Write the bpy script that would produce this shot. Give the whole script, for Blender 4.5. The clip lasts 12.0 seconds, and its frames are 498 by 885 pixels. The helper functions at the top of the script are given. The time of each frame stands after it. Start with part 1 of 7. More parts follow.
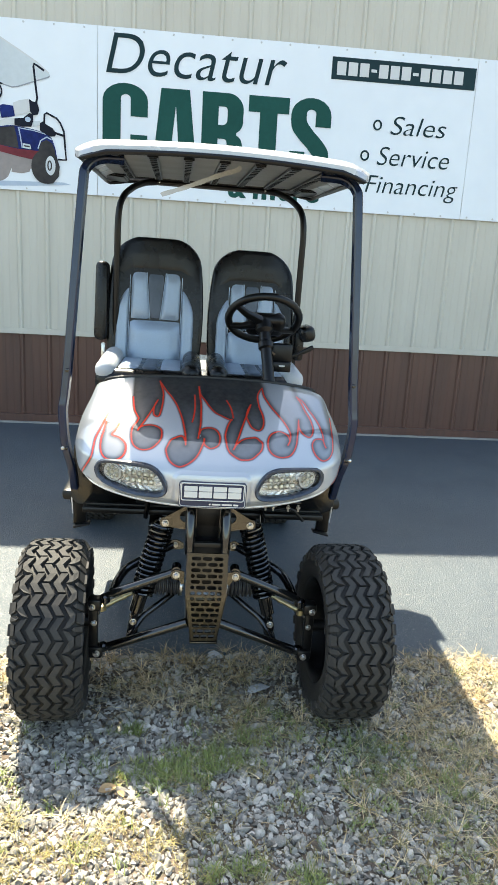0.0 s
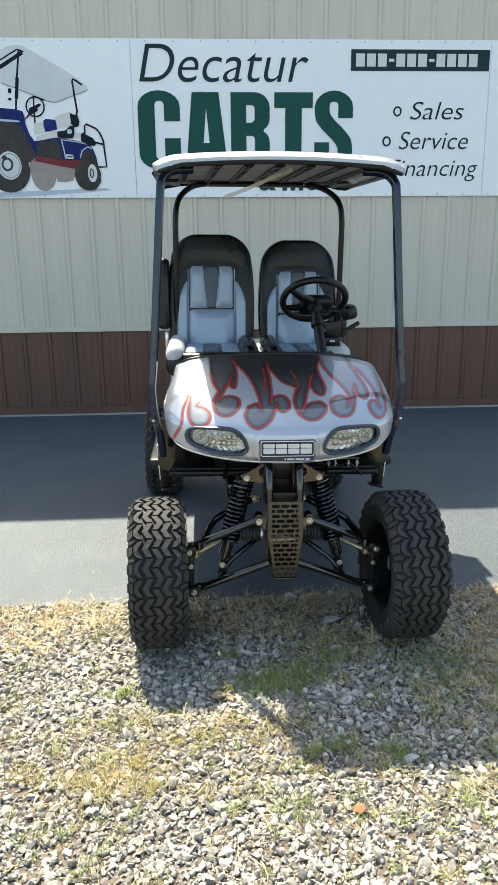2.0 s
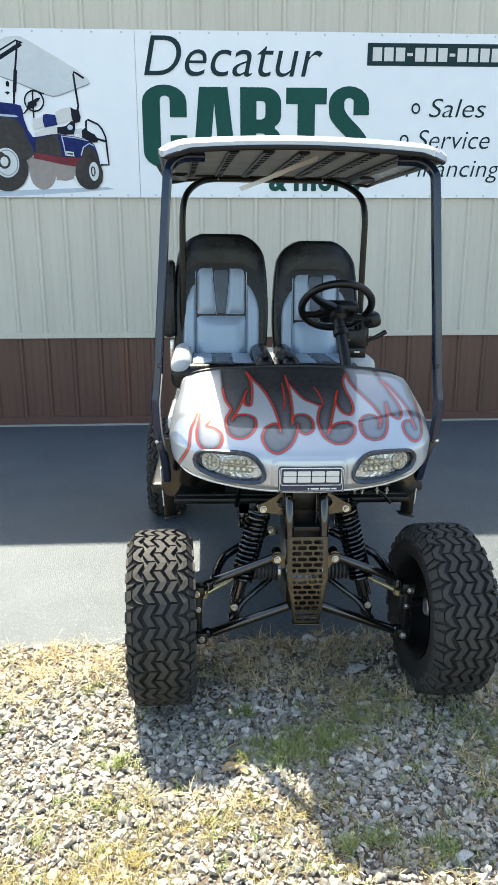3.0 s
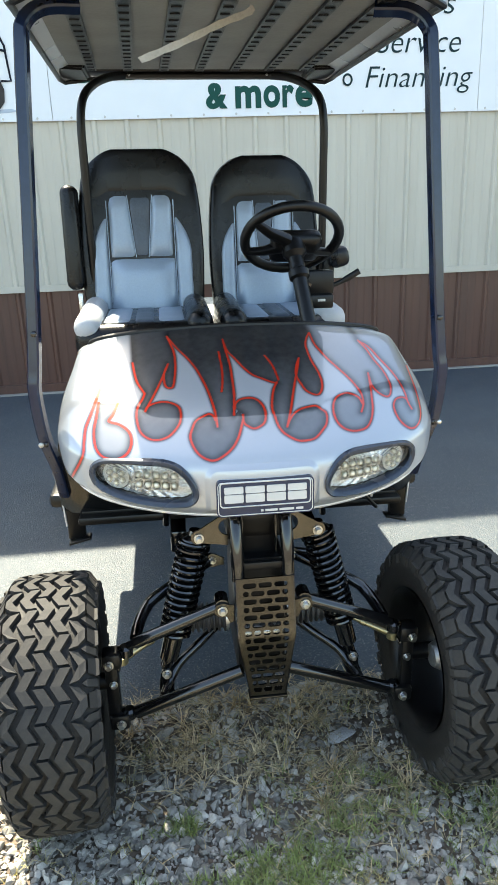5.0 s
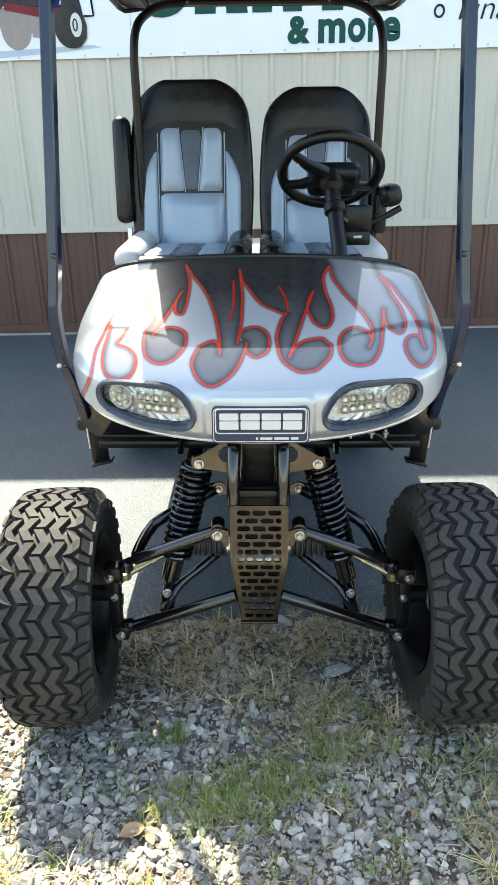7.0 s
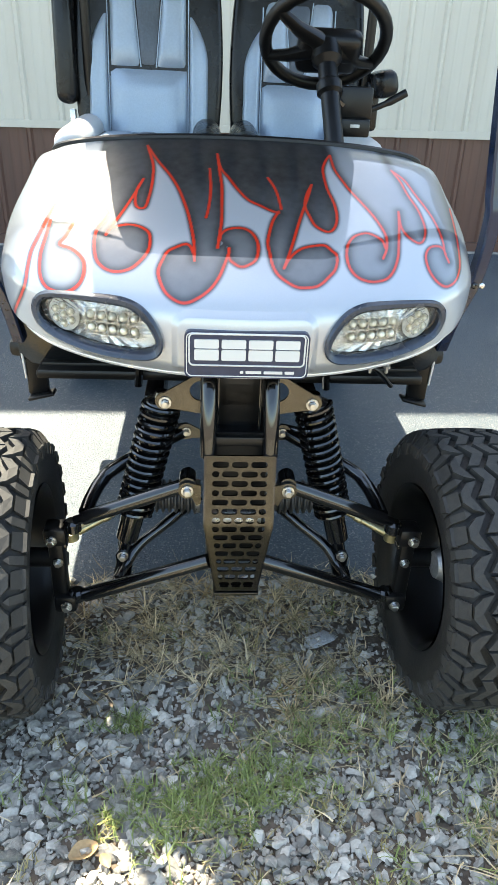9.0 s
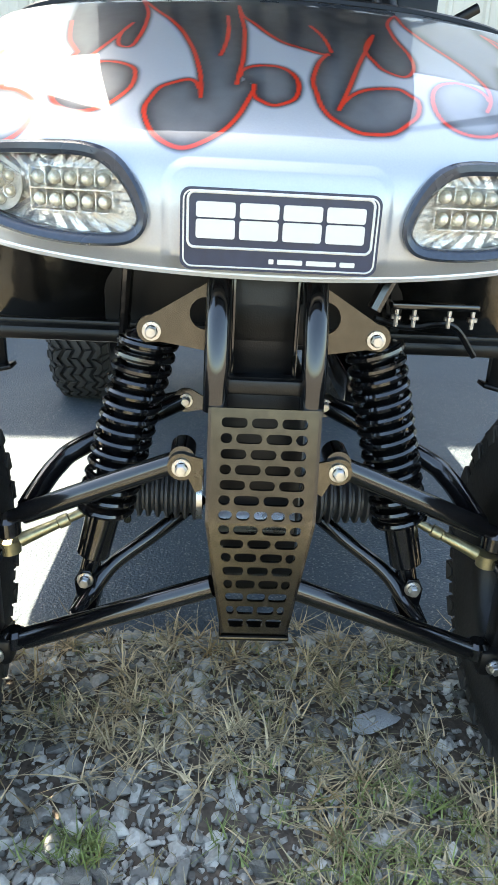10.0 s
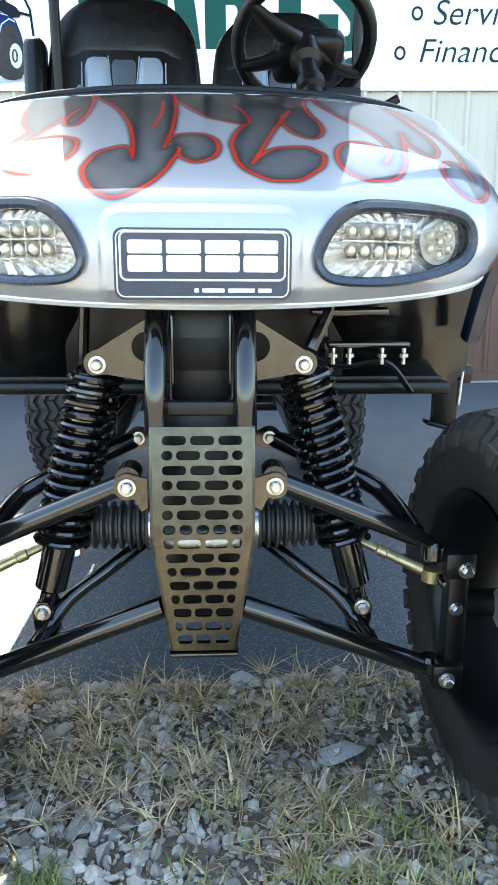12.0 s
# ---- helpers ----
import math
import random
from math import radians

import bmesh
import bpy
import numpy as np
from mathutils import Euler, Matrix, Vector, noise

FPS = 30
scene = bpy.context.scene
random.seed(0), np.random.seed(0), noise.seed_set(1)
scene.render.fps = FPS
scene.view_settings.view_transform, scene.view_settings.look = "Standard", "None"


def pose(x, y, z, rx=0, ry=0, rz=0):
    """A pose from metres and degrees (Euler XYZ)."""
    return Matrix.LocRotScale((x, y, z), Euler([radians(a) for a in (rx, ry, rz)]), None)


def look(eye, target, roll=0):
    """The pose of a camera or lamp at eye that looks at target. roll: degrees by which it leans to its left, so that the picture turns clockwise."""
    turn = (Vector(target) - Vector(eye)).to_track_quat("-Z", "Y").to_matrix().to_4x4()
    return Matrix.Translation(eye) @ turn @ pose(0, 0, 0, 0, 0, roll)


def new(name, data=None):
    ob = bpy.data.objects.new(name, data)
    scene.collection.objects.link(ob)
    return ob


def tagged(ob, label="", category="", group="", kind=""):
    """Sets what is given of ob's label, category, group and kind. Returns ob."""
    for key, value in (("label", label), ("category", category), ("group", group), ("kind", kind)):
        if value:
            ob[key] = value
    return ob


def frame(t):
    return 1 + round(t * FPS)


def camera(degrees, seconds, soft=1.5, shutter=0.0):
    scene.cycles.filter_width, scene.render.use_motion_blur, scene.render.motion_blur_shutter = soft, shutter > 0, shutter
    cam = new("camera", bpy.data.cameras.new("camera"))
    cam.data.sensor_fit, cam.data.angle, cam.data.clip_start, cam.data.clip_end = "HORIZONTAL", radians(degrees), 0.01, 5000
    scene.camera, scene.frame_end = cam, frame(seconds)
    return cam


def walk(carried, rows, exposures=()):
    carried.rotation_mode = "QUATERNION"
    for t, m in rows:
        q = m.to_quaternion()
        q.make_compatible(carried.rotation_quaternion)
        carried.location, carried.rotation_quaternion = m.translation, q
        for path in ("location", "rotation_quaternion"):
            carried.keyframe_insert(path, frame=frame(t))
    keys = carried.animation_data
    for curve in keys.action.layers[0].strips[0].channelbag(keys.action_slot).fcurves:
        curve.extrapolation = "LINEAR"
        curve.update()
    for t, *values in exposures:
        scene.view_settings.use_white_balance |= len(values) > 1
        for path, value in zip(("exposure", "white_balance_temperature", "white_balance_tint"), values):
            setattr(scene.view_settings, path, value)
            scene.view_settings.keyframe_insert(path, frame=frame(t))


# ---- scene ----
cam = camera(39.9, 12.0, soft=0.8)
PATH = [
    (0, (-0.08, 0.623, 1.563), (0.097, 2.557, 1.085), 3.3),
    (0.5, (-0.091, 0.466, 1.56), (-0.005, 2.41, 1.098), 1.6),
    (1, (-0.118, 0.314, 1.559), (-0.094, 2.257, 1.083), 0.0),
    (1.5, (-0.222, 0.209, 1.551), (-0.125, 2.15, 1.078), 0.6),
    (2, (-0.277, 0.213, 1.557), (-0.179, 2.144, 1.049), -0.6),
    (2.5, (-0.244, 0.415, 1.531), (-0.16, 2.355, 1.054), -0.5),
    (3, (-0.315, 0.581, 1.535), (-0.221, 2.517, 1.044), -0.2),
    (3.5, (-0.376, 0.781, 1.516), (-0.144, 2.671, 0.904), 0.4),
    (3.7, (-0.347, 0.846, 1.497), (-0.094, 2.738, 0.9), -1.0),
    (5.3, (-0.123, 1.438, 1.455), (0.034, 3.327, 0.814), -3.0),
    (5.5, (-0.073, 1.456, 1.449), (-0.03, 3.361, 0.841), -2.4),
    (6, (0.038, 1.504, 1.4), (-0.088, 3.373, 0.697), -2.9),
    (6.5, (0.028, 1.393, 1.404), (-0.032, 3.278, 0.738), -0.7),
    (6.7, (0.026, 1.33, 1.403), (-0.027, 3.181, 0.647), -1.5),
    (8.3, (0.054, 1.391, 1.343), (-0.027, 3.258, 0.632), 1.3),
    (8.5, (0.014, 1.457, 1.341), (-0.033, 3.312, 0.595), 2.2),
    (9, (-0.051, 1.653, 1.281), (0.052, 3.413, 0.337), 1.8),
    (9.5, (-0.015, 1.829, 1.133), (-0.025, 3.583, 0.171), 0.9),
    (10, (-0.041, 2.017, 0.883), (0.013, 3.884, 0.167), 2.1),
    (10.5, (-0.044, 2.016, 0.836), (-0.101, 3.958, 0.361), 0.4),
    (11, (-0.019, 1.972, 0.826), (-0.069, 3.916, 0.357), -0.9),
    (11.5, (0.004, 1.932, 0.802), (-0.005, 3.885, 0.372), -0.1),
    (12, (0.035, 1.921, 0.798), (0.102, 3.871, 0.356), -0.6),
]
walk(cam, [(t, look(eye, target, roll)) for t, eye, target, roll in PATH],
     [(0.0, 2.00, 7500, 3), (1.0, 1.80, 7250, 3), (2.0, 1.56, 7250, 3), (2.5, 1.79, 7250, 3), (3.0, 1.88, 7250, 3), (5.5, 2.22, 7550, 3), (8.3, 2.32, 7550, 3), (9.5, 2.60, 7400, 3), (10.5, 2.76, 7200, 3), (12.0, 2.84, 6950, 3)])

# ---- daylight: clear sky, high sun behind the building ----
SUN_WAY = Vector((0.47, -1.09, -1.95)).normalized()
world = bpy.data.worlds.new("daylight")
scene.world = world
world.use_nodes = True
wn = world.node_tree
sky = wn.nodes.new("ShaderNodeTexSky")
sky.sky_type = "NISHITA"
sky.sun_disc = False
sky.sun_elevation = math.asin(-SUN_WAY.z)
sky.sun_rotation = math.atan2(-SUN_WAY.x, -SUN_WAY.y)
sky.air_density, sky.dust_density, sky.ozone_density = 1.0, 1.6, 1.0
wn.links.new(sky.outputs[0], wn.nodes["Background"].inputs[0])
wn.nodes["Background"].inputs[1].default_value = 0.138
sun = new("sun", bpy.data.lights.new("sun", "SUN"))
sun.data.energy, sun.data.angle, sun.data.color = 4.4, radians(0.53), (1.0, 0.95, 0.87)
sun.matrix_world = look((0, 0, 12), Vector((0, 0, 12)) + SUN_WAY)


# ---- materials ----
def mat(name, col, rough=0.5, metal=0.0, col2=None, scale=8.0, fine=80.0, mix=0.35, bump=0.0, bump_scale=120.0,
        coat=0.0, per_piece=0.0, spec=0.5, rough_var=0.08, stretch=(1, 1, 1), grain=0.45):
    """Principled surface with two scales of colour noise, uneven gloss and fine relief."""
    m = bpy.data.materials.new(name)
    m.use_nodes = True
    nt = m.node_tree
    b = nt.nodes["Principled BSDF"]
    tc = nt.nodes.new("ShaderNodeTexCoord")
    mp = nt.nodes.new("ShaderNodeMapping")
    mp.inputs["Scale"].default_value = stretch
    nt.links.new(tc.outputs["Object"], mp.inputs[0])

    def noise_tex(sc, detail):
        n = nt.nodes.new("ShaderNodeTexNoise")
        n.inputs["Scale"].default_value, n.inputs["Detail"].default_value = sc, detail
        nt.links.new(mp.outputs[0], n.inputs["Vector"])
        return n

    big, small = noise_tex(scale, 5), noise_tex(fine, 3)
    add = nt.nodes.new("ShaderNodeMath")
    add.operation = "MULTIPLY_ADD"
    add.inputs[1].default_value = grain
    sub = nt.nodes.new("ShaderNodeMath")
    sub.operation = "MULTIPLY"
    sub.inputs[1].default_value = 1 - grain
    nt.links.new(big.outputs[0], sub.inputs[0])
    nt.links.new(small.outputs[0], add.inputs[0])
    nt.links.new(sub.outputs[0], add.inputs[2])
    ramp = nt.nodes.new("ShaderNodeMapRange")
    ramp.inputs[1].default_value, ramp.inputs[2].default_value = 0.34, 0.66
    nt.links.new(add.outputs[0], ramp.inputs[0])
    if col2 is None:
        col2 = tuple(c * (1 - mix) for c in col)
    mx = nt.nodes.new("ShaderNodeMix")
    mx.data_type = "RGBA"
    mx.inputs[6].default_value, mx.inputs[7].default_value = (*col, 1), (*col2, 1)
    nt.links.new(ramp.outputs[0], mx.inputs[0])
    out = mx.outputs[2]
    if per_piece:
        info = nt.nodes.new("ShaderNodeObjectInfo")
        geo = nt.nodes.new("ShaderNodeNewGeometry")
        s = nt.nodes.new("ShaderNodeMath")
        s.operation = "ADD"
        nt.links.new(info.outputs["Random"], s.inputs[0])
        nt.links.new(geo.outputs["Random Per Island"], s.inputs[1])
        fr = nt.nodes.new("ShaderNodeMath")
        fr.operation = "FRACT"
        nt.links.new(s.outputs[0], fr.inputs[0])
        mr = nt.nodes.new("ShaderNodeMapRange")
        mr.inputs[3].default_value, mr.inputs[4].default_value = 1 - per_piece, 1 + per_piece
        nt.links.new(fr.outputs[0], mr.inputs[0])
        hv = nt.nodes.new("ShaderNodeHueSaturation")
        nt.links.new(mr.outputs[0], hv.inputs["Value"])
        nt.links.new(out, hv.inputs["Color"])
        out = hv.outputs[0]
    nt.links.new(out, b.inputs["Base Color"])
    rr = nt.nodes.new("ShaderNodeMapRange")
    rr.inputs[3].default_value, rr.inputs[4].default_value = max(0.02, rough - rough_var), min(1, rough + rough_var)
    nt.links.new(big.outputs[0], rr.inputs[0])
    nt.links.new(rr.outputs[0], b.inputs["Roughness"])
    b.inputs["Metallic"].default_value = metal
    b.inputs["Coat Weight"].default_value = coat
    b.inputs["Coat Roughness"].default_value = 0.04
    b.inputs["Specular IOR Level"].default_value = spec
    if bump:
        bn = noise_tex(bump_scale, 4)
        bp = nt.nodes.new("ShaderNodeBump")
        bp.inputs["Strength"].default_value = 1.0
        bp.inputs["Distance"].default_value = bump
        nt.links.new(bn.outputs[0], bp.inputs["Height"])
        nt.links.new(bp.outputs[0], b.inputs["Normal"])
    return m


def speckle(m, col, scale, share, clear=None):
    """Scatters light grains of aggregate over a material."""
    nt = m.node_tree
    b = nt.nodes["Principled BSDF"]
    old = b.inputs["Base Color"].links[0].from_socket
    tc = nt.nodes.new("ShaderNodeTexCoord")
    vor = nt.nodes.new("ShaderNodeTexVoronoi")
    vor.inputs["Scale"].default_value = scale
    nt.links.new(tc.outputs["Object"], vor.inputs["Vector"])
    sep = nt.nodes.new("ShaderNodeSeparateColor")
    nt.links.new(vor.outputs["Color"], sep.inputs[0])
    mr = nt.nodes.new("ShaderNodeMapRange")
    mr.inputs[1].default_value, mr.inputs[2].default_value = 1 - share, 1.0
    nt.links.new(sep.outputs[0], mr.inputs[0])
    factor = mr.outputs[0]
    if clear:
        # fewer painted grains where loose stones lie
        dist = nt.nodes.new("ShaderNodeVectorMath")
        dist.operation = "DISTANCE"
        dist.inputs[1].default_value = (clear[0], clear[1], 0)
        nt.links.new(tc.outputs["Object"], dist.inputs[0])
        ring = nt.nodes.new("ShaderNodeMapRange")
        ring.inputs[1].default_value, ring.inputs[2].default_value = clear[2], clear[3]
        nt.links.new(dist.outputs["Value"], ring.inputs[0])
        both_ = nt.nodes.new("ShaderNodeMath")
        both_.operation = "MULTIPLY"
        nt.links.new(factor, both_.inputs[0])
        nt.links.new(ring.outputs[0], both_.inputs[1])
        factor = both_.outputs[0]
    mx = nt.nodes.new("ShaderNodeMix")
    mx.data_type = "RGBA"
    mx.inputs[7].default_value = (*col, 1)
    nt.links.new(factor, mx.inputs[0])
    nt.links.new(old, mx.inputs[6])
    nt.links.new(mx.outputs[2], b.inputs["Base Color"])


M_SOIL = mat("gravel_soil", (0.165, 0.127, 0.094), 0.95, col2=(0.066, 0.050, 0.037), scale=6, fine=60, bump=0.006, bump_scale=70)
speckle(M_SOIL, (0.18, 0.17, 0.15), 38, 0.75, (0.0, 2.3, 1.0, 1.9))
M_ASPHALT = mat("asphalt", (0.041, 0.061, 0.079), 0.58, col2=(0.028, 0.043, 0.057), scale=2.2, fine=150, bump=0.005, bump_scale=150, grain=0.6, spec=0.68)
speckle(M_ASPHALT, (0.20, 0.195, 0.185), 260, 0.15)
M_STONE = mat("crushed_limestone", (0.382, 0.358, 0.315), 0.88, col2=(0.222, 0.203, 0.174), scale=14, fine=140, bump=0.002, bump_scale=160, per_piece=0.60)
M_BEIGE = mat("beige_painted_steel", (0.555, 0.522, 0.442), 0.40, col2=(0.495, 0.462, 0.387), scale=0.7, fine=9, rough_var=0.1, stretch=(1, 1, 0.15))
M_BROWN = mat("brown_painted_steel", (0.118, 0.052, 0.036), 0.40, col2=(0.076, 0.036, 0.027), scale=2.0, fine=14, rough_var=0.1, stretch=(2, 1, 0.12))
M_CONCRETE = mat("concrete", (0.34, 0.32, 0.29), 0.9, scale=4, fine=70, bump=0.003)
M_SIGN = mat("white_sign_panel", (0.77, 0.80, 0.82), 0.35, col2=(0.715, 0.75, 0.78), scale=0.8, fine=5)
M_GREEN = mat("green_sign_vinyl", (0.003, 0.070, 0.056), 0.5, spec=0.2, scale=3, fine=30, mix=0.2)
M_INK = mat("dark_teal_sign_vinyl", (0.006, 0.030, 0.036), 0.5, spec=0.2, scale=3, fine=30, mix=0.2)
M_WHITE = mat("white_vinyl", (0.60, 0.60, 0.585), 0.4, scale=3, fine=30, mix=0.06)
M_SILVER = mat("white_pearl_paint", (0.68, 0.69, 0.705), 0.24, col2=(0.64, 0.65, 0.67), metal=0.3, scale=3, fine=400, coat=1.0)
M_BLACKMETAL = mat("black_powder_coat", (0.006, 0.006, 0.0065), 0.11, spec=0.85, scale=10, fine=120, rough_var=0.05)
M_BLACKPLASTIC = mat("black_plastic", (0.005, 0.005, 0.0055), 0.34, spec=0.34, scale=10, fine=200, bump=0.0003, bump_scale=400)
M_BADGE = mat("navy_badge_enamel", (0.020, 0.032, 0.072), 0.22, scale=6, fine=60)
M_BOOT = mat("grey_black_boot_rubber", (0.040, 0.040, 0.041), 0.5, scale=10, fine=120)
M_SPLASH = mat("moulded_black_plastic", (0.006, 0.006, 0.006), 0.18, spec=0.5, scale=6, fine=90, bump=0.0006, bump_scale=60)
M_NAVY = mat("dark_blue_black_gloss", (0.009, 0.018, 0.048), 0.12, scale=6, fine=60, rough_var=0.05)
M_RUBBER = mat("tyre_rubber", (0.0105, 0.010, 0.010), 0.60, spec=0.28, col2=(0.022, 0.0205, 0.019), scale=9, fine=110, bump=0.0008, bump_scale=220)
M_SKID = mat("dark_bronze_skid", (0.105, 0.098, 0.083), 0.22, metal=1.0, col2=(0.055, 0.053, 0.046), scale=9, fine=90)
M_ZINC = mat("zinc_plated_steel", (0.63, 0.63, 0.62), 0.28, metal=1.0, scale=40, fine=200, mix=0.25)
M_BRASS = mat("yellow_zinc_rod", (0.50, 0.44, 0.26), 0.38, metal=0.9, scale=30, fine=150, mix=0.3)
M_BRONZE = mat("brown_tinted_steel", (0.120, 0.108, 0.088), 0.26, metal=0.9, col2=(0.075, 0.068, 0.054), scale=9, fine=90)
M_VINYL_BLACK = mat("black_vinyl", (0.005, 0.005, 0.0055), 0.27, spec=0.34, scale=12, fine=160, bump=0.0007, bump_scale=260)
M_VINYL_SILVER = mat("silver_blue_vinyl", (0.305, 0.38, 0.475), 0.34, metal=0.25, scale=7, fine=150, mix=0.12, bump=0.0007, bump_scale=240)
M_VINYL_WHITE = mat("white_vinyl_piping", (0.50, 0.51, 0.525), 0.35, scale=8, fine=150, mix=0.1, bump=0.0007, bump_scale=240)
M_VINYL_GREY = mat("charcoal_vinyl", (0.072, 0.095, 0.130), 0.36, scale=10, fine=150, bump=0.0007, bump_scale=240)
M_ROOFTOP = mat("silver_roof_plastic", (0.42, 0.43, 0.45), 0.28, metal=0.3, scale=3, fine=60, mix=0.12)
M_ROOFIN = mat("grey_roof_liner", (0.21, 0.21, 0.195), 0.55, scale=5, fine=80, mix=0.2)
M_CHROME = mat("chrome", (0.75, 0.76, 0.78), 0.12, metal=1.0, scale=20, fine=200, mix=0.1)


# ---- mesh helpers ----
def mesh_of(name, bm, material, smooth=None):
    bm.normal_update()
    me = bpy.data.meshes.new(name)
    bm.to_mesh(me)
    bm.free()
    if material:
        me.materials.append(material)
    if smooth is not None:
        me.polygons.foreach_set("use_smooth", [True] * len(me.polygons))
        me.set_sharp_from_angle(angle=radians(smooth))
    return me


def part(name, bm, material, parent, label="", smooth=40):
    """One mesh object under a thing or under a part."""
    ob = new(name, mesh_of(name, bm, material, smooth))
    ob.parent = parent
    if label:
        ob["label"] = label
    return ob


def thing(name, label, category, loc=(0, 0, 0), group="", kind="", yaw=0.0):
    ob = new(name)
    ob.location = loc
    ob.rotation_euler = (0, 0, radians(yaw))
    ob.empty_display_size = 0.1
    return tagged(ob, label, category, group, kind)


def box(bm, c, s, bevel=0.0, rot=None, seg=2):
    """A box with centre c and size s, rounded by bevel."""
    made = bmesh.ops.create_cube(bm, size=1)["verts"]
    m = Matrix.Translation(c) @ (rot.to_4x4() if rot else Matrix()) @ Matrix.Diagonal((*s, 1))
    bmesh.ops.transform(bm, matrix=m, verts=made)
    if bevel:
        edges = list({e for v in made for e in v.link_edges})
        bmesh.ops.bevel(bm, geom=edges, offset=bevel, segments=seg, profile=0.5, affect="EDGES")
    return bm


def smooth_path(pts, n=8):
    """Catmull-Rom line through a few points."""
    p = [Vector(q) for q in pts]
    p = [p[0] * 2 - p[1]] + p + [p[-1] * 2 - p[-2]]
    out = []
    for i in range(1, len(p) - 2):
        for k in range(n):
            t = k / n
            out.append(0.5 * ((2 * p[i]) + (p[i + 1] - p[i - 1]) * t + (2 * p[i - 1] - 5 * p[i] + 4 * p[i + 1] - p[i + 2]) * t * t
                              + (3 * p[i] - p[i - 1] - 3 * p[i + 1] + p[i + 2]) * t ** 3))
    out.append(p[-2])
    return out


def tube(bm, pts, r, seg=12, closed=False, caps=True, flat=1.0, angles=None):
    """A round tube along pts; r may be one radius or one per point; flat squeezes it sideways."""
    pts = [Vector(p) for p in pts]
    n = len(pts)
    rad = r if isinstance(r, (list, tuple)) else [r] * n
    up = Vector((0, 0, 1))
    first = (pts[1] - pts[0]).normalized()
    if abs(first.dot(up)) > 0.95:
        up = Vector((1, 0, 0))
    turns = [radians(a) for a in angles] if angles else [2 * math.pi * k / seg for k in range(seg)]
    seg = len(turns)
    rings = []
    for i in range(n):
        a, b = (pts[i - 1], pts[(i + 1) % n]) if closed else (pts[max(i - 1, 0)], pts[min(i + 1, n - 1)])
        d = (b - a).normalized()
        side = d.cross(up).normalized()
        up = side.cross(d).normalized()
        rings.append([bm.verts.new(pts[i] + (side * math.cos(w) * flat + up * math.sin(w)) * rad[i]) for w in turns])
    for i in range(n if closed else n - 1):
        a, b = rings[i], rings[(i + 1) % n]
        for k in range(seg):
            bm.faces.new((a[k], a[(k + 1) % seg], b[(k + 1) % seg], b[k]))
    if caps and not closed:
        bm.faces.new(rings[0][::-1])
        bm.faces.new(rings[-1])
    return bm


def lathe(bm, prof, axis="x", centre=(0, 0, 0), seg=32, caps=True):
    """Turns a profile of (along, radius) round an axis."""
    c = Vector(centre)
    rings = []
    for a, r in prof:
        ring = []
        for k in range(seg):
            w = 2 * math.pi * k / seg
            p, q = r * math.cos(w), r * math.sin(w)
            ring.append(bm.verts.new(c + Vector({"x": (a, p, q), "y": (q, a, p), "z": (p, q, a)}[axis])))
        rings.append(ring)
    for a, b in zip(rings, rings[1:]):
        for k in range(seg):
            bm.faces.new((a[k], a[(k + 1) % seg], b[(k + 1) % seg], b[k]))
    if caps:
        bm.faces.new(rings[0][::-1])
        bm.faces.new(rings[-1])
    return bm


def prism(bm, outline, front, back, axis="y"):
    """A flat outline of (a, b) given depth along an axis."""
    def at(a, b, d):
        return {"y": (a, d, b), "x": (d, a, b), "z": (a, b, d)}[axis]
    f = [bm.verts.new(at(a, b, front)) for a, b in outline]
    k = [bm.verts.new(at(a, b, back)) for a, b in outline]
    n = len(outline)
    bm.faces.new(f)
    bm.faces.new(k[::-1])
    for i in range(n):
        bm.faces.new((f[i], k[i], k[(i + 1) % n], f[(i + 1) % n]))
    bmesh.ops.recalc_face_normals(bm, faces=bm.faces[:])
    return bm


def grid_surface(bm, f, nu, nv, thick=None):
    """A sheet f(u, v) -> point, u and v from 0 to 1."""
    rows = [[bm.verts.new(f(i / nu, j / nv)) for i in range(nu + 1)] for j in range(nv + 1)]
    for j in range(nv):
        for i in range(nu):
            bm.faces.new((rows[j][i], rows[j][i + 1], rows[j + 1][i + 1], rows[j + 1][i]))
    return rows


def rounded(w, h, r, n=6, cx=0.0, cy=0.0):
    """Outline of a rounded rectangle."""
    pts = []
    for sx, sy, a0 in ((1, 1, 0), (-1, 1, 90), (-1, -1, 180), (1, -1, 270)):
        for k in range(n + 1):
            a = radians(a0 + 90 * k / n)
            pts.append((cx + sx * (w / 2 - r) + r * math.cos(a), cy + sy * (h / 2 - r) + r * math.sin(a)))
    return pts


def lerp_table(table, v):
    """Smooth reading of rows (v, a, b, ...) at v."""
    if v <= table[0][0]:
        return table[0][1:]
    for i in range(len(table) - 1):
        p, q = table[i], table[i + 1]
        if v <= q[0]:
            t = (v - p[0]) / (q[0] - p[0])
            o = table[max(i - 1, 0)]
            s = table[min(i + 2, len(table) - 1)]
            out = []
            for k in range(1, len(p)):
                m0 = (q[k] - o[k]) / (q[0] - o[0]) * (q[0] - p[0])
                m1 = (s[k] - p[k]) / (s[0] - p[0]) * (q[0] - p[0])
                out.append((2 * t ** 3 - 3 * t * t + 1) * p[k] + (t ** 3 - 2 * t * t + t) * m0 + (-2 * t ** 3 + 3 * t * t) * q[k] + (t ** 3 - t * t) * m1)
            return tuple(out)
    return table[-1][1:]


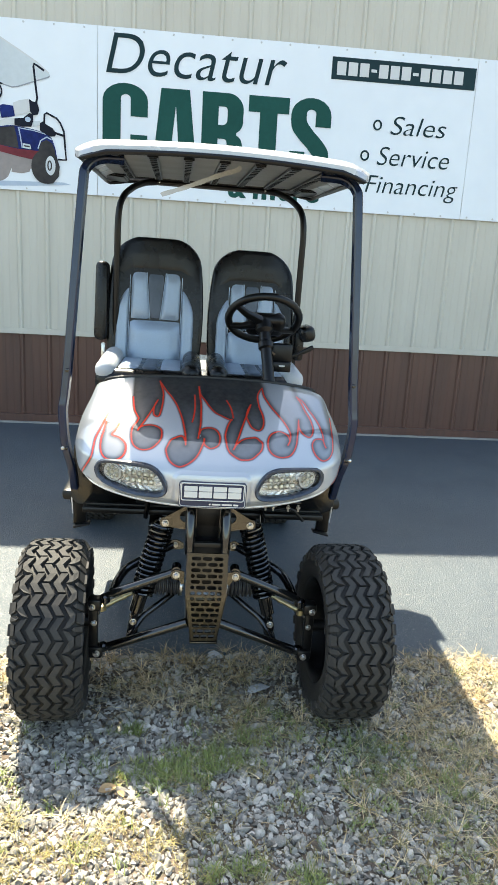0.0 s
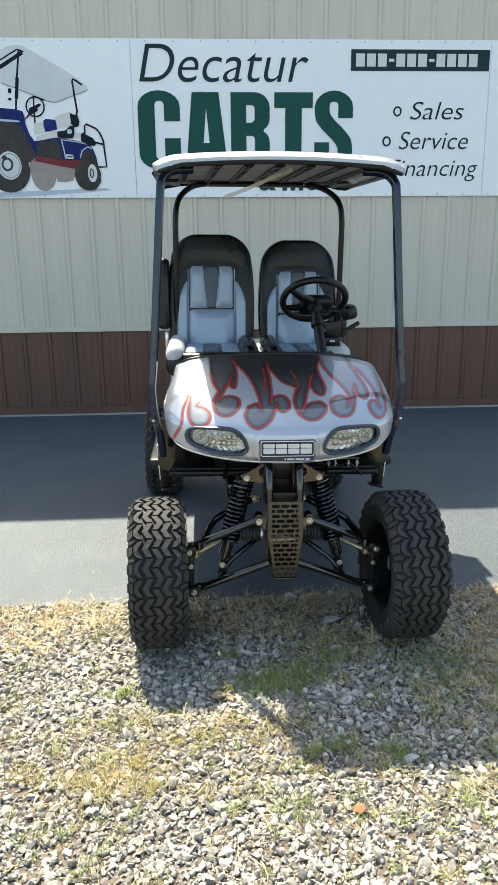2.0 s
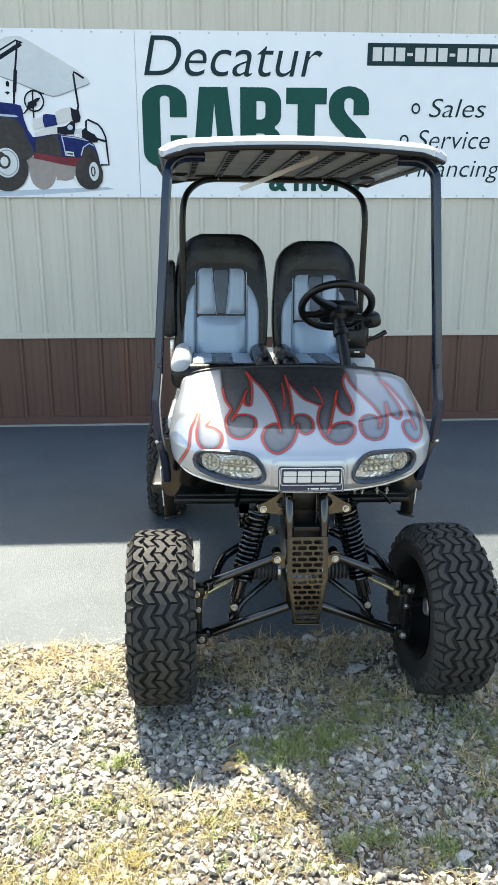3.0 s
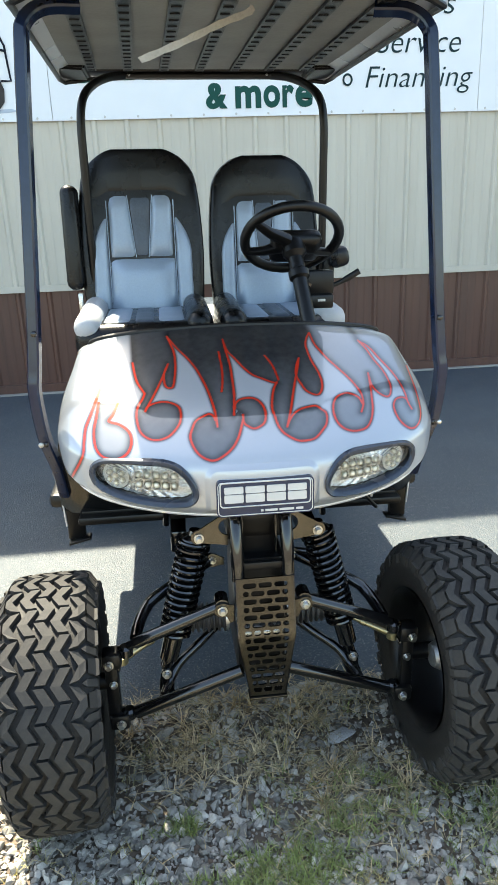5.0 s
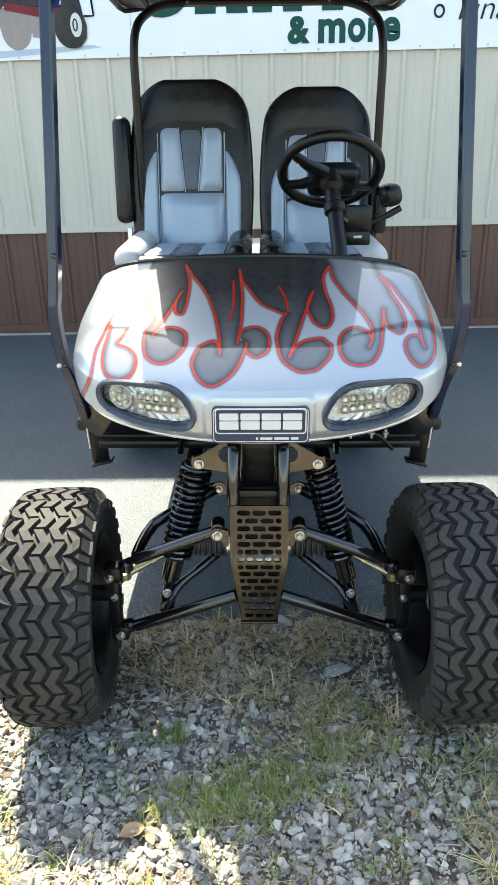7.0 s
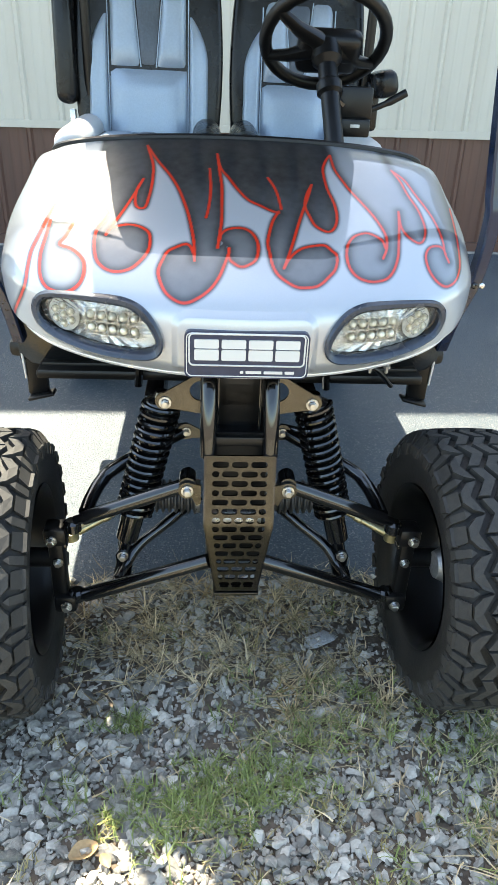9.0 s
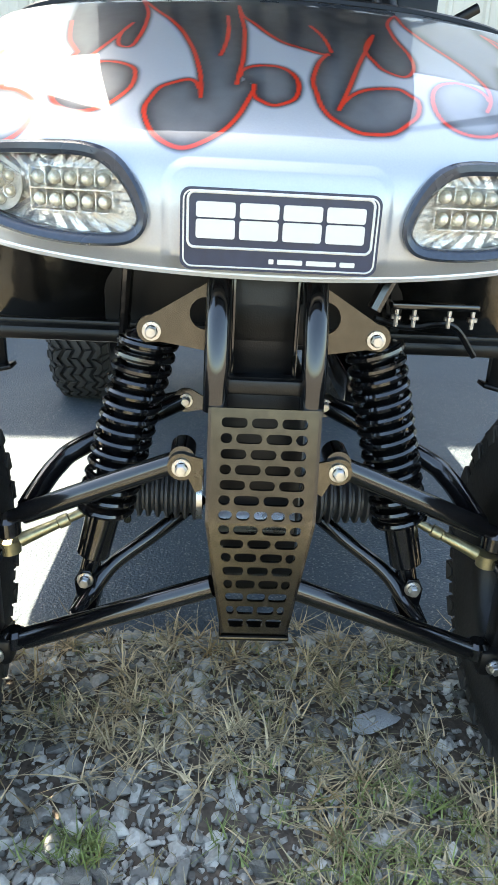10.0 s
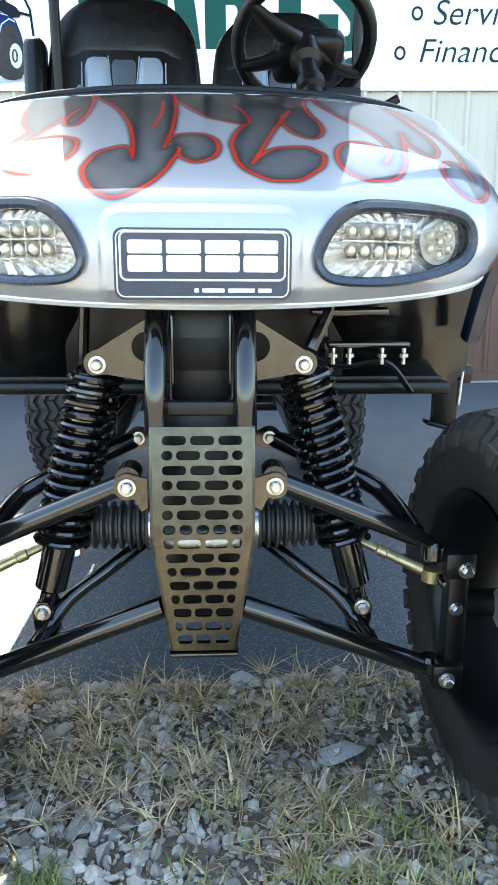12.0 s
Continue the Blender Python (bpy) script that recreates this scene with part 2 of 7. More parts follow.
# ---- ground: gravel verge in front of an asphalt apron ----
EDGE_Y = 3.20


def ground_height(x, y):
    """Low unevenness of the gravel."""
    return 0.012 * noise.noise((x * 1.7, y * 1.7, 0)) - 0.006


def edge_line(x):
    return EDGE_Y + 0.025 * noise.noise((x * 1.3, 4, 0)) + 0.018 * noise.noise((x * 9, 8, 0)) + 0.008 * noise.noise((x * 31, 2, 0))


bm = bmesh.new()
xs = [-900, -60, -12, -5] + [-3 + 0.05 * i for i in range(121)] + [5, 12, 60, 900]
ys = [-900, -60, -12, -4] + [0.4 + 0.05 * i for i in range(64)] + [8, 60, 900]
rows = [[bm.verts.new((x, y, (ground_height(x, y) if abs(x) < 4 and 0 < y < 3.7 else -0.006) - (0.03 if y > 3.34 else 0))) for x in xs] for y in ys]
for a, b in zip(rows, rows[1:]):
    for i in range(len(xs) - 1):
        bm.faces.new((a[i], a[i + 1], b[i + 1], b[i]))
ground = new("ground", mesh_of("ground", bm, M_SOIL, 60))
tagged(ground, "dusty brown gravel soil of the parking verge", "ground", kind="structure")

bm = bmesh.new()
xs = [-40, -15, -6] + [-3.5 + 0.02 * i for i in range(351)] + [6, 15, 40]
top0 = [bm.verts.new((x, edge_line(x), 0.000 + 0.004 * noise.noise((x * 14, 1, 1)))) for x in xs]
top1 = [bm.verts.new((x, edge_line(x) + 0.05, 0.010)) for x in xs]
top2 = [bm.verts.new((x, 7.34, 0.048)) for x in xs]
low = [bm.verts.new((x, edge_line(x) - 0.012, -0.05)) for x in xs]
for a, b in ((low, top0), (top0, top1), (top1, top2)):
    for i in range(len(xs) - 1):
        bm.faces.new((a[i], a[i + 1], b[i + 1], b[i]))
road = new("road", mesh_of("road", bm, M_ASPHALT, 30))
tagged(road, "grey asphalt apron with a crumbled edge along the building", "asphalt", kind="structure")

# ---- metal-clad building ----
WALL_Y, EAVE, RIB = 7.30, 5.34, 0.2518
BAND_Z, FOOT_Z = 0.897, 0.125


def siding(x0, n, z0, z1, y):
    """One ribbed steel sheet: n ribs wide, with two low stiffening swages between the ribs."""
    bm = bmesh.new()
    line = []
    for k in range(n):
        x = x0 + k * RIB
        line += [(x - 0.026, 0), (x - 0.011, -0.019), (x + 0.011, -0.019), (x + 0.026, 0)]
        for c in (0.36, 0.64):
            xm = x + RIB * c
            line += [(xm - 0.012, 0), (xm, -0.0022), (xm + 0.012, 0)]
    line.append((x0 + n * RIB - 0.026, 0))
    lo = [bm.verts.new((x, y + d, z0)) for x, d in line]
    hi = [bm.verts.new((x, y + d, z1)) for x, d in line]
    for i in range(len(line) - 1):
        bm.faces.new((lo[i], lo[i + 1], hi[i + 1], hi[i]))
    return bm


bm = bmesh.new()
box(bm, (0, WALL_Y + 0.17, EAVE / 2), (30, 0.3, EAVE))
wall = new("wall_north", mesh_of("wall_north", bm, M_BEIGE))
tagged(wall, "metal-clad building wall, beige sheets over a brown lower band", "wall", kind="structure")
for k in range(-14, 15):
    x0 = 0.082 + RIB * 4 * k
    part("siding_panel", siding(x0, 4, BAND_Z - 0.004, EAVE, WALL_Y), M_BEIGE, wall, "beige ribbed steel sheet", smooth=None)
    part("wainscot_panel", siding(x0 + 0.003, 4, FOOT_Z, BAND_Z, WALL_Y + 0.006), M_BROWN, wall, "brown ribbed steel sheet", smooth=None)
bm = bmesh.new()
box(bm, (0, WALL_Y - 0.026, BAND_Z + 0.024), (29.9, 0.012, 0.052), 0.002)
flash = new("trim", mesh_of("flashing", bm, M_BEIGE))
tagged(flash, "beige flashing strip above the brown band", "trim", kind="structure")
bm = bmesh.new()
box(bm, (0, WALL_Y - 0.016, FOOT_Z - 0.034), (29.9, 0.046, 0.070), 0.004)
foot = new("baseboard", mesh_of("foot_trim", bm, M_BROWN))
tagged(foot, "dark brown base trim at the foot of the wall", "trim", kind="structure")
bm = bmesh.new()
box(bm, (0, WALL_Y - 0.03, 0.030), (29.9, 0.11, 0.054), 0.006)
curb = new("footing", mesh_of("footing", bm, M_CONCRETE))
tagged(curb, "thin concrete footing below the wall", "footing", kind="structure")
# the rest of the shed
bm = bmesh.new()
box(bm, (-15 + 0.1, WALL_Y + 6, EAVE / 2), (0.2, 11.7, EAVE))
box(bm, (15 - 0.1, WALL_Y + 6, EAVE / 2), (0.2, 11.7, EAVE))
box(bm, (0, WALL_Y + 12, EAVE / 2), (30, 0.3, EAVE))
tagged(new("wall_south", mesh_of("wall_back", bm, M_BEIGE)), "plain beige metal walls of the shed", "wall", kind="structure")
bm = bmesh.new()
prism(bm, [(WALL_Y - 0.02, EAVE), (WALL_Y + 6.1, EAVE + 1.4), (WALL_Y + 12.2, EAVE), (WALL_Y + 12.2, EAVE + 0.08), (WALL_Y + 6.1, EAVE + 1.5), (WALL_Y - 0.02, EAVE + 0.08)], -15.1, 15.1, "x")
tagged(new("roof", mesh_of("shed_roof", bm, M_BROWN)), "low-pitched brown metal roof of the shed", "roof", kind="structure")

# ---- printed sign on the wall ----
SIGN_Y, SIGN_Z0, SIGN_Z1 = WALL_Y - 0.030, 2.165, 3.545
sign = thing("shop_sign", "long white printed shop sign screwed to the beige siding", "sign", (0.0505, SIGN_Y, 0.006))
sign.scale = (1.0105, 1, 1)
for x0, x1 in ((-4.40, -1.0175), (-1.0145, 2.3315), (2.3345, 3.60)):
    bm = bmesh.new()
    box(bm, ((x0 + x1) / 2, 0.004, (SIGN_Z0 + SIGN_Z1) / 2), (x1 - x0, 0.006, SIGN_Z1 - SIGN_Z0), 0.001, seg=1)
    part("panel", bm, M_SIGN, sign, "white printed sign panel")
screw_bm = bmesh.new()
lathe(screw_bm, [(-0.005, 0.004), (-0.004, 0.008), (0.0, 0.009)], "y", seg=10)
screw_mesh = mesh_of("screw", screw_bm, M_ZINC, 40)
for k in range(-16, 15):
    for z in (SIGN_Z1 - 0.022, SIGN_Z0 + 0.02):
        s = new("screw", screw_mesh)
        s.parent = sign
        s.location = (0.13 + RIB * k, 0.0, z)


def lettering(text, x0, x1, z0, z1, material, shear=0.0, heavy=0.0, name="lettering", y=-0.0035, thick=0.0):
    """Flat letters set into the box x0..x1, z0..z1 of the sign."""
    cu = bpy.data.curves.new(name, "FONT")
    cu.body, cu.size, cu.shear, cu.offset, cu.resolution_u = text, 1.0, shear, heavy, 6
    tmp = bpy.data.objects.new("tmp", cu)
    scene.collection.objects.link(tmp)
    me = bpy.data.meshes.new_from_object(tmp.evaluated_get(bpy.context.evaluated_depsgraph_get()))
    scene.collection.objects.unlink(tmp)
    bpy.data.objects.remove(tmp)
    me.materials.clear()
    me.materials.append(material)
    co = np.empty(len(me.vertices) * 3)
    me.vertices.foreach_get("co", co)
    co = co.reshape(-1, 3)
    lo, hi = co.min(0), co.max(0)
    out = np.zeros_like(co)
    out[:, 0] = x0 + (co[:, 0] - lo[0]) / (hi[0] - lo[0]) * (x1 - x0 - thick)
    out[:, 2] = z0 + (co[:, 1] - lo[1]) / (hi[1] - lo[1]) * (z1 - z0)
    out[:, 1] = y
    me.vertices.foreach_set("co", out.ravel())
    if thick:
        # widen the upright strokes of a condensed face
        b = bmesh.new()
        b.from_mesh(me)
        bmesh.ops.remove_doubles(b, verts=b.verts[:], dist=0.0004)
        push = {}
        for e in b.edges:
            if len(e.link_faces) == 1:
                out_way = (e.verts[0].co + e.verts[1].co) / 2 - e.link_faces[0].calc_center_median()
                d = e.verts[1].co - e.verts[0].co
                n = Vector((d.z, 0, -d.x))
                n = n if n.dot(out_way) > 0 else -n
                for v in e.verts:
                    push[v] = push.get(v, Vector()) + n.normalized()
        for v, n in push.items():
            if n.length > 1e-4:
                nx = n.normalized().x
                v.co.x += math.copysign(abs(nx) ** 0.4, nx) * thick / 2 if abs(nx) > 0.05 else 0
        lo_x, hi_x = min(v.co.x for v in b.verts), max(v.co.x for v in b.verts)
        for v in b.verts:
            v.co.x = x0 + (v.co.x - lo_x) / (hi_x - lo_x) * (x1 - x0)
        b.to_mesh(me)
        b.free()
    # one object for each letter
    b = bmesh.new()
    b.from_mesh(me)
    bmesh.ops.remove_doubles(b, verts=b.verts[:], dist=0.00005)
    todo = set(b.faces)
    islands = []
    while todo:
        stack = [todo.pop()]
        isle = list(stack)
        while stack:
            for e in stack.pop().edges:
                for f in e.link_faces:
                    if f in todo:
                        todo.discard(f)
                        stack.append(f)
                        isle.append(f)
        islands.append(isle)
    for isle in islands:
        lm = bpy.data.meshes.new("letter")
        idx = {}
        for f in isle:
            for v in f.verts:
                idx.setdefault(v, len(idx))
        lm.from_pydata([tuple(v.co) for v in idx], [], [[idx[v] for v in f.verts] for f in isle])
        lm.materials.append(material)
        ob = new("letter", lm)
        ob.parent = sign
    b.free()


lettering("Decatur", -0.945, 0.618, 3.180, 3.500, M_INK, shear=0.22, heavy=-0.006)
def arc(cx, cz, rx, rz, a0, a1, n=10):
    return [(cx + rx * math.cos(radians(a0 + (a1 - a0) * k / n)), cz + rz * math.sin(radians(a0 + (a1 - a0) * k / n))) for k in range(n + 1)]


def ess_side(pts):
    return [tuple(p) for p in smooth_path([Vector(p) for p in pts], 6)]


# heavy condensed capitals drawn in a unit box, outer line first, then the counter
BLOCKS = {
    "C": [arc(0.5, 0.80, 0.5, 0.20, 0, 180) + arc(0.5, 0.20, 0.5, 0.20, 180, 360) + [(1.0, 0.40), (0.62, 0.40), (0.62, 0.18)] + arc(0.51, 0.18, 0.11, 0.05, 0, -180) + arc(0.51, 0.82, 0.11, 0.05, 180, 0) + [(0.62, 0.615), (1.0, 0.615)]],
    "A": [[(0.0, 0.0), (0.17, 1.0), (0.80, 1.0), (1.0, 0.0), (0.60, 0.0), (0.585, 0.17), (0.415, 0.17), (0.395, 0.0)], [(0.425, 0.33), (0.57, 0.33), (0.50, 0.80)]],
    "R": [[(0.0, 0.0), (0.0, 1.0), (0.55, 1.0)] + arc(0.60, 0.80, 0.385, 0.20, 90, 0) + arc(0.78, 0.66, 0.205, 0.15, 0, -75, 6) + arc(0.78, 0.34, 0.205, 0.145, 75, 0, 6) + [(0.985, 0.0), (0.61, 0.0), (0.61, 0.36)] + arc(0.54, 0.37, 0.07, 0.055, 0, 90, 4) + [(0.39, 0.425), (0.39, 0.0)],
          [(0.39, 0.60), (0.52, 0.60)] + arc(0.53, 0.66, 0.075, 0.05, -70, 0, 4) + arc(0.53, 0.78, 0.075, 0.05, 0, 70, 4) + [(0.52, 0.83), (0.39, 0.83)]],
    "T": [[(0.0, 1.0), (1.0, 1.0), (1.0, 0.795), (0.715, 0.795), (0.715, 0.0), (0.285, 0.0), (0.285, 0.795), (0.0, 0.795)]],
    "S": [arc(0.5, 0.79, 0.5, 0.21, 0, 180)[::1] + ess_side([(0.0, 0.74), (0.04, 0.62), (0.20, 0.51), (0.45, 0.385), (0.60, 0.285), (0.615, 0.20)]) + arc(0.5, 0.185, 0.115, 0.045, 0, -180, 8)
          + [(0.385, 0.345), (0.0, 0.345), (0.0, 0.23)] + arc(0.5, 0.21, 0.5, 0.21, 180, 360) + ess_side([(1.0, 0.26), (0.96, 0.38), (0.80, 0.49), (0.55, 0.615), (0.40, 0.715), (0.385, 0.80)]) + arc(0.5, 0.815, 0.115, 0.045, 180, 0, 8) + [(0.615, 0.655), (1.0, 0.655)]],
}


def block_letter(ch, x0, x1, z0, z1):
    cu = bpy.data.curves.new("letter", "CURVE")
    cu.dimensions, cu.fill_mode = "2D", "BOTH"
    for loop in BLOCKS[ch]:
        sp = cu.splines.new("POLY")
        sp.points.add(len(loop) - 1)
        for p, (x, z) in zip(sp.points, loop):
            p.co = (x, z, 0, 1)
        sp.use_cyclic_u = True
    tmp = bpy.data.objects.new("tmp", cu)
    scene.collection.objects.link(tmp)
    me = bpy.data.meshes.new_from_object(tmp.evaluated_get(bpy.context.evaluated_depsgraph_get()))
    scene.collection.objects.unlink(tmp)
    bpy.data.objects.remove(tmp)
    for v in me.vertices:
        v.co = (x0 + v.co.x * (x1 - x0), -0.0035, z0 + v.co.y * (z1 - z0))
    me.materials.clear()
    me.materials.append(M_GREEN)
    ob = new("letter", me)
    ob.parent = sign


for ch, x0, x1 in (("C", -0.972, -0.582), ("A", -0.535, -0.142), ("R", -0.108, 0.262), ("T", 0.300, 0.662), ("S", 0.682, 1.044)):
    over = 0.016 if ch in "CS" else 0.0
    block_letter(ch, x0, x1, 2.435 - over, 3.095 + over)
lettering("&", 0.150, 0.318, 2.222, 2.405, M_GREEN, heavy=0.03, thick=0.012)
for ch, x0, x1, top in (("m", 0.378, 0.580, 2.362), ("o", 0.598, 0.728, 2.362), ("r", 0.746, 0.838, 2.362), ("e", 0.848, 0.985, 2.362)):
    lettering(ch, x0, x1, 2.222, top + 0.02, M_GREEN, heavy=0.036)
lettering("Sales", 1.590, 2.105, 2.858, 3.015, M_INK, shear=0.22, heavy=-0.008)
lettering("Service", 1.492, 2.165, 2.592, 2.752, M_INK, shear=0.22, heavy=-0.008)
lettering("Financing", 1.405, 2.275, 2.300, 2.500, M_INK, shear=0.22, heavy=-0.008)
for x, z in ((1.468, 2.930), (1.375, 2.665), (1.262, 2.410)):
    bm = bmesh.new()
    tube(bm, [(x + 0.033 * math.cos(a), -0.004, z + 0.038 * math.sin(a)) for a in [2 * math.pi * k / 28 for k in range(28)]], 0.009, 6, closed=True)
    for v in bm.verts:
        v.co.y = -0.004 + (v.co.y + 0.004) * 0.1
    part("bullet_ring", bm, M_INK, sign)
# number box: dark field with plain light bars in place of the digits
bm = bmesh.new()
prism(bm, [(1.014, 3.280), (2.320, 3.280), (2.320, 3.462), (1.014, 3.462)], -0.003, 0.002)
part("number_field", bm, M_INK, sign)
x = 1.06
for w in (0.082, 0.082, 0.082, 0.05, 0.082, 0.082, 0.082, 0.05, 0.082, 0.082, 0.082, 0.082):
    bm = bmesh.new()
    h = 0.055 if w > 0.06 else 0.012
    prism(bm, [(x, 3.371 - h), (x + w, 3.371 - h), (x + w, 3.371 + h), (x, 3.371 + h)], -0.005, -0.002)
    part("bar", bm, M_WHITE, sign)
    x += w + 0.0205

# flat print of a blue golf cart
P_BLUE = mat("print_blue", (0.010, 0.026, 0.17), 0.5, spec=0.15, col2=(0.004, 0.010, 0.06), scale=3, fine=20)
P_NAVY = mat("print_navy", (0.006, 0.009, 0.020), 0.5, spec=0.15, scale=4, fine=20)
P_GREY = mat("print_light_grey", (0.58, 0.62, 0.63), 0.35, col2=(0.50, 0.54, 0.55), scale=2, fine=20)
P_DARK = mat("print_dark_grey", (0.026, 0.025, 0.026), 0.5, spec=0.15, col2=(0.060, 0.055, 0.052), scale=3, fine=20)
P_WARM = mat("print_warm_grey", (0.30, 0.25, 0.23), 0.35, col2=(0.22, 0.19, 0.18), scale=3, fine=20)
P_RED = mat("print_dull_red", (0.20, 0.035, 0.045), 0.5, spec=0.15, scale=4, fine=20)
P_SKY = mat("print_pale_blue", (0.42, 0.50, 0.60), 0.35, scale=3, fine=20, mix=0.15)
P_DIM = mat("print_mid_grey", (0.28, 0.30, 0.33), 0.35, scale=3, fine=20, mix=0.15)
layer = [0.0]


def printed(name, outline, material):
    layer[0] += 0.0002
    bm = bmesh.new()
    bm.faces.new([bm.verts.new((x, -0.0012 - layer[0], z)) for x, z in outline])
    bmesh.ops.recalc_face_normals(bm, faces=bm.faces[:])
    if bm.faces[0].normal.y > 0:
        bmesh.ops.reverse_faces(bm, faces=bm.faces[:])
    return part(name, bm, material, sign, smooth=None)


def oval(cx, cz, rx, rz, n=26, a0=0, a1=360):
    return [(cx + rx * math.cos(radians(a0 + (a1 - a0) * k / n)), cz + rz * math.sin(radians(a0 + (a1 - a0) * k / n))) for k in range(n)]


def stroke(pts, w):
    """Outline of a broken line of width w."""
    a, b = [], []
    for i, (x, z) in enumerate(pts):
        p, q = pts[max(i - 1, 0)], pts[min(i + 1, len(pts) - 1)]
        dx, dz = q[0] - p[0], q[1] - p[1]
        k = w / 2 / math.hypot(dx, dz)
        a.append((x - dz * k, z + dx * k))
        b.append((x + dz * k, z - dx * k))
    return a + b[::-1]


printed("print_shadow", [(-2.484, 2.212), (-1.761, 2.239), (-1.311, 2.254), (-1.242, 2.237), (-1.556, 2.211), (-2.11, 2.178), (-2.488, 2.172)], P_SKY)
printed("print_wheel", oval(-1.876, 2.365, 0.114, 0.134, 30), P_WARM)
printed("print_wheel", [(-1.755, 2.368), (-1.598, 2.364), (-1.604, 2.326), (-1.67, 2.308), (-1.759, 2.315)], P_WARM)
printed("print_underbody", [(-1.997, 2.516), (-1.743, 2.49), (-1.522, 2.474), (-1.509, 2.417), (-1.585, 2.351), (-1.754, 2.342), (-1.883, 2.332), (-1.992, 2.369), (-2.003, 2.434)], P_WARM)
printed("print_roof", [(-2.586, 3.32), (-2.366, 3.394), (-2.165, 3.446), (-2.113, 3.474), (-2.039, 3.483), (-1.982, 3.477), (-1.904, 3.432), (-1.683, 3.308), (-1.524, 3.216), (-1.425, 3.135), (-1.416, 3.119), (-1.438, 3.104), (-1.688, 3.015), (-1.738, 3.006), (-1.804, 3.022), (-2.013, 3.106), (-2.19, 3.167), (-2.384, 3.213), (-2.592, 3.259)], P_GREY)
printed("print_roof_edge", stroke([(-1.991, 3.477), (-1.904, 3.432), (-1.683, 3.308), (-1.524, 3.216), (-1.425, 3.135)], 0.012), M_WHITE)
printed("print_roof_edge", stroke([(-1.42, 3.116), (-1.438, 3.104), (-1.688, 3.015), (-1.738, 3.006), (-1.804, 3.022), (-2.013, 3.106), (-2.19, 3.167)], 0.0103), P_DIM)
printed("print_roof_rail", stroke([(-2.452, 3.191), (-2.178, 3.309), (-1.984, 3.423)], 0.0344), P_NAVY)
printed("print_roof_rail", stroke([(-2.446, 3.251), (-2.172, 3.367), (-2.069, 3.425), (-2.027, 3.448), (-1.97, 3.429)], 0.0138), P_NAVY)
printed("print_post", stroke([(-2.014, 3.444), (-2.03, 3.337), (-2.06, 3.152), (-2.083, 2.946)], 0.0172), P_NAVY)
printed("print_post", stroke([(-2.047, 3.217), (-2.07, 3.037)], 0.031), P_NAVY)
printed("print_post", stroke([(-1.467, 3.154), (-1.524, 3.191), (-1.55, 3.203), (-1.555, 3.181), (-1.539, 3.028), (-1.528, 2.934), (-1.537, 2.899)], 0.0172), P_NAVY)
printed("print_post", stroke([(-1.914, 3.059), (-1.919, 2.965), (-1.92, 2.829)], 0.0138), P_NAVY)
printed("print_roof_rail", stroke([(-1.914, 3.059), (-1.817, 3.025)], 0.012), P_NAVY)
printed("print_mirror", [(-2.139, 3.118), (-2.121, 3.13), (-2.106, 3.115), (-2.115, 3.08), (-2.138, 3.087)], P_NAVY)
printed("print_mirror", [(-2.153, 3.037), (-2.125, 3.046), (-2.109, 3.034), (-2.131, 3.018)], P_NAVY)
printed("print_body", [(-2.626, 2.948), (-2.377, 2.958), (-2.21, 2.958), (-2.078, 2.946), (-2.025, 2.93), (-2.012, 2.892), (-2.007, 2.822), (-1.979, 2.733), (-1.939, 2.672), (-1.829, 2.694), (-1.724, 2.7), (-1.559, 2.678), (-1.455, 2.652), (-1.407, 2.613), (-1.378, 2.531), (-1.365, 2.459), (-1.421, 2.45), (-1.506, 2.45), (-1.675, 2.489), (-1.944, 2.532), (-2.081, 2.516), (-2.672, 2.517)], P_BLUE)
printed("print_fender_line", [(-2.418, 2.87), (-2.218, 2.863), (-2.086, 2.854), (-2.05, 2.844), (-2.081, 2.835), (-2.22, 2.844), (-2.42, 2.851)], P_SKY)
printed("print_arch", [(-2.642, 2.806), (-2.388, 2.838), (-2.221, 2.841), (-2.121, 2.832), (-2.056, 2.806), (-2.014, 2.742), (-1.982, 2.646), (-1.947, 2.581), (-1.937, 2.532), (-1.999, 2.484), (-2.084, 2.484), (-2.676, 2.485)], P_DARK)
printed("print_door", [(-1.916, 2.659), (-1.83, 2.681), (-1.728, 2.691), (-1.707, 2.613), (-1.693, 2.516), (-1.926, 2.542)], P_DARK)
printed("print_trim_line", stroke([(-1.691, 2.688), (-1.676, 2.613), (-1.662, 2.519)], 0.0103), P_SKY)
printed("print_trim_line", stroke([(-1.692, 2.683), (-1.56, 2.668), (-1.456, 2.645)], 0.0086), P_SKY)
printed("print_sill", [(-1.943, 2.545), (-1.69, 2.509), (-1.51, 2.502), (-1.506, 2.45), (-1.542, 2.424), (-1.695, 2.447), (-1.947, 2.497)], P_RED)
printed("print_arch", [(-1.523, 2.515), (-1.498, 2.58), (-1.452, 2.6), (-1.406, 2.574), (-1.382, 2.515), (-1.376, 2.449), (-1.524, 2.45)], P_DARK)
printed("print_trim_line", stroke([(-1.528, 2.522), (-1.504, 2.59), (-1.45, 2.623), (-1.411, 2.603)], 0.0103), P_SKY)
printed("print_seat_base", [(-1.922, 2.71), (-1.825, 2.742), (-1.722, 2.761), (-1.719, 2.71), (-1.812, 2.691), (-1.922, 2.672)], M_WHITE)
printed("print_seat", [(-1.927, 2.819), (-1.841, 2.844), (-1.835, 2.755), (-1.92, 2.736), (-1.935, 2.762)], M_WHITE)
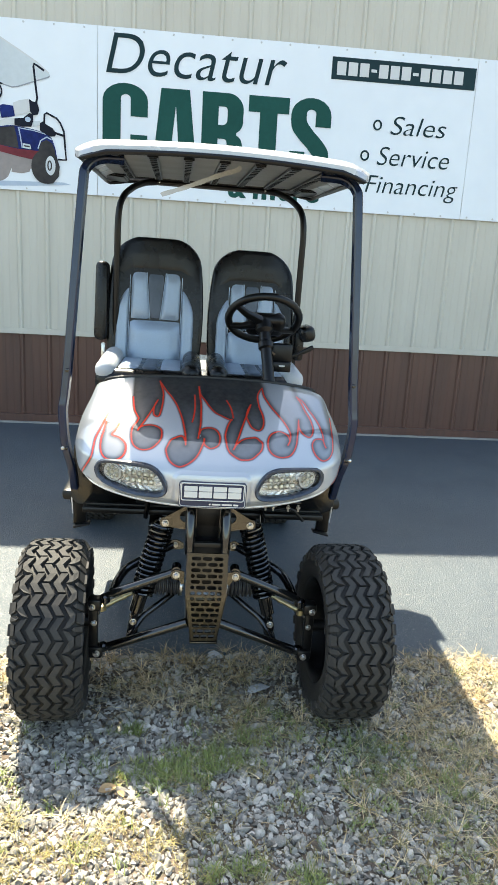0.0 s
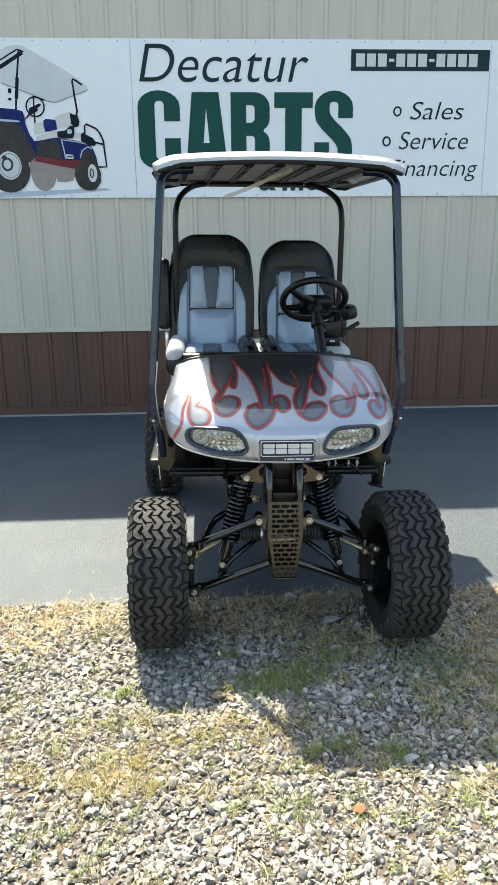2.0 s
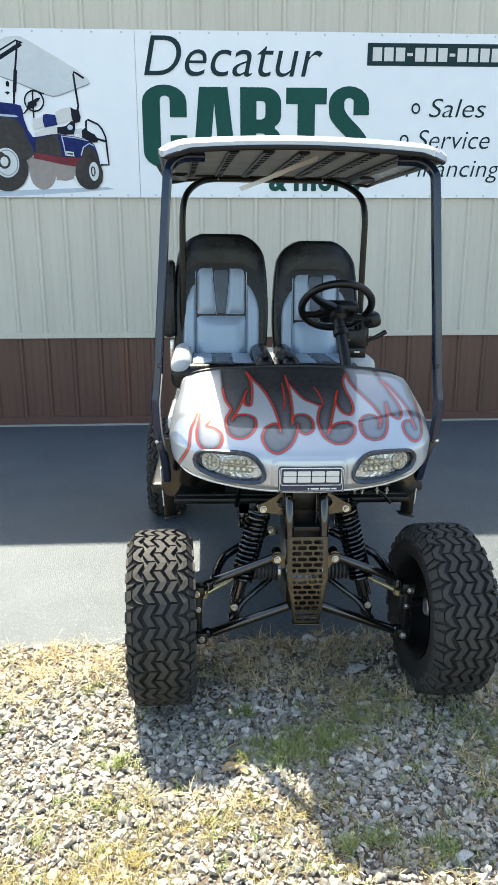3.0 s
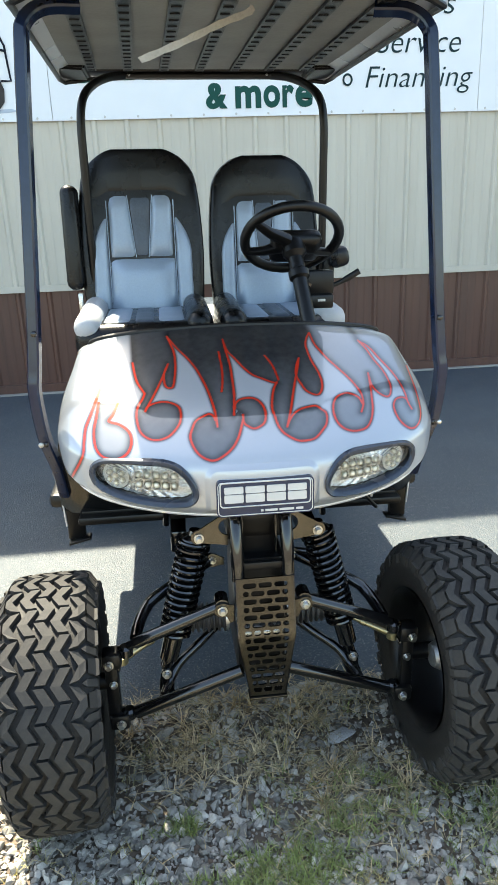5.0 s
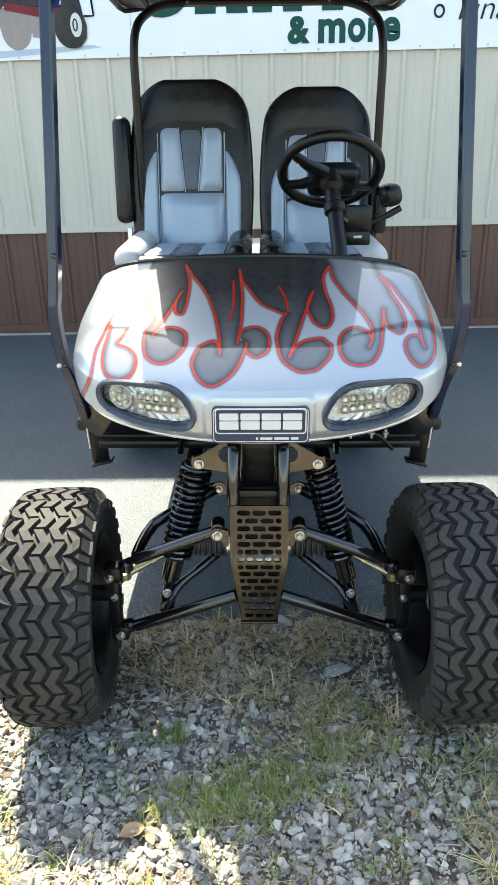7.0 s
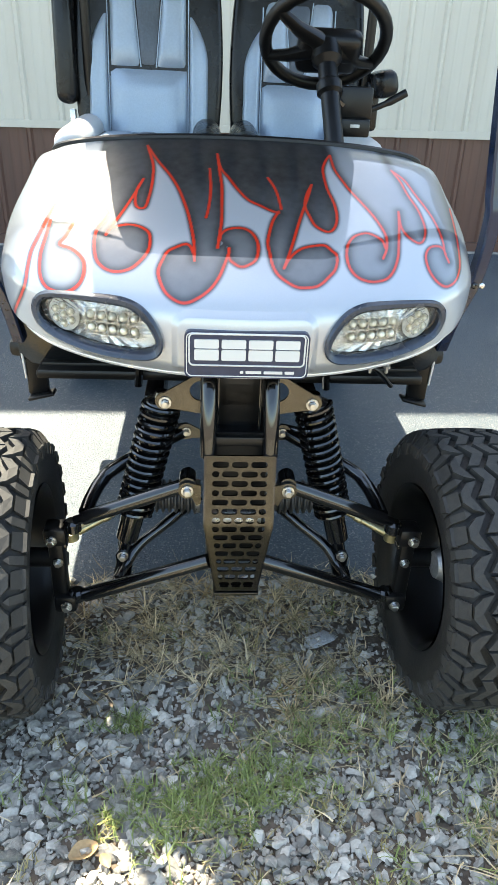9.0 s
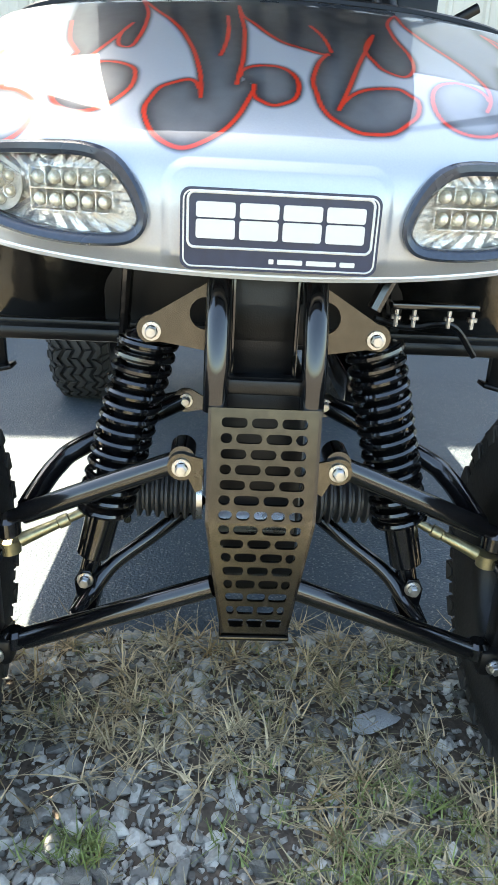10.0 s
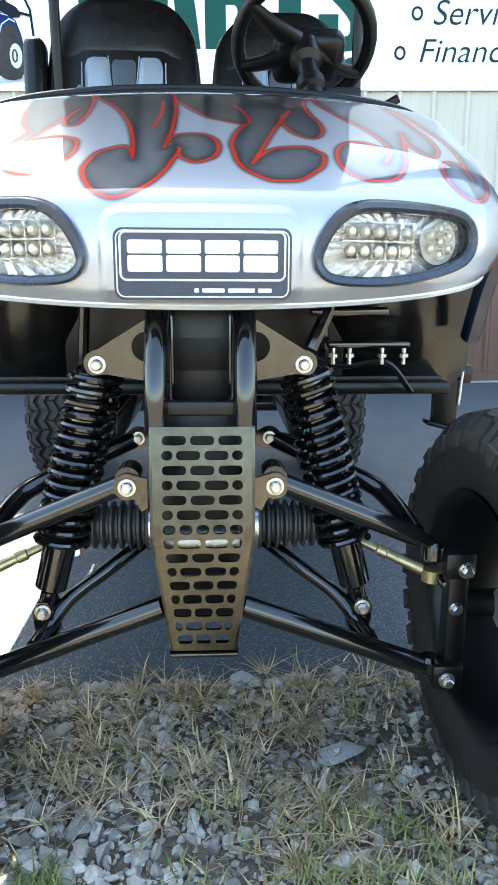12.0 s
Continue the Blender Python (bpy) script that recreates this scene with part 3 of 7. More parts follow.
printed("print_seat", [(-1.84, 2.854), (-1.816, 2.864), (-1.732, 2.857), (-1.718, 2.774), (-1.831, 2.752), (-1.844, 2.806)], P_BLUE)
printed("print_seat", [(-1.731, 2.88), (-1.679, 2.905), (-1.6, 2.921), (-1.587, 2.822), (-1.642, 2.797), (-1.717, 2.784)], M_WHITE)
printed("print_seat", [(-1.597, 2.921), (-1.571, 2.905), (-1.527, 2.896), (-1.512, 2.838), (-1.524, 2.8), (-1.565, 2.79), (-1.59, 2.825)], P_NAVY)
printed("print_armrest", [(-1.723, 2.755), (-1.648, 2.765), (-1.598, 2.806), (-1.564, 2.803), (-1.565, 2.742), (-1.582, 2.697), (-1.66, 2.694), (-1.723, 2.704)], P_NAVY)
printed("print_armrest_gap", oval(-1.609, 2.755, 0.024, 0.022, 14), P_SKY)
printed("print_seat_base", [(-1.565, 2.742), (-1.507, 2.749), (-1.507, 2.71), (-1.565, 2.697)], P_GREY)
printed("print_rear_seat", [(-1.508, 2.733), (-1.48, 2.749), (-1.454, 2.726), (-1.398, 2.697), (-1.37, 2.658), (-1.378, 2.632), (-1.427, 2.629), (-1.509, 2.671)], P_NAVY)
printed("print_steering_wheel", stroke(oval(-1.906, 2.968, 0.081, 0.083, 30) + [(-1.825, 2.968)], 0.0132), P_NAVY)
printed("print_steering_hub", [(-2.011, 2.863), (-1.971, 2.908), (-1.96, 2.958), (-1.914, 2.974), (-1.88, 2.993), (-1.849, 2.996), (-1.865, 2.971), (-1.886, 2.958), (-1.885, 2.933), (-1.919, 2.914), (-1.962, 2.895), (-2.001, 2.86)], P_NAVY)
printed("print_handrail", stroke([(-1.471, 2.723), (-1.468, 2.806), (-1.451, 2.819), (-1.366, 2.781), (-1.334, 2.745), (-1.304, 2.678), (-1.294, 2.548), (-1.285, 2.443), (-1.359, 2.443)], 0.0155), P_NAVY)
printed("print_handrail", stroke([(-1.407, 2.668), (-1.306, 2.642)], 0.0172), P_NAVY)
printed("print_badge", [(-1.658, 2.558), (-1.592, 2.551), (-1.586, 2.512), (-1.654, 2.519)], P_GREY)
printed("print_bar", stroke([(-1.647, 2.538), (-1.597, 2.532)], 0.012), P_DARK)
printed("print_tyre", oval(-2.192, 2.415, 0.193, 0.198, 40), P_DARK)
printed("print_rim", oval(-2.185, 2.458, 0.110, 0.125, 30), P_GREY)
printed("print_rim_ring", stroke(oval(-2.182, 2.458, 0.093, 0.106, 30) + [(-2.089, 2.458)], 0.0099), P_DIM)
printed("print_rim_ring", stroke(oval(-2.204, 2.468, 0.045, 0.051, 24) + [(-2.159, 2.468)], 0.0198), P_DARK)
printed("print_hub", oval(-2.226, 2.526, 0.026, 0.022, 14), P_DARK)
printed("print_tyre", oval(-1.466, 2.374, 0.120, 0.141, 40), P_DARK)
printed("print_tyre", [(-1.481, 2.519), (-1.417, 2.515), (-1.368, 2.466), (-1.341, 2.383), (-1.35, 2.301), (-1.399, 2.241), (-1.451, 2.231)], P_DARK)
printed("print_rim", oval(-1.421, 2.387, 0.043, 0.080, 30), P_GREY)
printed("print_rim_ring", stroke(oval(-1.418, 2.387, 0.029, 0.064, 24) + [(-1.389, 2.387)], 0.0099), M_WHITE)
printed("print_rim_ring", stroke(oval(-1.428, 2.387, 0.015, 0.038, 20) + [(-1.413, 2.387)], 0.0115), P_DARK)

# ---- golf cart: body ----
cart = thing("golf_cart", "lifted white golf cart with red flame paint, parked on gravel", "golf cart", (-0.008, 2.85, 0.002))
cart.rotation_euler = (0, radians(0.8), radians(0.5))

# nose: v, height, setback, half width, wrap depth, rise at the sides
NOSE = [(0.0, 0.772, 0.014, 0.475, 0.25, 0.055), (0.12, 0.802, 0.0, 0.497, 0.26, 0.045), (0.34, 0.885, 0.002, 0.510, 0.27, 0.02),
        (0.44, 0.925, 0.028, 0.511, 0.26, 0.005), (0.6, 0.999, 0.130, 0.500, 0.21, -0.005), (0.8, 1.079, 0.284, 0.474, 0.13, -0.020),
        (0.92, 1.126, 0.383, 0.455, 0.085, -0.026), (1.0, 1.153, 0.45, 0.428, 0.05, -0.045)]


def nose_point(u, v):
    zc, yc, w, dep, dz = lerp_table(NOSE, v)
    a = u * math.pi / 2
    c = 1 - math.cos(a)
    x, y, z = w * math.sin(a), yc + dep * c, zc + dz * c
    # raised pad round the badge
    ex, ez = max(abs(x) - 0.105, 0), max(z - 0.868, 0)
    d = math.hypot(ex, ez)
    y -= 0.007 * max(0.0, min(1.0, (0.034 - d) / 0.012)) * max(0.0, min(1.0, (z - 0.776) / 0.016))
    return Vector((x, y, z))


def nose_y(x, z):
    """Setback of the nose at a place of its front view."""
    lo, hi = 0.0, 1.0
    for _ in range(26):
        v = (lo + hi) / 2
        zc, yc, w, dep, dz = lerp_table(NOSE, v)
        c = 1 - math.sqrt(max(0.0, 1 - min(1.0, (x / w) ** 2)))
        if zc + dz * c < z:
            lo = v
        else:
            hi = v
    return yc + dep * c


BEZEL = [(0.155, 0.842), (0.168, 0.874), (0.192, 0.900), (0.226, 0.912), (0.271, 0.914), (0.341, 0.911), (0.391, 0.904), (0.416, 0.884),
         (0.419, 0.855), (0.398, 0.828), (0.335, 0.808), (0.264, 0.798), (0.190, 0.800), (0.161, 0.815)]
LENS = [(0.170, 0.838), (0.183, 0.864), (0.205, 0.886), (0.230, 0.896), (0.272, 0.898), (0.340, 0.897), (0.385, 0.891), (0.401, 0.878),
        (0.403, 0.858), (0.384, 0.838), (0.330, 0.821), (0.264, 0.812), (0.194, 0.813), (0.172, 0.824)]


def closed_curve(pts, n=5):
    """Smooth closed outline through a few points."""
    out, m = [], len(pts)
    for i in range(m):
        p0, p1, p2, p3 = (Vector(pts[(i + k) % m]) for k in (-1, 0, 1, 2))
        for k in range(n):
            t = k / n
            out.append(0.5 * (2 * p1 + (p2 - p0) * t + (2 * p0 - 5 * p1 + 4 * p2 - p3) * t * t + (3 * p1 - p0 - 3 * p2 + p3) * t ** 3))
    return out


def inside(px, pz, poly):
    """Which of the places lie inside the outline."""
    hit = np.zeros(px.shape, bool)
    n = len(poly)
    for i in range(n):
        (x0, z0), (x1, z1) = poly[i][:2], poly[(i + 1) % n][:2]
        if z0 == z1:
            continue
        cross = ((pz < z0) != (pz < z1)) & (px < (x1 - x0) * (pz - z0) / (z1 - z0) + x0)
        hit ^= cross
    return hit


def line_distance(px, pz, pts):
    best = np.full(px.shape, 9.0)
    for (x0, z0), (x1, z1) in zip([p[:2] for p in pts], [p[:2] for p in pts[1:]]):
        dx, dz = x1 - x0, z1 - z0
        t = np.clip(((px - x0) * dx + (pz - z0) * dz) / (dx * dx + dz * dz + 1e-12), 0, 1)
        best = np.minimum(best, np.hypot(px - x0 - t * dx, pz - z0 - t * dz))
    return best


# flame strokes in front view, (across, height)
def flame(pts):
    return [tuple(p) for p in smooth_path([Vector((x, z)) for x, z in pts], 5)]


F_A = flame([(-0.304, 1.085), (-0.299, 1.066), (-0.292, 1.049), (-0.28, 1.036), (-0.273, 1.029)])
F_A_CURL = flame([(-0.273, 1.029), (-0.28, 1.018), (-0.29, 1.007), (-0.295, 0.993), (-0.292, 0.973), (-0.283, 0.958), (-0.264, 0.949), (-0.242, 0.948), (-0.219, 0.954), (-0.201, 0.966), (-0.188, 0.98), (-0.185, 0.994), (-0.189, 1.006), (-0.206, 1.013), (-0.228, 1.015), (-0.25, 1.012), (-0.267, 1.006), (-0.273, 0.998)])
F_A2 = flame([(-0.273, 0.998), (-0.261, 1.013), (-0.247, 1.03), (-0.23, 1.052), (-0.219, 1.068), (-0.209, 1.083)])
F_A3 = flame([(-0.209, 1.083), (-0.22, 1.067), (-0.222, 1.052), (-0.218, 1.042), (-0.208, 1.039), (-0.199, 1.043), (-0.193, 1.062), (-0.19, 1.083), (-0.192, 1.107), (-0.208, 1.136)])
F_B = flame([(-0.208, 1.136), (-0.181, 1.112), (-0.156, 1.093), (-0.136, 1.073), (-0.123, 1.054), (-0.113, 1.036), (-0.105, 1.015), (-0.1, 0.996), (-0.098, 0.971)])
F_B_CURL = flame([(-0.101, 0.982), (-0.106, 0.99), (-0.116, 0.993), (-0.134, 0.988), (-0.15, 0.981), (-0.159, 0.969), (-0.166, 0.954), (-0.161, 0.938), (-0.149, 0.923), (-0.13, 0.913), (-0.112, 0.911), (-0.09, 0.919), (-0.067, 0.933), (-0.051, 0.95), (-0.041, 0.967), (-0.032, 0.984)])
F_B2 = flame([(-0.054, 0.99), (-0.05, 1.009), (-0.046, 1.028), (-0.045, 1.053), (-0.045, 1.078), (-0.05, 1.104), (-0.054, 1.128)])
F_M = flame([(-0.07, 1.104), (-0.068, 1.077), (-0.069, 1.06), (-0.073, 1.042), (-0.077, 1.031)])
F_C = flame([(-0.054, 1.128), (-0.047, 1.106), (-0.03, 1.091), (-0.012, 1.074), (0.009, 1.059), (0.033, 1.051), (0.055, 1.044), (0.07, 1.041)])
F_B3 = flame([(-0.05, 1.001), (-0.047, 1.009), (-0.037, 1.015), (-0.022, 1.018), (-0.003, 1.018), (0.012, 1.013), (0.022, 1.003), (0.025, 0.99), (0.019, 0.975), (0.003, 0.967), (-0.01, 0.965), (-0.022, 0.969), (-0.032, 0.976), (-0.032, 0.99)])
F_C_CURL = flame([(0.07, 1.043), (0.058, 1.031), (0.05, 1.017), (0.044, 0.999), (0.047, 0.984), (0.051, 0.969), (0.06, 0.956), (0.076, 0.946), (0.096, 0.938), (0.117, 0.937), (0.139, 0.94), (0.16, 0.952), (0.175, 0.964), (0.18, 0.981), (0.17, 0.989), (0.158, 0.996), (0.14, 0.996), (0.116, 0.993), (0.097, 0.986), (0.082, 0.975), (0.073, 0.964)])
F_C2 = flame([(0.073, 0.964), (0.085, 0.984), (0.094, 1.0), (0.105, 1.02), (0.118, 1.041), (0.134, 1.064), (0.146, 1.084)])
F_C3 = flame([(0.146, 1.084), (0.133, 1.069), (0.126, 1.052), (0.134, 1.036), (0.143, 1.024), (0.162, 1.016), (0.176, 1.017), (0.187, 1.027), (0.191, 1.041), (0.188, 1.058), (0.18, 1.075), (0.176, 1.091), (0.176, 1.109), (0.186, 1.123), (0.198, 1.132)])
F_N = flame([(0.053, 1.093), (0.065, 1.079), (0.072, 1.064), (0.076, 1.047)])
F_D = flame([(0.198, 1.132), (0.202, 1.11), (0.215, 1.092), (0.229, 1.076), (0.25, 1.057), (0.269, 1.039), (0.282, 1.023), (0.29, 1.007), (0.287, 0.99), (0.276, 0.976)])
F_D_CURL = flame([(0.285, 0.99), (0.278, 1.003), (0.255, 1.012), (0.236, 1.012), (0.218, 1.007), (0.205, 0.996), (0.2, 0.98), (0.204, 0.964), (0.216, 0.952), (0.234, 0.945), (0.254, 0.943), (0.278, 0.946), (0.296, 0.958), (0.309, 0.977), (0.316, 0.998), (0.324, 1.022), (0.33, 1.043)])
F_D2 = flame([(0.33, 1.043), (0.328, 1.022), (0.336, 1.009), (0.349, 1.0), (0.363, 0.995), (0.375, 0.999), (0.384, 1.013), (0.383, 1.029), (0.377, 1.046), (0.362, 1.068), (0.351, 1.09), (0.336, 1.108)])
F_E = flame([(0.336, 1.108), (0.362, 1.092), (0.381, 1.068), (0.4, 1.045), (0.412, 1.027), (0.419, 1.01), (0.423, 0.992), (0.423, 0.975), (0.43, 0.96)])
F_E_CURL = flame([(0.425, 0.973), (0.418, 0.984), (0.402, 0.988), (0.385, 0.986), (0.374, 0.976), (0.374, 0.961), (0.382, 0.945), (0.397, 0.931), (0.414, 0.924), (0.433, 0.926), (0.449, 0.935), (0.46, 0.951), (0.464, 0.978), (0.466, 1.013), (0.468, 1.039)])
F_R = flame([(0.495, 0.885), (0.485, 0.849), (0.46, 0.826)])
F_L = flame([(-0.39, 1.033), (-0.399, 1.013), (-0.412, 0.986), (-0.425, 0.959), (-0.429, 0.932), (-0.435, 0.899), (-0.475, 0.824), (-0.443, 0.817), (-0.423, 0.802), (-0.407, 0.799)])
F_L_CURL = flame([(-0.392, 1.009), (-0.397, 0.984), (-0.403, 0.958), (-0.401, 0.933), (-0.392, 0.917), (-0.375, 0.908), (-0.345, 0.908), (-0.321, 0.92), (-0.31, 0.937), (-0.311, 0.955), (-0.323, 0.966), (-0.341, 0.973), (-0.365, 0.977), (-0.355, 0.989), (-0.342, 1.01)])
TOP = 1.20
# dark fields between the licks: outline, strength at the curl, strength at the top
FIELDS = [(F_A + F_A_CURL + F_A2 + F_A3 + [(-0.2, TOP), (-0.31, TOP)], 0.66, 0.86),
          (F_B + F_B_CURL + [(-0.040, 0.997)] + F_B2 + [(-0.052, TOP), (-0.2, TOP)], 0.70, 0.95),
          (F_B3, 0.70, 0.80),
          (F_C + F_C_CURL + F_C2 + F_C3 + [(0.186, TOP), (-0.052, TOP)], 0.70, 0.96),
          (F_D + F_D_CURL + F_D2 + [(0.321, TOP), (0.186, TOP)], 0.55, 0.40),
          (F_E + F_E_CURL + [(0.45, TOP), (0.321, TOP)], 0.50, 0.40),
          (F_L_CURL, 0.40, 0.20)]
STROKES = [F_A, F_A_CURL, F_A2, F_A3, F_B, F_B_CURL, F_B2, F_B3, F_C, F_C_CURL, F_C2, F_C3, F_D, F_D_CURL, F_D2, F_E, F_E_CURL, F_L, F_L_CURL, F_M, F_N, F_R]

NU, NV = 700, 360
us, vs = np.linspace(-1, 1, NU + 1), np.linspace(0, 1, NV + 1)
verts = [nose_point(u, v) for v in vs for u in us]
co = np.array(verts)
fx = np.array([(j * (NU + 1) + i, j * (NU + 1) + i + 1, (j + 1) * (NU + 1) + i + 1, (j + 1) * (NU + 1) + i) for j in range(NV) for i in range(NU)])
mid = co[fx].mean(1)
keep = np.ones(len(fx), bool)
cut = [((p[0] - 0.287) * 0.955 + 0.287, (p[1] - 0.855) * 0.92 + 0.855) for p in closed_curve(BEZEL)]
for side in (1, -1):
    keep &= ~inside(side * mid[:, 0], mid[:, 2], cut)
me = bpy.data.meshes.new("front_cowl")
me.from_pydata([tuple(v) for v in verts], [], [tuple(int(k) for k in f) for f in fx[keep]])
# paint is laid out along the skin: heights become lengths along the centre line
line_v = [nose_point(0, v) for v in np.linspace(0, 1, 120)]
line_z = [p.z for p in line_v]
line_s = np.concatenate([[0], np.cumsum([(b - a).length for a, b in zip(line_v, line_v[1:])])])


def along(z):
    return np.interp(z, line_z, line_s)


def on_skin(pts):
    return [(x, float(along(z))) for x, z in pts]


X, Z, H = co[:, 0], along(co[:, 2]), co[:, 2]
dark = np.zeros(len(co))
rise = np.clip((H - 0.99) / 0.10, 0, 1)
for outline, at_curl, at_top in FIELDS:
    g = on_skin(outline)
    d = line_distance(X, Z, g + g[:1])
    m = inside(X, Z, g)
    body = at_curl + (at_top - at_curl) * rise
    # the spray builds up along the inner edge and drifts a little past it
    dark = np.maximum(dark, np.where(m, body + (0.97 - body) * np.exp(-(d / 0.013) ** 2) * 0.9, body * np.exp(-(d / 0.0060) ** 2) * 0.9))
top = np.clip((H - 1.140) / 0.02, 0, 1) * np.clip((X + 0.27) / 0.03, 0, 1) * np.clip((0.20 - X) / 0.03, 0, 1)
dark = np.maximum(dark, 0.93 * top)
# greys the upper sides: sprayed fade, plus mirrored surroundings painted into the colour
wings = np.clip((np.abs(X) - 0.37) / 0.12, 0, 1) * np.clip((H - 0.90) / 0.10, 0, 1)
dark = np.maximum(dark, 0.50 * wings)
red = np.zeros(len(co))
for s in STROKES:
    d = line_distance(X, Z, on_skin(s))
    red = np.maximum(red, np.clip((0.0034 - d) / 0.0014, 0, 1))
    dark = np.maximum(dark, np.clip((0.0100 - d) / 0.0066, 0, 1) ** 1.2 * 0.95)
col = me.attributes.new("airbrush_and_reflections", "FLOAT_COLOR", "POINT")
col.data.foreach_set("color", np.stack([dark, red, np.zeros_like(red), np.ones_like(red)], 1).ravel())

M_FLAME = mat("airbrushed_pearl_paint", (0.430, 0.450, 0.480), 0.32, spec=0.25, col2=(0.39, 0.41, 0.44), metal=0.45, scale=3, fine=420, coat=1.0)
nt = M_FLAME.node_tree
bsdf = nt.nodes["Principled BSDF"]
att = nt.nodes.new("ShaderNodeAttribute")
att.attribute_name = "airbrush_and_reflections"
sep = nt.nodes.new("ShaderNodeSeparateColor")
nt.links.new(att.outputs["Color"], sep.inputs[0])
old = bsdf.inputs["Base Color"].links[0].from_socket
spray = nt.nodes.new("ShaderNodeTexNoise")
spray.inputs["Scale"].default_value, spray.inputs["Detail"].default_value = 55, 4
tc = nt.nodes.new("ShaderNodeTexCoord")
nt.links.new(tc.outputs["Object"], spray.inputs["Vector"])
mul = nt.nodes.new("ShaderNodeMapRange")
mul.inputs[3].default_value, mul.inputs[4].default_value = 0.93, 1.06
nt.links.new(spray.outputs[0], mul.inputs[0])
amount = nt.nodes.new("ShaderNodeMath")
amount.operation, amount.use_clamp = "MULTIPLY", True
nt.links.new(sep.outputs[0], amount.inputs[0])
nt.links.new(mul.outputs[0], amount.inputs[1])
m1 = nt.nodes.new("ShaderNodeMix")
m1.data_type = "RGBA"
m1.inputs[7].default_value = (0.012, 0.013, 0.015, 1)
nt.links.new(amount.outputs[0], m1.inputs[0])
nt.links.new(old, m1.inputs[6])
m2 = nt.nodes.new("ShaderNodeMix")
m2.data_type = "RGBA"
m2.inputs[7].default_value = (0.66, 0.030, 0.008, 1)
nt.links.new(sep.outputs[1], m2.inputs[0])
nt.links.new(m1.outputs[2], m2.inputs[6])
nt.links.new(m2.outputs[2], bsdf.inputs["Base Color"])
bsdf.inputs["Coat IOR"].default_value, bsdf.inputs["Coat Roughness"].default_value = 1.62, 0.012
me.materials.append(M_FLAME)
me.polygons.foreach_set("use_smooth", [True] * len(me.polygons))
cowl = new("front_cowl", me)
cowl.parent = cart
cowl.location, cowl.scale = (0.003, 0, 0), (0.976, 1, 1)
cowl["label"] = "white pearl nose with airbrushed dark and red flames"

# rolled lower lip and the sides running back
bm = bmesh.new()
tube(bm, [nose_point(u, 0.0) + Vector((0, 0.006, 0.001)) for u in np.linspace(-1, 1, 61)], 0.0075, 8)
part("lip", bm, M_SILVER, cowl)
for side in (-1, 1):
    bm = bmesh.new()

    def flank(a, b, side=side):
        p = nose_point(side * 1.0, b)
        q = Vector((side * (0.480 + 0.030 * (1 - b)), 0.60 + 0.02 * (1 - b), p.z - 0.05 * a))
        return p.lerp(q, a)
    grid_surface(bm, flank, 8, 24)
    if side > 0:
        bmesh.ops.reverse_faces(bm, faces=bm.faces[:])
    part("side_panel", bm, M_SILVER, cowl)

# black dash behind the nose
bm = bmesh.new()
rim = [nose_point(u, 1.0) for u in np.linspace(-1, 1, 49)]
tube(bm, [p + Vector((0, 0.006, 0.002)) for p in rim], 0.008, 8)
dash = part("dashboard", bm, M_BLACKPLASTIC, cart, "black plastic dash and cowl edging")
dash.location, dash.scale = (0.003, 0, 0), (0.976, 1, 1)
bm = bmesh.new()


def dash_top(a, b):
    p = nose_point(a * 2 - 1, 1.0)
    return Vector((p.x * (1 - 0.06 * b), p.y + 0.20 * b + 0.008, p.z - 0.004 - 0.10 * b * b))


grid_surface(bm, dash_top, 40, 8)
part("dash_top", bm, M_BLACKPLASTIC, dash)
bm = bmesh.new()
box(bm, (0, 0.60, 0.90), (0.86, 0.03, 0.34), 0.01)
part("dash_panel", bm, M_BLACKPLASTIC, dash)

# badge
badge_y = nose_point(0, 0.2).y
bm = bmesh.new()
prism(bm, rounded(0.236, 0.090, 0.012, cy=0.8255), badge_y - 0.005, badge_y + 0.012)
badge = part("badge", bm, M_BADGE, cart, "dark badge with a light border and plain block marks")
badge.location, badge.scale = (0.006, 0, 0), (0.972, 1, 1)
for w, h, cy, r in ((0.228, 0.0825, 0.8255, 0.010),):
    bm = bmesh.new()
    tube(bm, [(x, badge_y - 0.0055, z) for x, z in rounded(w, h, r, cy=cy)], 0.0011, 6, closed=True)
    part("badge_line", bm, M_WHITE, badge)
bm = bmesh.new()
tube(bm, [(x, badge_y - 0.0055, z) for x, z in rounded(0.218, 0.060, 0.008, cy=0.8355)], 0.0017, 6, closed=True)
part("badge_border", bm, M_WHITE, badge)
for k in range(4):
    cx = -0.0765 + 0.051 * k
    for dz, hz in ((0.0115, 0.017), (-0.0095, 0.021)):
        bm = bmesh.new()
        prism(bm, rounded(0.046, hz, 0.003, 3, cx, 0.8355 + dz), badge_y - 0.0075, badge_y - 0.004)
        part("badge_block", bm, M_WHITE, badge)
x = -0.012
for w in (0.006, 0.030, 0.036, 0.018):
    bm = bmesh.new()
    prism(bm, rounded(w, 0.0055, 0.001, 2, x + w / 2, 0.7925), badge_y - 0.0062, badge_y - 0.004)
    part("badge_bar", bm, M_WHITE, badge)
    x += w + 0.0045

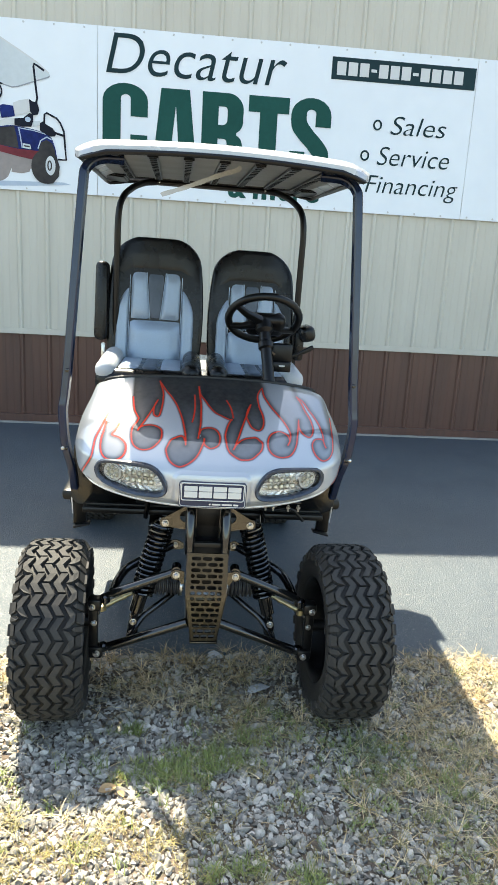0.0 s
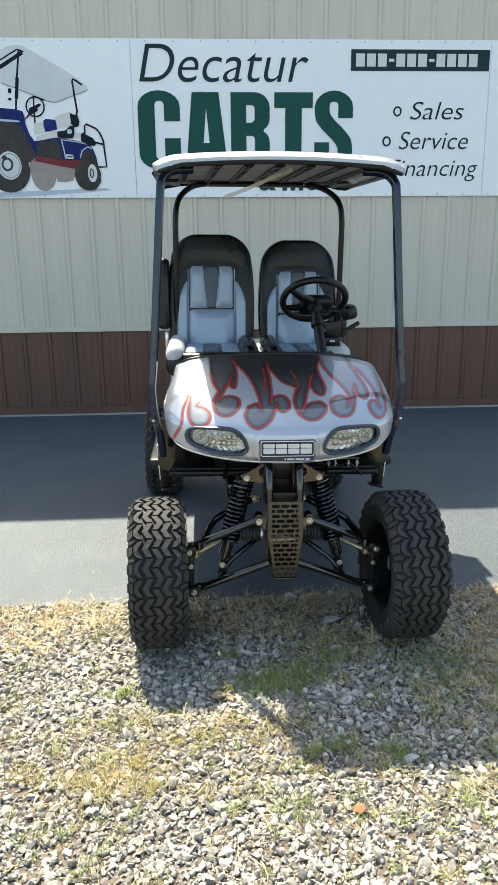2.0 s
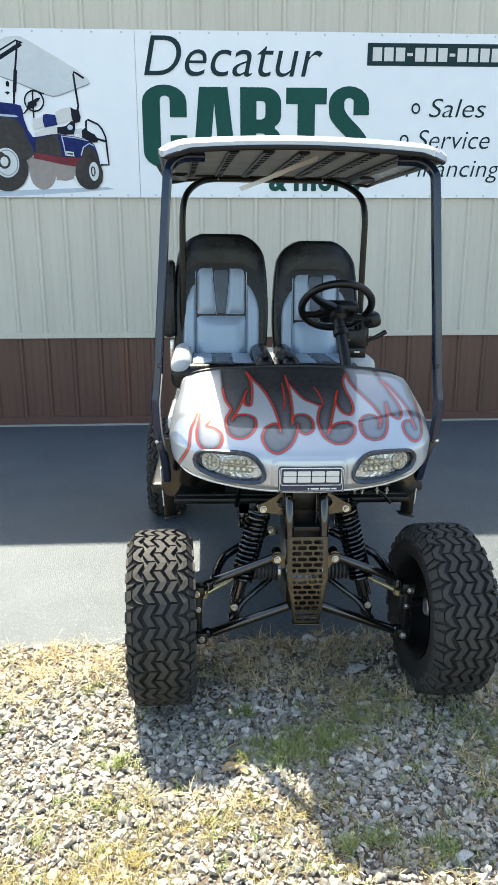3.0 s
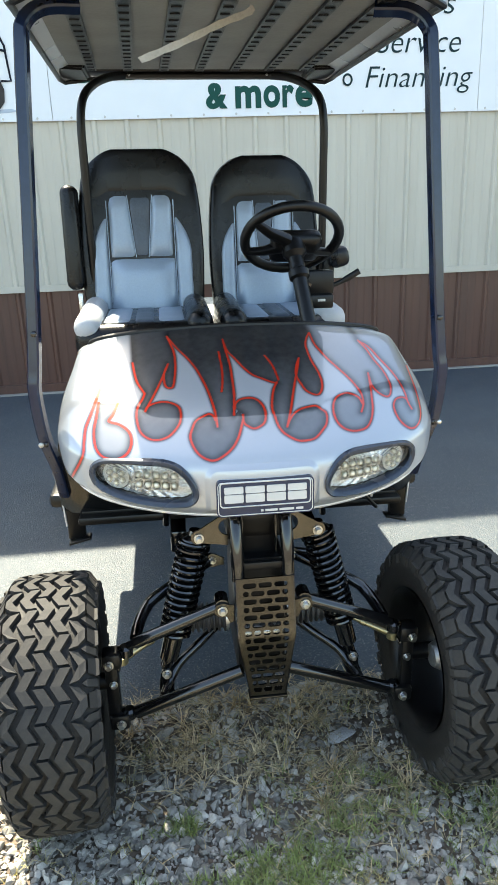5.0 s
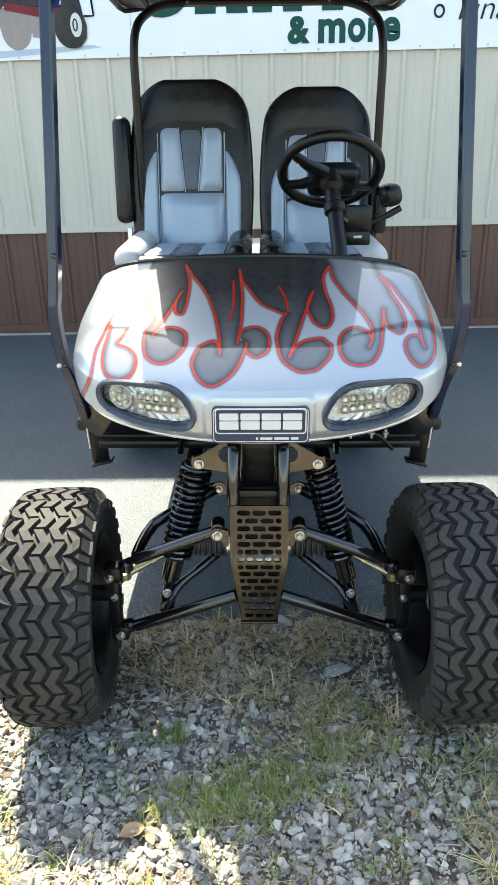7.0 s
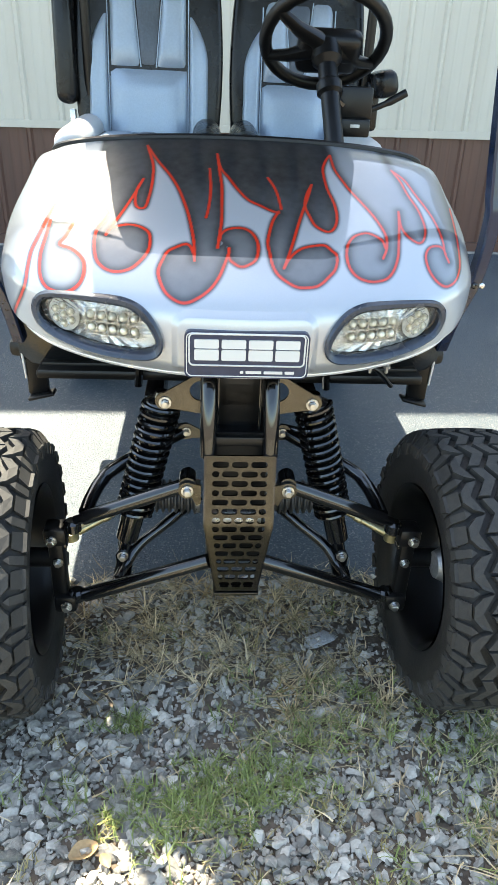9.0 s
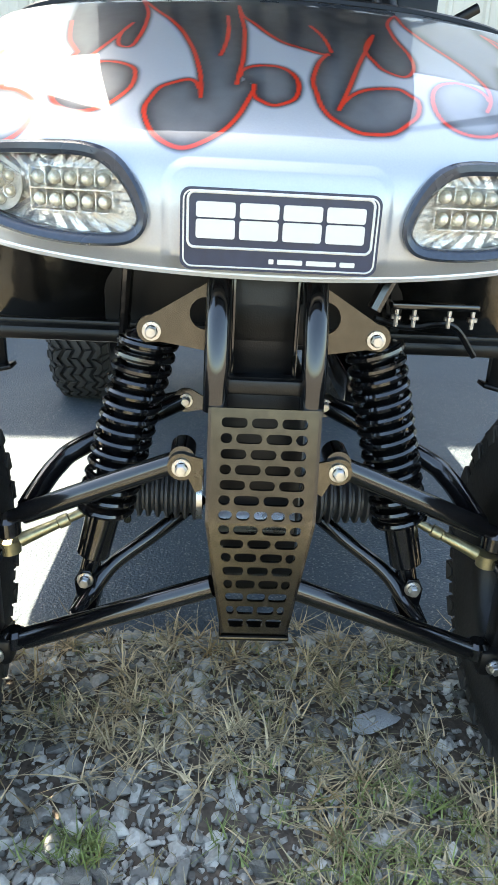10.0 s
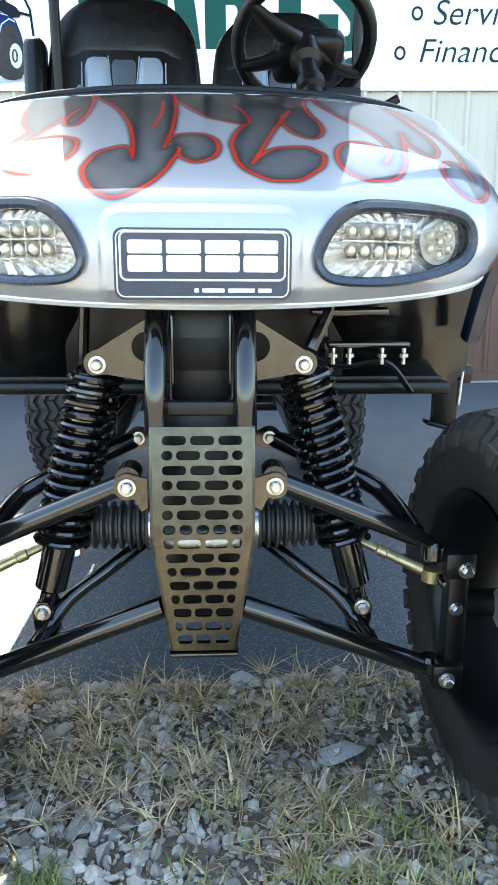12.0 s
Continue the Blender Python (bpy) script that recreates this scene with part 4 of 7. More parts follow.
# headlights
M_BEZEL = mat("blue_black_bezel", (0.036, 0.048, 0.072), 0.26, scale=12, fine=120)
M_REFLECTOR = mat("chromed_reflector", (0.95, 0.94, 0.91), 0.16, metal=0.75, scale=60, fine=240, mix=0.12, bump=0.004, bump_scale=120, coat=0.4)
M_LED = mat("led_emitter_lens", (0.90, 0.86, 0.70), 0.08, scale=260, fine=700, mix=0.5, coat=1.0, metal=0.3)
M_LEDPLATE = mat("pale_lamp_plate", (0.62, 0.62, 0.59), 0.4, scale=60, fine=300)
M_GLASS = bpy.data.materials.new("clear_lamp_cover")
M_GLASS.use_nodes = True
gn = M_GLASS.node_tree
clear, shine, both, lw = (gn.nodes.new("ShaderNode" + k) for k in ("BsdfTransparent", "BsdfGlossy", "MixShader", "Fresnel"))
shine.inputs["Roughness"].default_value = 0.03
lw.inputs["IOR"].default_value = 1.4
gn.links.new(lw.outputs[0], both.inputs[0])
gn.links.new(clear.outputs[0], both.inputs[1])
gn.links.new(shine.outputs[0], both.inputs[2])
gn.links.new(both.outputs[0], gn.nodes["Material Output"].inputs[0])
led_bm = bmesh.new()
lathe(led_bm, [(0.004, 0.0082), (-0.001, 0.0078), (-0.004, 0.006), (-0.006, 0.0026), (-0.0064, 0.0005)], "y", seg=14)
led_mesh = mesh_of("led", led_bm, M_LED, 50)
ring_bm = bmesh.new()
lathe(ring_bm, [(0.004, 0.0105), (-0.002, 0.0118), (-0.003, 0.0110), (-0.002, 0.0098), (0.004, 0.0095)], "y", seg=14, caps=False)
ring_mesh = mesh_of("led_ring", ring_bm, M_REFLECTOR, 50)
# square cup round each lamp of the main block
cup_bm = bmesh.new()
for a, b in ((0.0107, 0.0085),):
    rings_ = [[cup_bm.verts.new((x * h, d, z * h)) for x, z in ((1, 1), (-1, 1), (-1, -1), (1, -1))] for h, d in ((a, 0.006), (a, -0.002), (a - 0.0005, -0.002), (b, 0.005))]
    for p, q in zip(rings_, rings_[1:]):
        for k in range(4):
            cup_bm.faces.new((p[k], p[(k + 1) % 4], q[(k + 1) % 4], q[k]))
bmesh.ops.recalc_face_normals(cup_bm, faces=cup_bm.faces[:])
cup_mesh = mesh_of("led_cup", cup_bm, M_REFLECTOR)
for side in (-1, 1):
    outer = closed_curve(BEZEL)
    inner = closed_curve(LENS)
    n = len(outer)

    def pt(p, push, side=side):
        return Vector((side * p[0], nose_y(p[0], p[1]) + push, p[1]))
    deep = [0.008 + 0.014 * max(0.0, min(1.0, (0.897 - q[1]) / 0.075)) for q in inner]
    rings = [[pt(p, 0.004) for p in outer], [pt(p, -0.008) for p in outer],
             [pt((p[0] * 0.75 + q[0] * 0.25, p[1] * 0.75 + q[1] * 0.25), -0.011) for p, q in zip(outer, inner)],
             [pt((p[0] * 0.30 + q[0] * 0.70, p[1] * 0.30 + q[1] * 0.70), -0.007) for p, q in zip(outer, inner)],
             [pt(q, 0.0) for q in inner], [pt(q, d + 0.004) for q, d in zip(inner, deep)]]
    bm = bmesh.new()
    vr = [[bm.verts.new(p) for p in r] for r in rings]
    for a, b in zip(vr, vr[1:]):
        for i in range(n):
            bm.faces.new((a[i], a[(i + 1) % n], b[(i + 1) % n], b[i]))
    bmesh.ops.recalc_face_normals(bm, faces=bm.faces[:])
    bez = part("headlight", bm, M_BEZEL, cart, "almond headlight in a dark bezel with clear LED lens")
    bez.location, bez.scale = (0.002, 0, 0), (0.970, 1, 1)
    bm = bmesh.new()
    loops = [[(q[0] + (0.29 - q[0]) * f, q[1] + (0.859 - q[1]) * f) for q in inner] for f in (0, 0.15, 0.35, 0.6, 0.85)]
    vr = [[bm.verts.new(pt(q, 0.013 + d * 0.7 + 0.004 * (i % 2))) for i, (q, d) in enumerate(zip(lp, deep))] for lp in loops]
    for a, b in zip(vr, vr[1:]):
        for i in range(n):
            bm.faces.new((a[i], a[(i + 1) % n], b[(i + 1) % n], b[i]))
    bm.faces.new(vr[-1])
    bmesh.ops.recalc_face_normals(bm, faces=bm.faces[:])
    part("reflector", bm, M_REFLECTOR, bez, "crinkled chrome reflector", smooth=10)
    bm = bmesh.new()
    vr = [[bm.verts.new(pt(q, d * 0.75)) for q, d in zip(lp, deep)] for lp in loops]
    for a, b in zip(vr, vr[1:]):
        for i in range(n):
            bm.faces.new((a[i], a[(i + 1) % n], b[(i + 1) % n], b[i]))
    bm.faces.new(vr[-1])
    bmesh.ops.recalc_face_normals(bm, faces=bm.faces[:])
    cover = part("lens_cover", bm, M_GLASS, bez, "clear lamp cover")
    cover.visible_shadow = False
    spots = [(0.211 + 0.0215 * i, 0.872 - 0.0255 * j) for i in range(5) for j in range(2)]
    spots += [(0.354, 0.862)] + [(0.354 + 0.0178 * math.cos(radians(60 * k + 30)), 0.862 + 0.0178 * math.sin(radians(60 * k + 30))) for k in range(6)]
    # pale round plate behind the small cluster
    bm = bmesh.new()
    disc = [pt((0.354 + 0.0325 * math.cos(2 * math.pi * k / 28), 0.862 + 0.0325 * math.sin(2 * math.pi * k / 28)), 0.0200) for k in range(28)]
    bm.faces.new([bm.verts.new(p) for p in disc])
    back = bmesh.ops.extrude_face_region(bm, geom=bm.faces[:])
    bmesh.ops.translate(bm, vec=(0, 0.003, 0), verts=[g for g in back["geom"] if isinstance(g, bmesh.types.BMVert)])
    bmesh.ops.recalc_face_normals(bm, faces=bm.faces[:])
    part("led_plate", bm, M_LEDPLATE, bez, "pale round plate")
    for k, (x, z) in enumerate(spots):
        for nm, shared in (("led", led_mesh), ("led_cup", cup_mesh) if k < 10 else ("led_ring", ring_mesh)):
            o = new(nm, shared)
            o.parent = bez
            o.location = pt((x, z), 0.011 + 0.010 * max(0, (0.897 - z) / 0.075))
            o.scale = (1.0, 1, 1.18 if nm == "led_cup" else 1.0) if k < 10 else (0.74, 0.74, 0.74)

# ---- golf cart: wheels ----
TYRE_R, TYRE_W = 0.311, 0.228


def tyre_radius(s):
    """Crown of the tread: radius at s across the width (-1 to 1)."""
    a = abs(s)
    return TYRE_R - 0.006 * a * a - (0.036 * ((a - 0.70) / 0.30) ** 2 if a > 0.70 else 0)


def tyre_point(theta, s, lift):
    r = tyre_radius(s) - lift
    return Vector((s * TYRE_W / 2, -math.cos(theta) * r, math.sin(theta) * r))


def make_tyre():
    bm = bmesh.new()
    prof = [(-0.062, 0.172), (-0.085, 0.176), (-0.102, 0.190), (-0.112, 0.222), (-0.114, 0.250), (-0.108, 0.266)]
    prof += [(s * TYRE_W / 2, tyre_radius(s) - 0.013) for s in (-0.93, -0.8, -0.6, -0.3, 0, 0.3, 0.6, 0.8, 0.93)]
    prof += [(-a, r) for a, r in prof[5::-1]]
    lathe(bm, prof, "x", seg=64, caps=False)
    return bm


def make_tread():
    """Zigzag centre blocks and notched shoulder lugs."""
    verts, faces = [], []

    def block(poly, top=0.0, depth=0.017, shrink=0.90, along=1.0):
        cs = sum(p[1] for p in poly) / len(poly)
        ct = sum(p[0] for p in poly) / len(poly)
        base = len(verts)
        for lift, k, j in ((depth, 1.0, 1.0), (top, shrink, along)):
            for t, s in poly:
                verts.append(tyre_point(ct + (t - ct) * j, cs + (s - cs) * k, lift))
        n = len(poly)
        faces.append([base + n + i for i in range(n)])
        for i in range(n):
            faces.append([base + i, base + (i + 1) % n, base + n + (i + 1) % n, base + n + i])

    def rib(t0, t1, o0, o1, s0, s1, cut):
        """One leg of a zigzag rib; every second joint is cut through."""
        q = t1 - cut
        o = o0 + (o1 - o0) * (q - t0) / (t1 - t0)
        base = len(verts)
        for lift, k in ((0.017, 0.0), (0.0, 0.014)):
            for t, s in ((t0, s0 + o0 + k), (t0, s1 + o0 - k), (q, s1 + o - k), (q, s0 + o + k)):
                verts.append(tyre_point(t, s, lift))
        faces.append([base + 4, base + 5, base + 6, base + 7])
        for i in range(4):
            faces.append([base + i, base + (i + 1) % 4, base + 4 + (i + 1) % 4, base + 4 + i])

    N = 26
    p = 2 * math.pi / N
    AMP = 0.095
    for k in range(N):
        t = k * p
        for half in (0, 1):
            o0, o1 = (-AMP, AMP) if half == 0 else (AMP, -AMP)
            ta, tb = t + half * p / 2, t + (half + 1) * p / 2
            for j, (s0, s1) in enumerate(((-0.43, -0.205), (-0.112, 0.112), (0.205, 0.43))):
                rib(ta, tb, o0, o1, s0, s1, p * 0.09 if (half + j) % 2 else 0.0)
        # shoulders: lugs that follow the zigzag, split by wedge-shaped notches
        for sg in (1, -1):
            h = t + (0.5 * p if sg < 0 else 0)
            i0, i1 = (0.565 - AMP, 0.565 + AMP)
            block([(h + 0.02 * p, sg * i0), (h + 0.50 * p, sg * i1), (h + 0.98 * p, sg * i0), (h + 0.90 * p, sg * 0.66), (h + 0.66 * p, sg * 0.80), (h + 0.34 * p, sg * 0.80), (h + 0.10 * p, sg * 0.66)][::sg], shrink=0.94, along=0.99)
            block([(h + 0.27 * p, sg * 0.82), (h + 0.73 * p, sg * 0.82), (h + 0.80 * p, sg * 1.0), (h + 0.20 * p, sg * 1.0)][::sg], shrink=0.92, along=0.94)
            block([(h + 0.88 * p, sg * 0.80), (h + 1.0 * p, sg * 0.70), (h + 1.12 * p, sg * 0.80), (h + 1.14 * p, sg * 0.99), (h + 0.86 * p, sg * 0.99)][::sg], shrink=0.90, along=0.88)
        # wedge lugs that run down the sidewalls
        for sg in (1, -1):
            e = t + (0.5 * p if sg < 0 else 0)
            base = len(verts)
            for x, grow in ((0.106, 1.0), (0.1165, 0.86)):
                for a, r in ((0.20, 0.284), (0.80, 0.284), (0.62, 0.258), (0.38, 0.258)):
                    w = e + p * (0.5 + (a - 0.5) * grow)
                    verts.append(Vector((sg * x, -math.cos(w) * (r - 0.007), math.sin(w) * (r - 0.007))))
            faces.append([base + 4, base + 5, base + 6, base + 7])
            for i in range(4):
                faces.append([base + i, base + (i + 1) % 4, base + 4 + (i + 1) % 4, base + 4 + i])
    me = bpy.data.meshes.new("tread")
    me.from_pydata([tuple(v) for v in verts], [], faces)
    bm = bmesh.new()
    bm.from_mesh(me)
    bmesh.ops.recalc_face_normals(bm, faces=bm.faces[:])
    return bm


M_TREAD = mat("worn_tread_rubber", (0.030, 0.0295, 0.029), 0.68, spec=0.22, col2=(0.048, 0.045, 0.041), scale=9, fine=90, bump=0.0006, bump_scale=240)
tyre_mesh = mesh_of("tyre", make_tyre(), M_RUBBER, 50)
tread_mesh = mesh_of("tread", make_tread(), M_TREAD)
bm = bmesh.new()
lathe(bm, [(-0.104, 0.186), (-0.100, 0.180), (-0.090, 0.172), (-0.070, 0.162), (-0.030, 0.155), (0.03, 0.152), (0.07, 0.160), (0.104, 0.186),
           (0.100, 0.192), (0.06, 0.176), (-0.06, 0.176), (-0.100, 0.192)], "x", seg=48, caps=False)
bmesh.ops.recalc_face_normals(bm, faces=bm.faces[:])
rim_mesh = mesh_of("rim", bm, M_BLACKPLASTIC, 40)
bm = bmesh.new()
for k in range(6):
    a = radians(60 * k)
    box(bm, (0.045, math.cos(a) * 0.10, math.sin(a) * 0.10), (0.02, 0.12, 0.035), 0.006, Matrix.Rotation(a, 3, "X"))
lathe(bm, [(0.02, 0.055), (0.055, 0.055), (0.062, 0.04)], "x", seg=24)
spoke_mesh = mesh_of("spokes", bm, M_BLACKMETAL, 40)
bm = bmesh.new()
lathe(bm, [(-0.055, 0.012), (-0.052, 0.030), (-0.030, 0.042), (0.02, 0.045), (0.04, 0.05)], "x", seg=24)
hub_mesh = mesh_of("hub", bm, mat("dull_hub_steel", (0.42, 0.42, 0.42), 0.45, metal=0.8, scale=30, fine=120), 40)


def wheel(x, y, steer=0.0, name="wheel"):
    side = 1 if x > 0 else -1
    w = new(name, spoke_mesh)
    w.parent = cart
    w.location = (x, y, TYRE_R + 0.014 * x - 0.003)
    w.rotation_euler = (0.35, 0, radians(steer + (0 if side > 0 else 180)))
    w["label"] = "chunky off-road tyre on a black rim"
    for nm, me_ in (("tyre", tyre_mesh), ("tread", tread_mesh), ("rim", rim_mesh), ("hub", hub_mesh)):
        o = new(nm, me_)
        o.parent = w
    return w


wheel(-0.521, 0.026, 3.5)
wheel(0.506, 0.026, 2.5)
wheel(-0.605, 1.99)
wheel(0.49, 1.99)

# ---- golf cart: front frame and suspension ----
bm = bmesh.new()
box(bm, (0.0, 0.10, 0.68), (0.095, 0.02, 0.22), 0.004)
box(bm, (0.0, 0.30, 0.70), (0.16, 0.42, 0.06), 0.006)
box(bm, (0.0, 0.18, 0.46), (0.13, 0.24, 0.34), 0.012)
chassis = part("front_frame", bm, M_BLACKPLASTIC, cart, "black powder-coated front subframe")
bm = bmesh.new()
box(bm, (0.0, 0.020, 0.632), (0.12, 0.018, 0.02), 0.003)
part("cross_bar", bm, M_BLACKPLASTIC, chassis)
for s in (-1, 1):
    bm = bmesh.new()
    tube(bm, smooth_path([(s * 0.062, 0.13, 0.80), (s * 0.062, 0.075, 0.77), (s * 0.062, 0.035, 0.72), (s * 0.062, 0.014, 0.66), (s * 0.062, 0.010, 0.60)], 6), 0.0165, 16)
    part("frame_tube", bm, M_BLACKMETAL, chassis, "glossy black bent tube")
    bm = bmesh.new()
    box(bm, (s * 0.043, 0.10, 0.70), (0.006, 0.05, 0.20), 0.002)
    part("gusset", bm, M_BLACKMETAL, chassis)

# perforated skid plate
def skid_point(x, z):
    """x from -1 to 1 across the plate at height z."""
    k = 1.0 if z > 0.4731 else 1.0 - 0.36 * ((0.4731 - z) / 0.168)
    y = -0.008 - 0.024 * (0.622 - z) / 0.149 if z > 0.4731 else -0.032 - 0.004 * ((0.4731 - z) / 0.168)
    return Vector((x * 0.074 * k, y, z))


def make_skid():
    bm = bmesh.new()
    rows_, z1, z0 = 15, 0.614, 0.312
    hgt = (z1 - z0) / rows_
    edge = 0.80
    w = 2 * edge / 3
    for r in range(rows_):
        zt = z1 - r * hgt
        zb = zt - hgt
        if r == 6:
            cells = [(-edge + 0.32 * k, -edge + 0.32 * (k + 1)) for k in range(5)]
        elif r % 2 == 0:
            cells = [(-edge + w * k, -edge + w * (k + 1)) for k in range(3)]
        else:
            cells = [(-edge, -edge + w / 2), (-edge + w / 2, -edge + 1.5 * w), (-edge + 1.5 * w, -edge + 2.5 * w), (edge - w / 2, edge)]
        for a, b in ((-1.0, -edge), (edge, 1.0)):
            bm.faces.new([bm.verts.new(skid_point(x, z)) for x, z in ((a, zb), (b, zb), (b, zt), (a, zt))])
        for a, b in cells:
            cx, cz = (a + b) / 2, (zt + zb) / 2
            hx, hz = (b - a) / 2 * (0.86 if b - a > 0.4 else 0.78), hgt * 0.325
            rx = hz / 0.074
            hole = []
            for k in range(16):
                t = 2 * math.pi * k / 16 - 3 * math.pi / 4
                c, s = math.cos(t), math.sin(t)
                stretch = 0.0 if abs(c) < 1e-6 else math.copysign(max(hx - rx, 0), c)
                hole.append(bm.verts.new(skid_point(cx + stretch + rx * c, cz + hz * s)))
            rim_ = [bm.verts.new(skid_point(*q)) for q in ((a, zb), (cx, zb), (b, zb), (b, cz), (b, zt), (cx, zt), (a, zt), (a, cz))]
            for k in range(8):
                bm.faces.new((rim_[k], rim_[(k + 1) % 8], hole[(2 * k + 2) % 16], hole[2 * k + 1], hole[2 * k]))
    for za, zb in ((0.614, 0.622), (0.305, 0.312)):
        xs_ = (-1, -edge, edge, 1)
        for a, b in zip(xs_, xs_[1:]):
            bm.faces.new([bm.verts.new(skid_point(x, z)) for x, z in ((a, za), (b, za), (b, zb), (a, zb))])
    bmesh.ops.remove_doubles(bm, verts=bm.verts[:], dist=0.0003)
    back = bmesh.ops.extrude_face_region(bm, geom=bm.faces[:])
    bmesh.ops.translate(bm, vec=(0, 0.005, 0), verts=[g for g in back["geom"] if isinstance(g, bmesh.types.BMVert)])
    bmesh.ops.recalc_face_normals(bm, faces=bm.faces[:])
    return bm


skid = part("skid_plate", make_skid(), M_SKID, cart, "tapered dark bronze steel skid plate with oblong slots", smooth=30)
skid.location, skid.scale = (0.002, 0, -0.018), (0.98, 1, 1.010)
bm = bmesh.new()
box(bm, (0, -0.022, 0.300), (0.100, 0.04, 0.006), 0.002)
part("skid_foot", bm, M_SKID, skid)
for s in (-1, 1):
    bm = bmesh.new()
    vs4 = [skid_point(s, z) + Vector((0, d, 0)) for z in (0.622, 0.4731, 0.306) for d in (0.0, 0.048)]
    q = [bm.verts.new(v) for v in vs4]
    bm.faces.new((q[0], q[1], q[3], q[2]))
    bm.faces.new((q[2], q[3], q[5], q[4]))
    back = bmesh.ops.extrude_face_region(bm, geom=bm.faces[:])
    bmesh.ops.translate(bm, vec=(-s * 0.004, 0, 0), verts=[g for g in back["geom"] if isinstance(g, bmesh.types.BMVert)])
    bmesh.ops.recalc_face_normals(bm, faces=bm.faces[:])
    part("skid_flange", bm, M_BLACKMETAL, skid)
# silver parts seen through the slots
bm = bmesh.new()
lathe(bm, [(-0.055, 0.020), (0.055, 0.020)], "x", (0, 0.05, 0.425), 18)
part("steering_rack", bm, M_ZINC, chassis, "bare metal steering rack")


def bolt_mesh(r, h, name):
    b = bmesh.new()
    lathe(b, [(0.0, r * 1.55), (-h * 0.18, r * 1.55), (-h * 0.2, r * 1.05), (-h * 0.25, r)], "y", seg=20, caps=False)
    lathe(b, [(-h * 0.2, r), (-h * 0.9, r), (-h, r * 0.82)], "y", seg=6)
    return mesh_of(name, b, M_ZINC, 30)


BOLT_BIG, BOLT_SMALL = bolt_mesh(0.0082, 0.014, "bolt"), bolt_mesh(0.0072, 0.012, "small_bolt")


def bolt(parent, at, shared=None, tilt=0.0):
    o = new("bolt", shared or BOLT_BIG)
    o.parent = parent
    o.location = at
    o.rotation_euler = (tilt, random.random(), 0)
    return o


def coil(bm, a, b, r, wire, turns, n=20):
    a, b = Vector(a), Vector(b)
    d = (b - a).normalized()
    e1 = d.cross(Vector((0, 1, 0))).normalized()
    e2 = d.cross(e1)
    pts = []
    for k in range(turns * n + 1):
        t = k / (turns * n)
        w = 2 * math.pi * k / n
        pts.append(a.lerp(b, t) + (e1 * math.cos(w) + e2 * math.sin(w)) * r)
    tube(bm, pts, wire, 8)


def rod(bm, a, b, prof, seg=20):
    """Turned rod from a to b; prof holds (share of the length, radius)."""
    a, b = Vector(a), Vector(b)
    pts = [a.lerp(b, t) for t, _ in prof]
    d = (b - a).normalized()
    e1 = d.cross(Vector((0, 1, 0.01))).normalized()
    e2 = d.cross(e1)
    rings = [[bm.verts.new(p + (e1 * math.cos(2 * math.pi * k / seg) + e2 * math.sin(2 * math.pi * k / seg)) * r) for k in range(seg)] for p, (_, r) in zip(pts, prof)]
    for x, y in zip(rings, rings[1:]):
        for k in range(seg):
            bm.faces.new((x[k], x[(k + 1) % seg], y[(k + 1) % seg], y[k]))
    bm.faces.new(rings[0][::-1])
    bm.faces.new(rings[-1])
    bmesh.ops.recalc_face_normals(bm, faces=bm.faces[:])


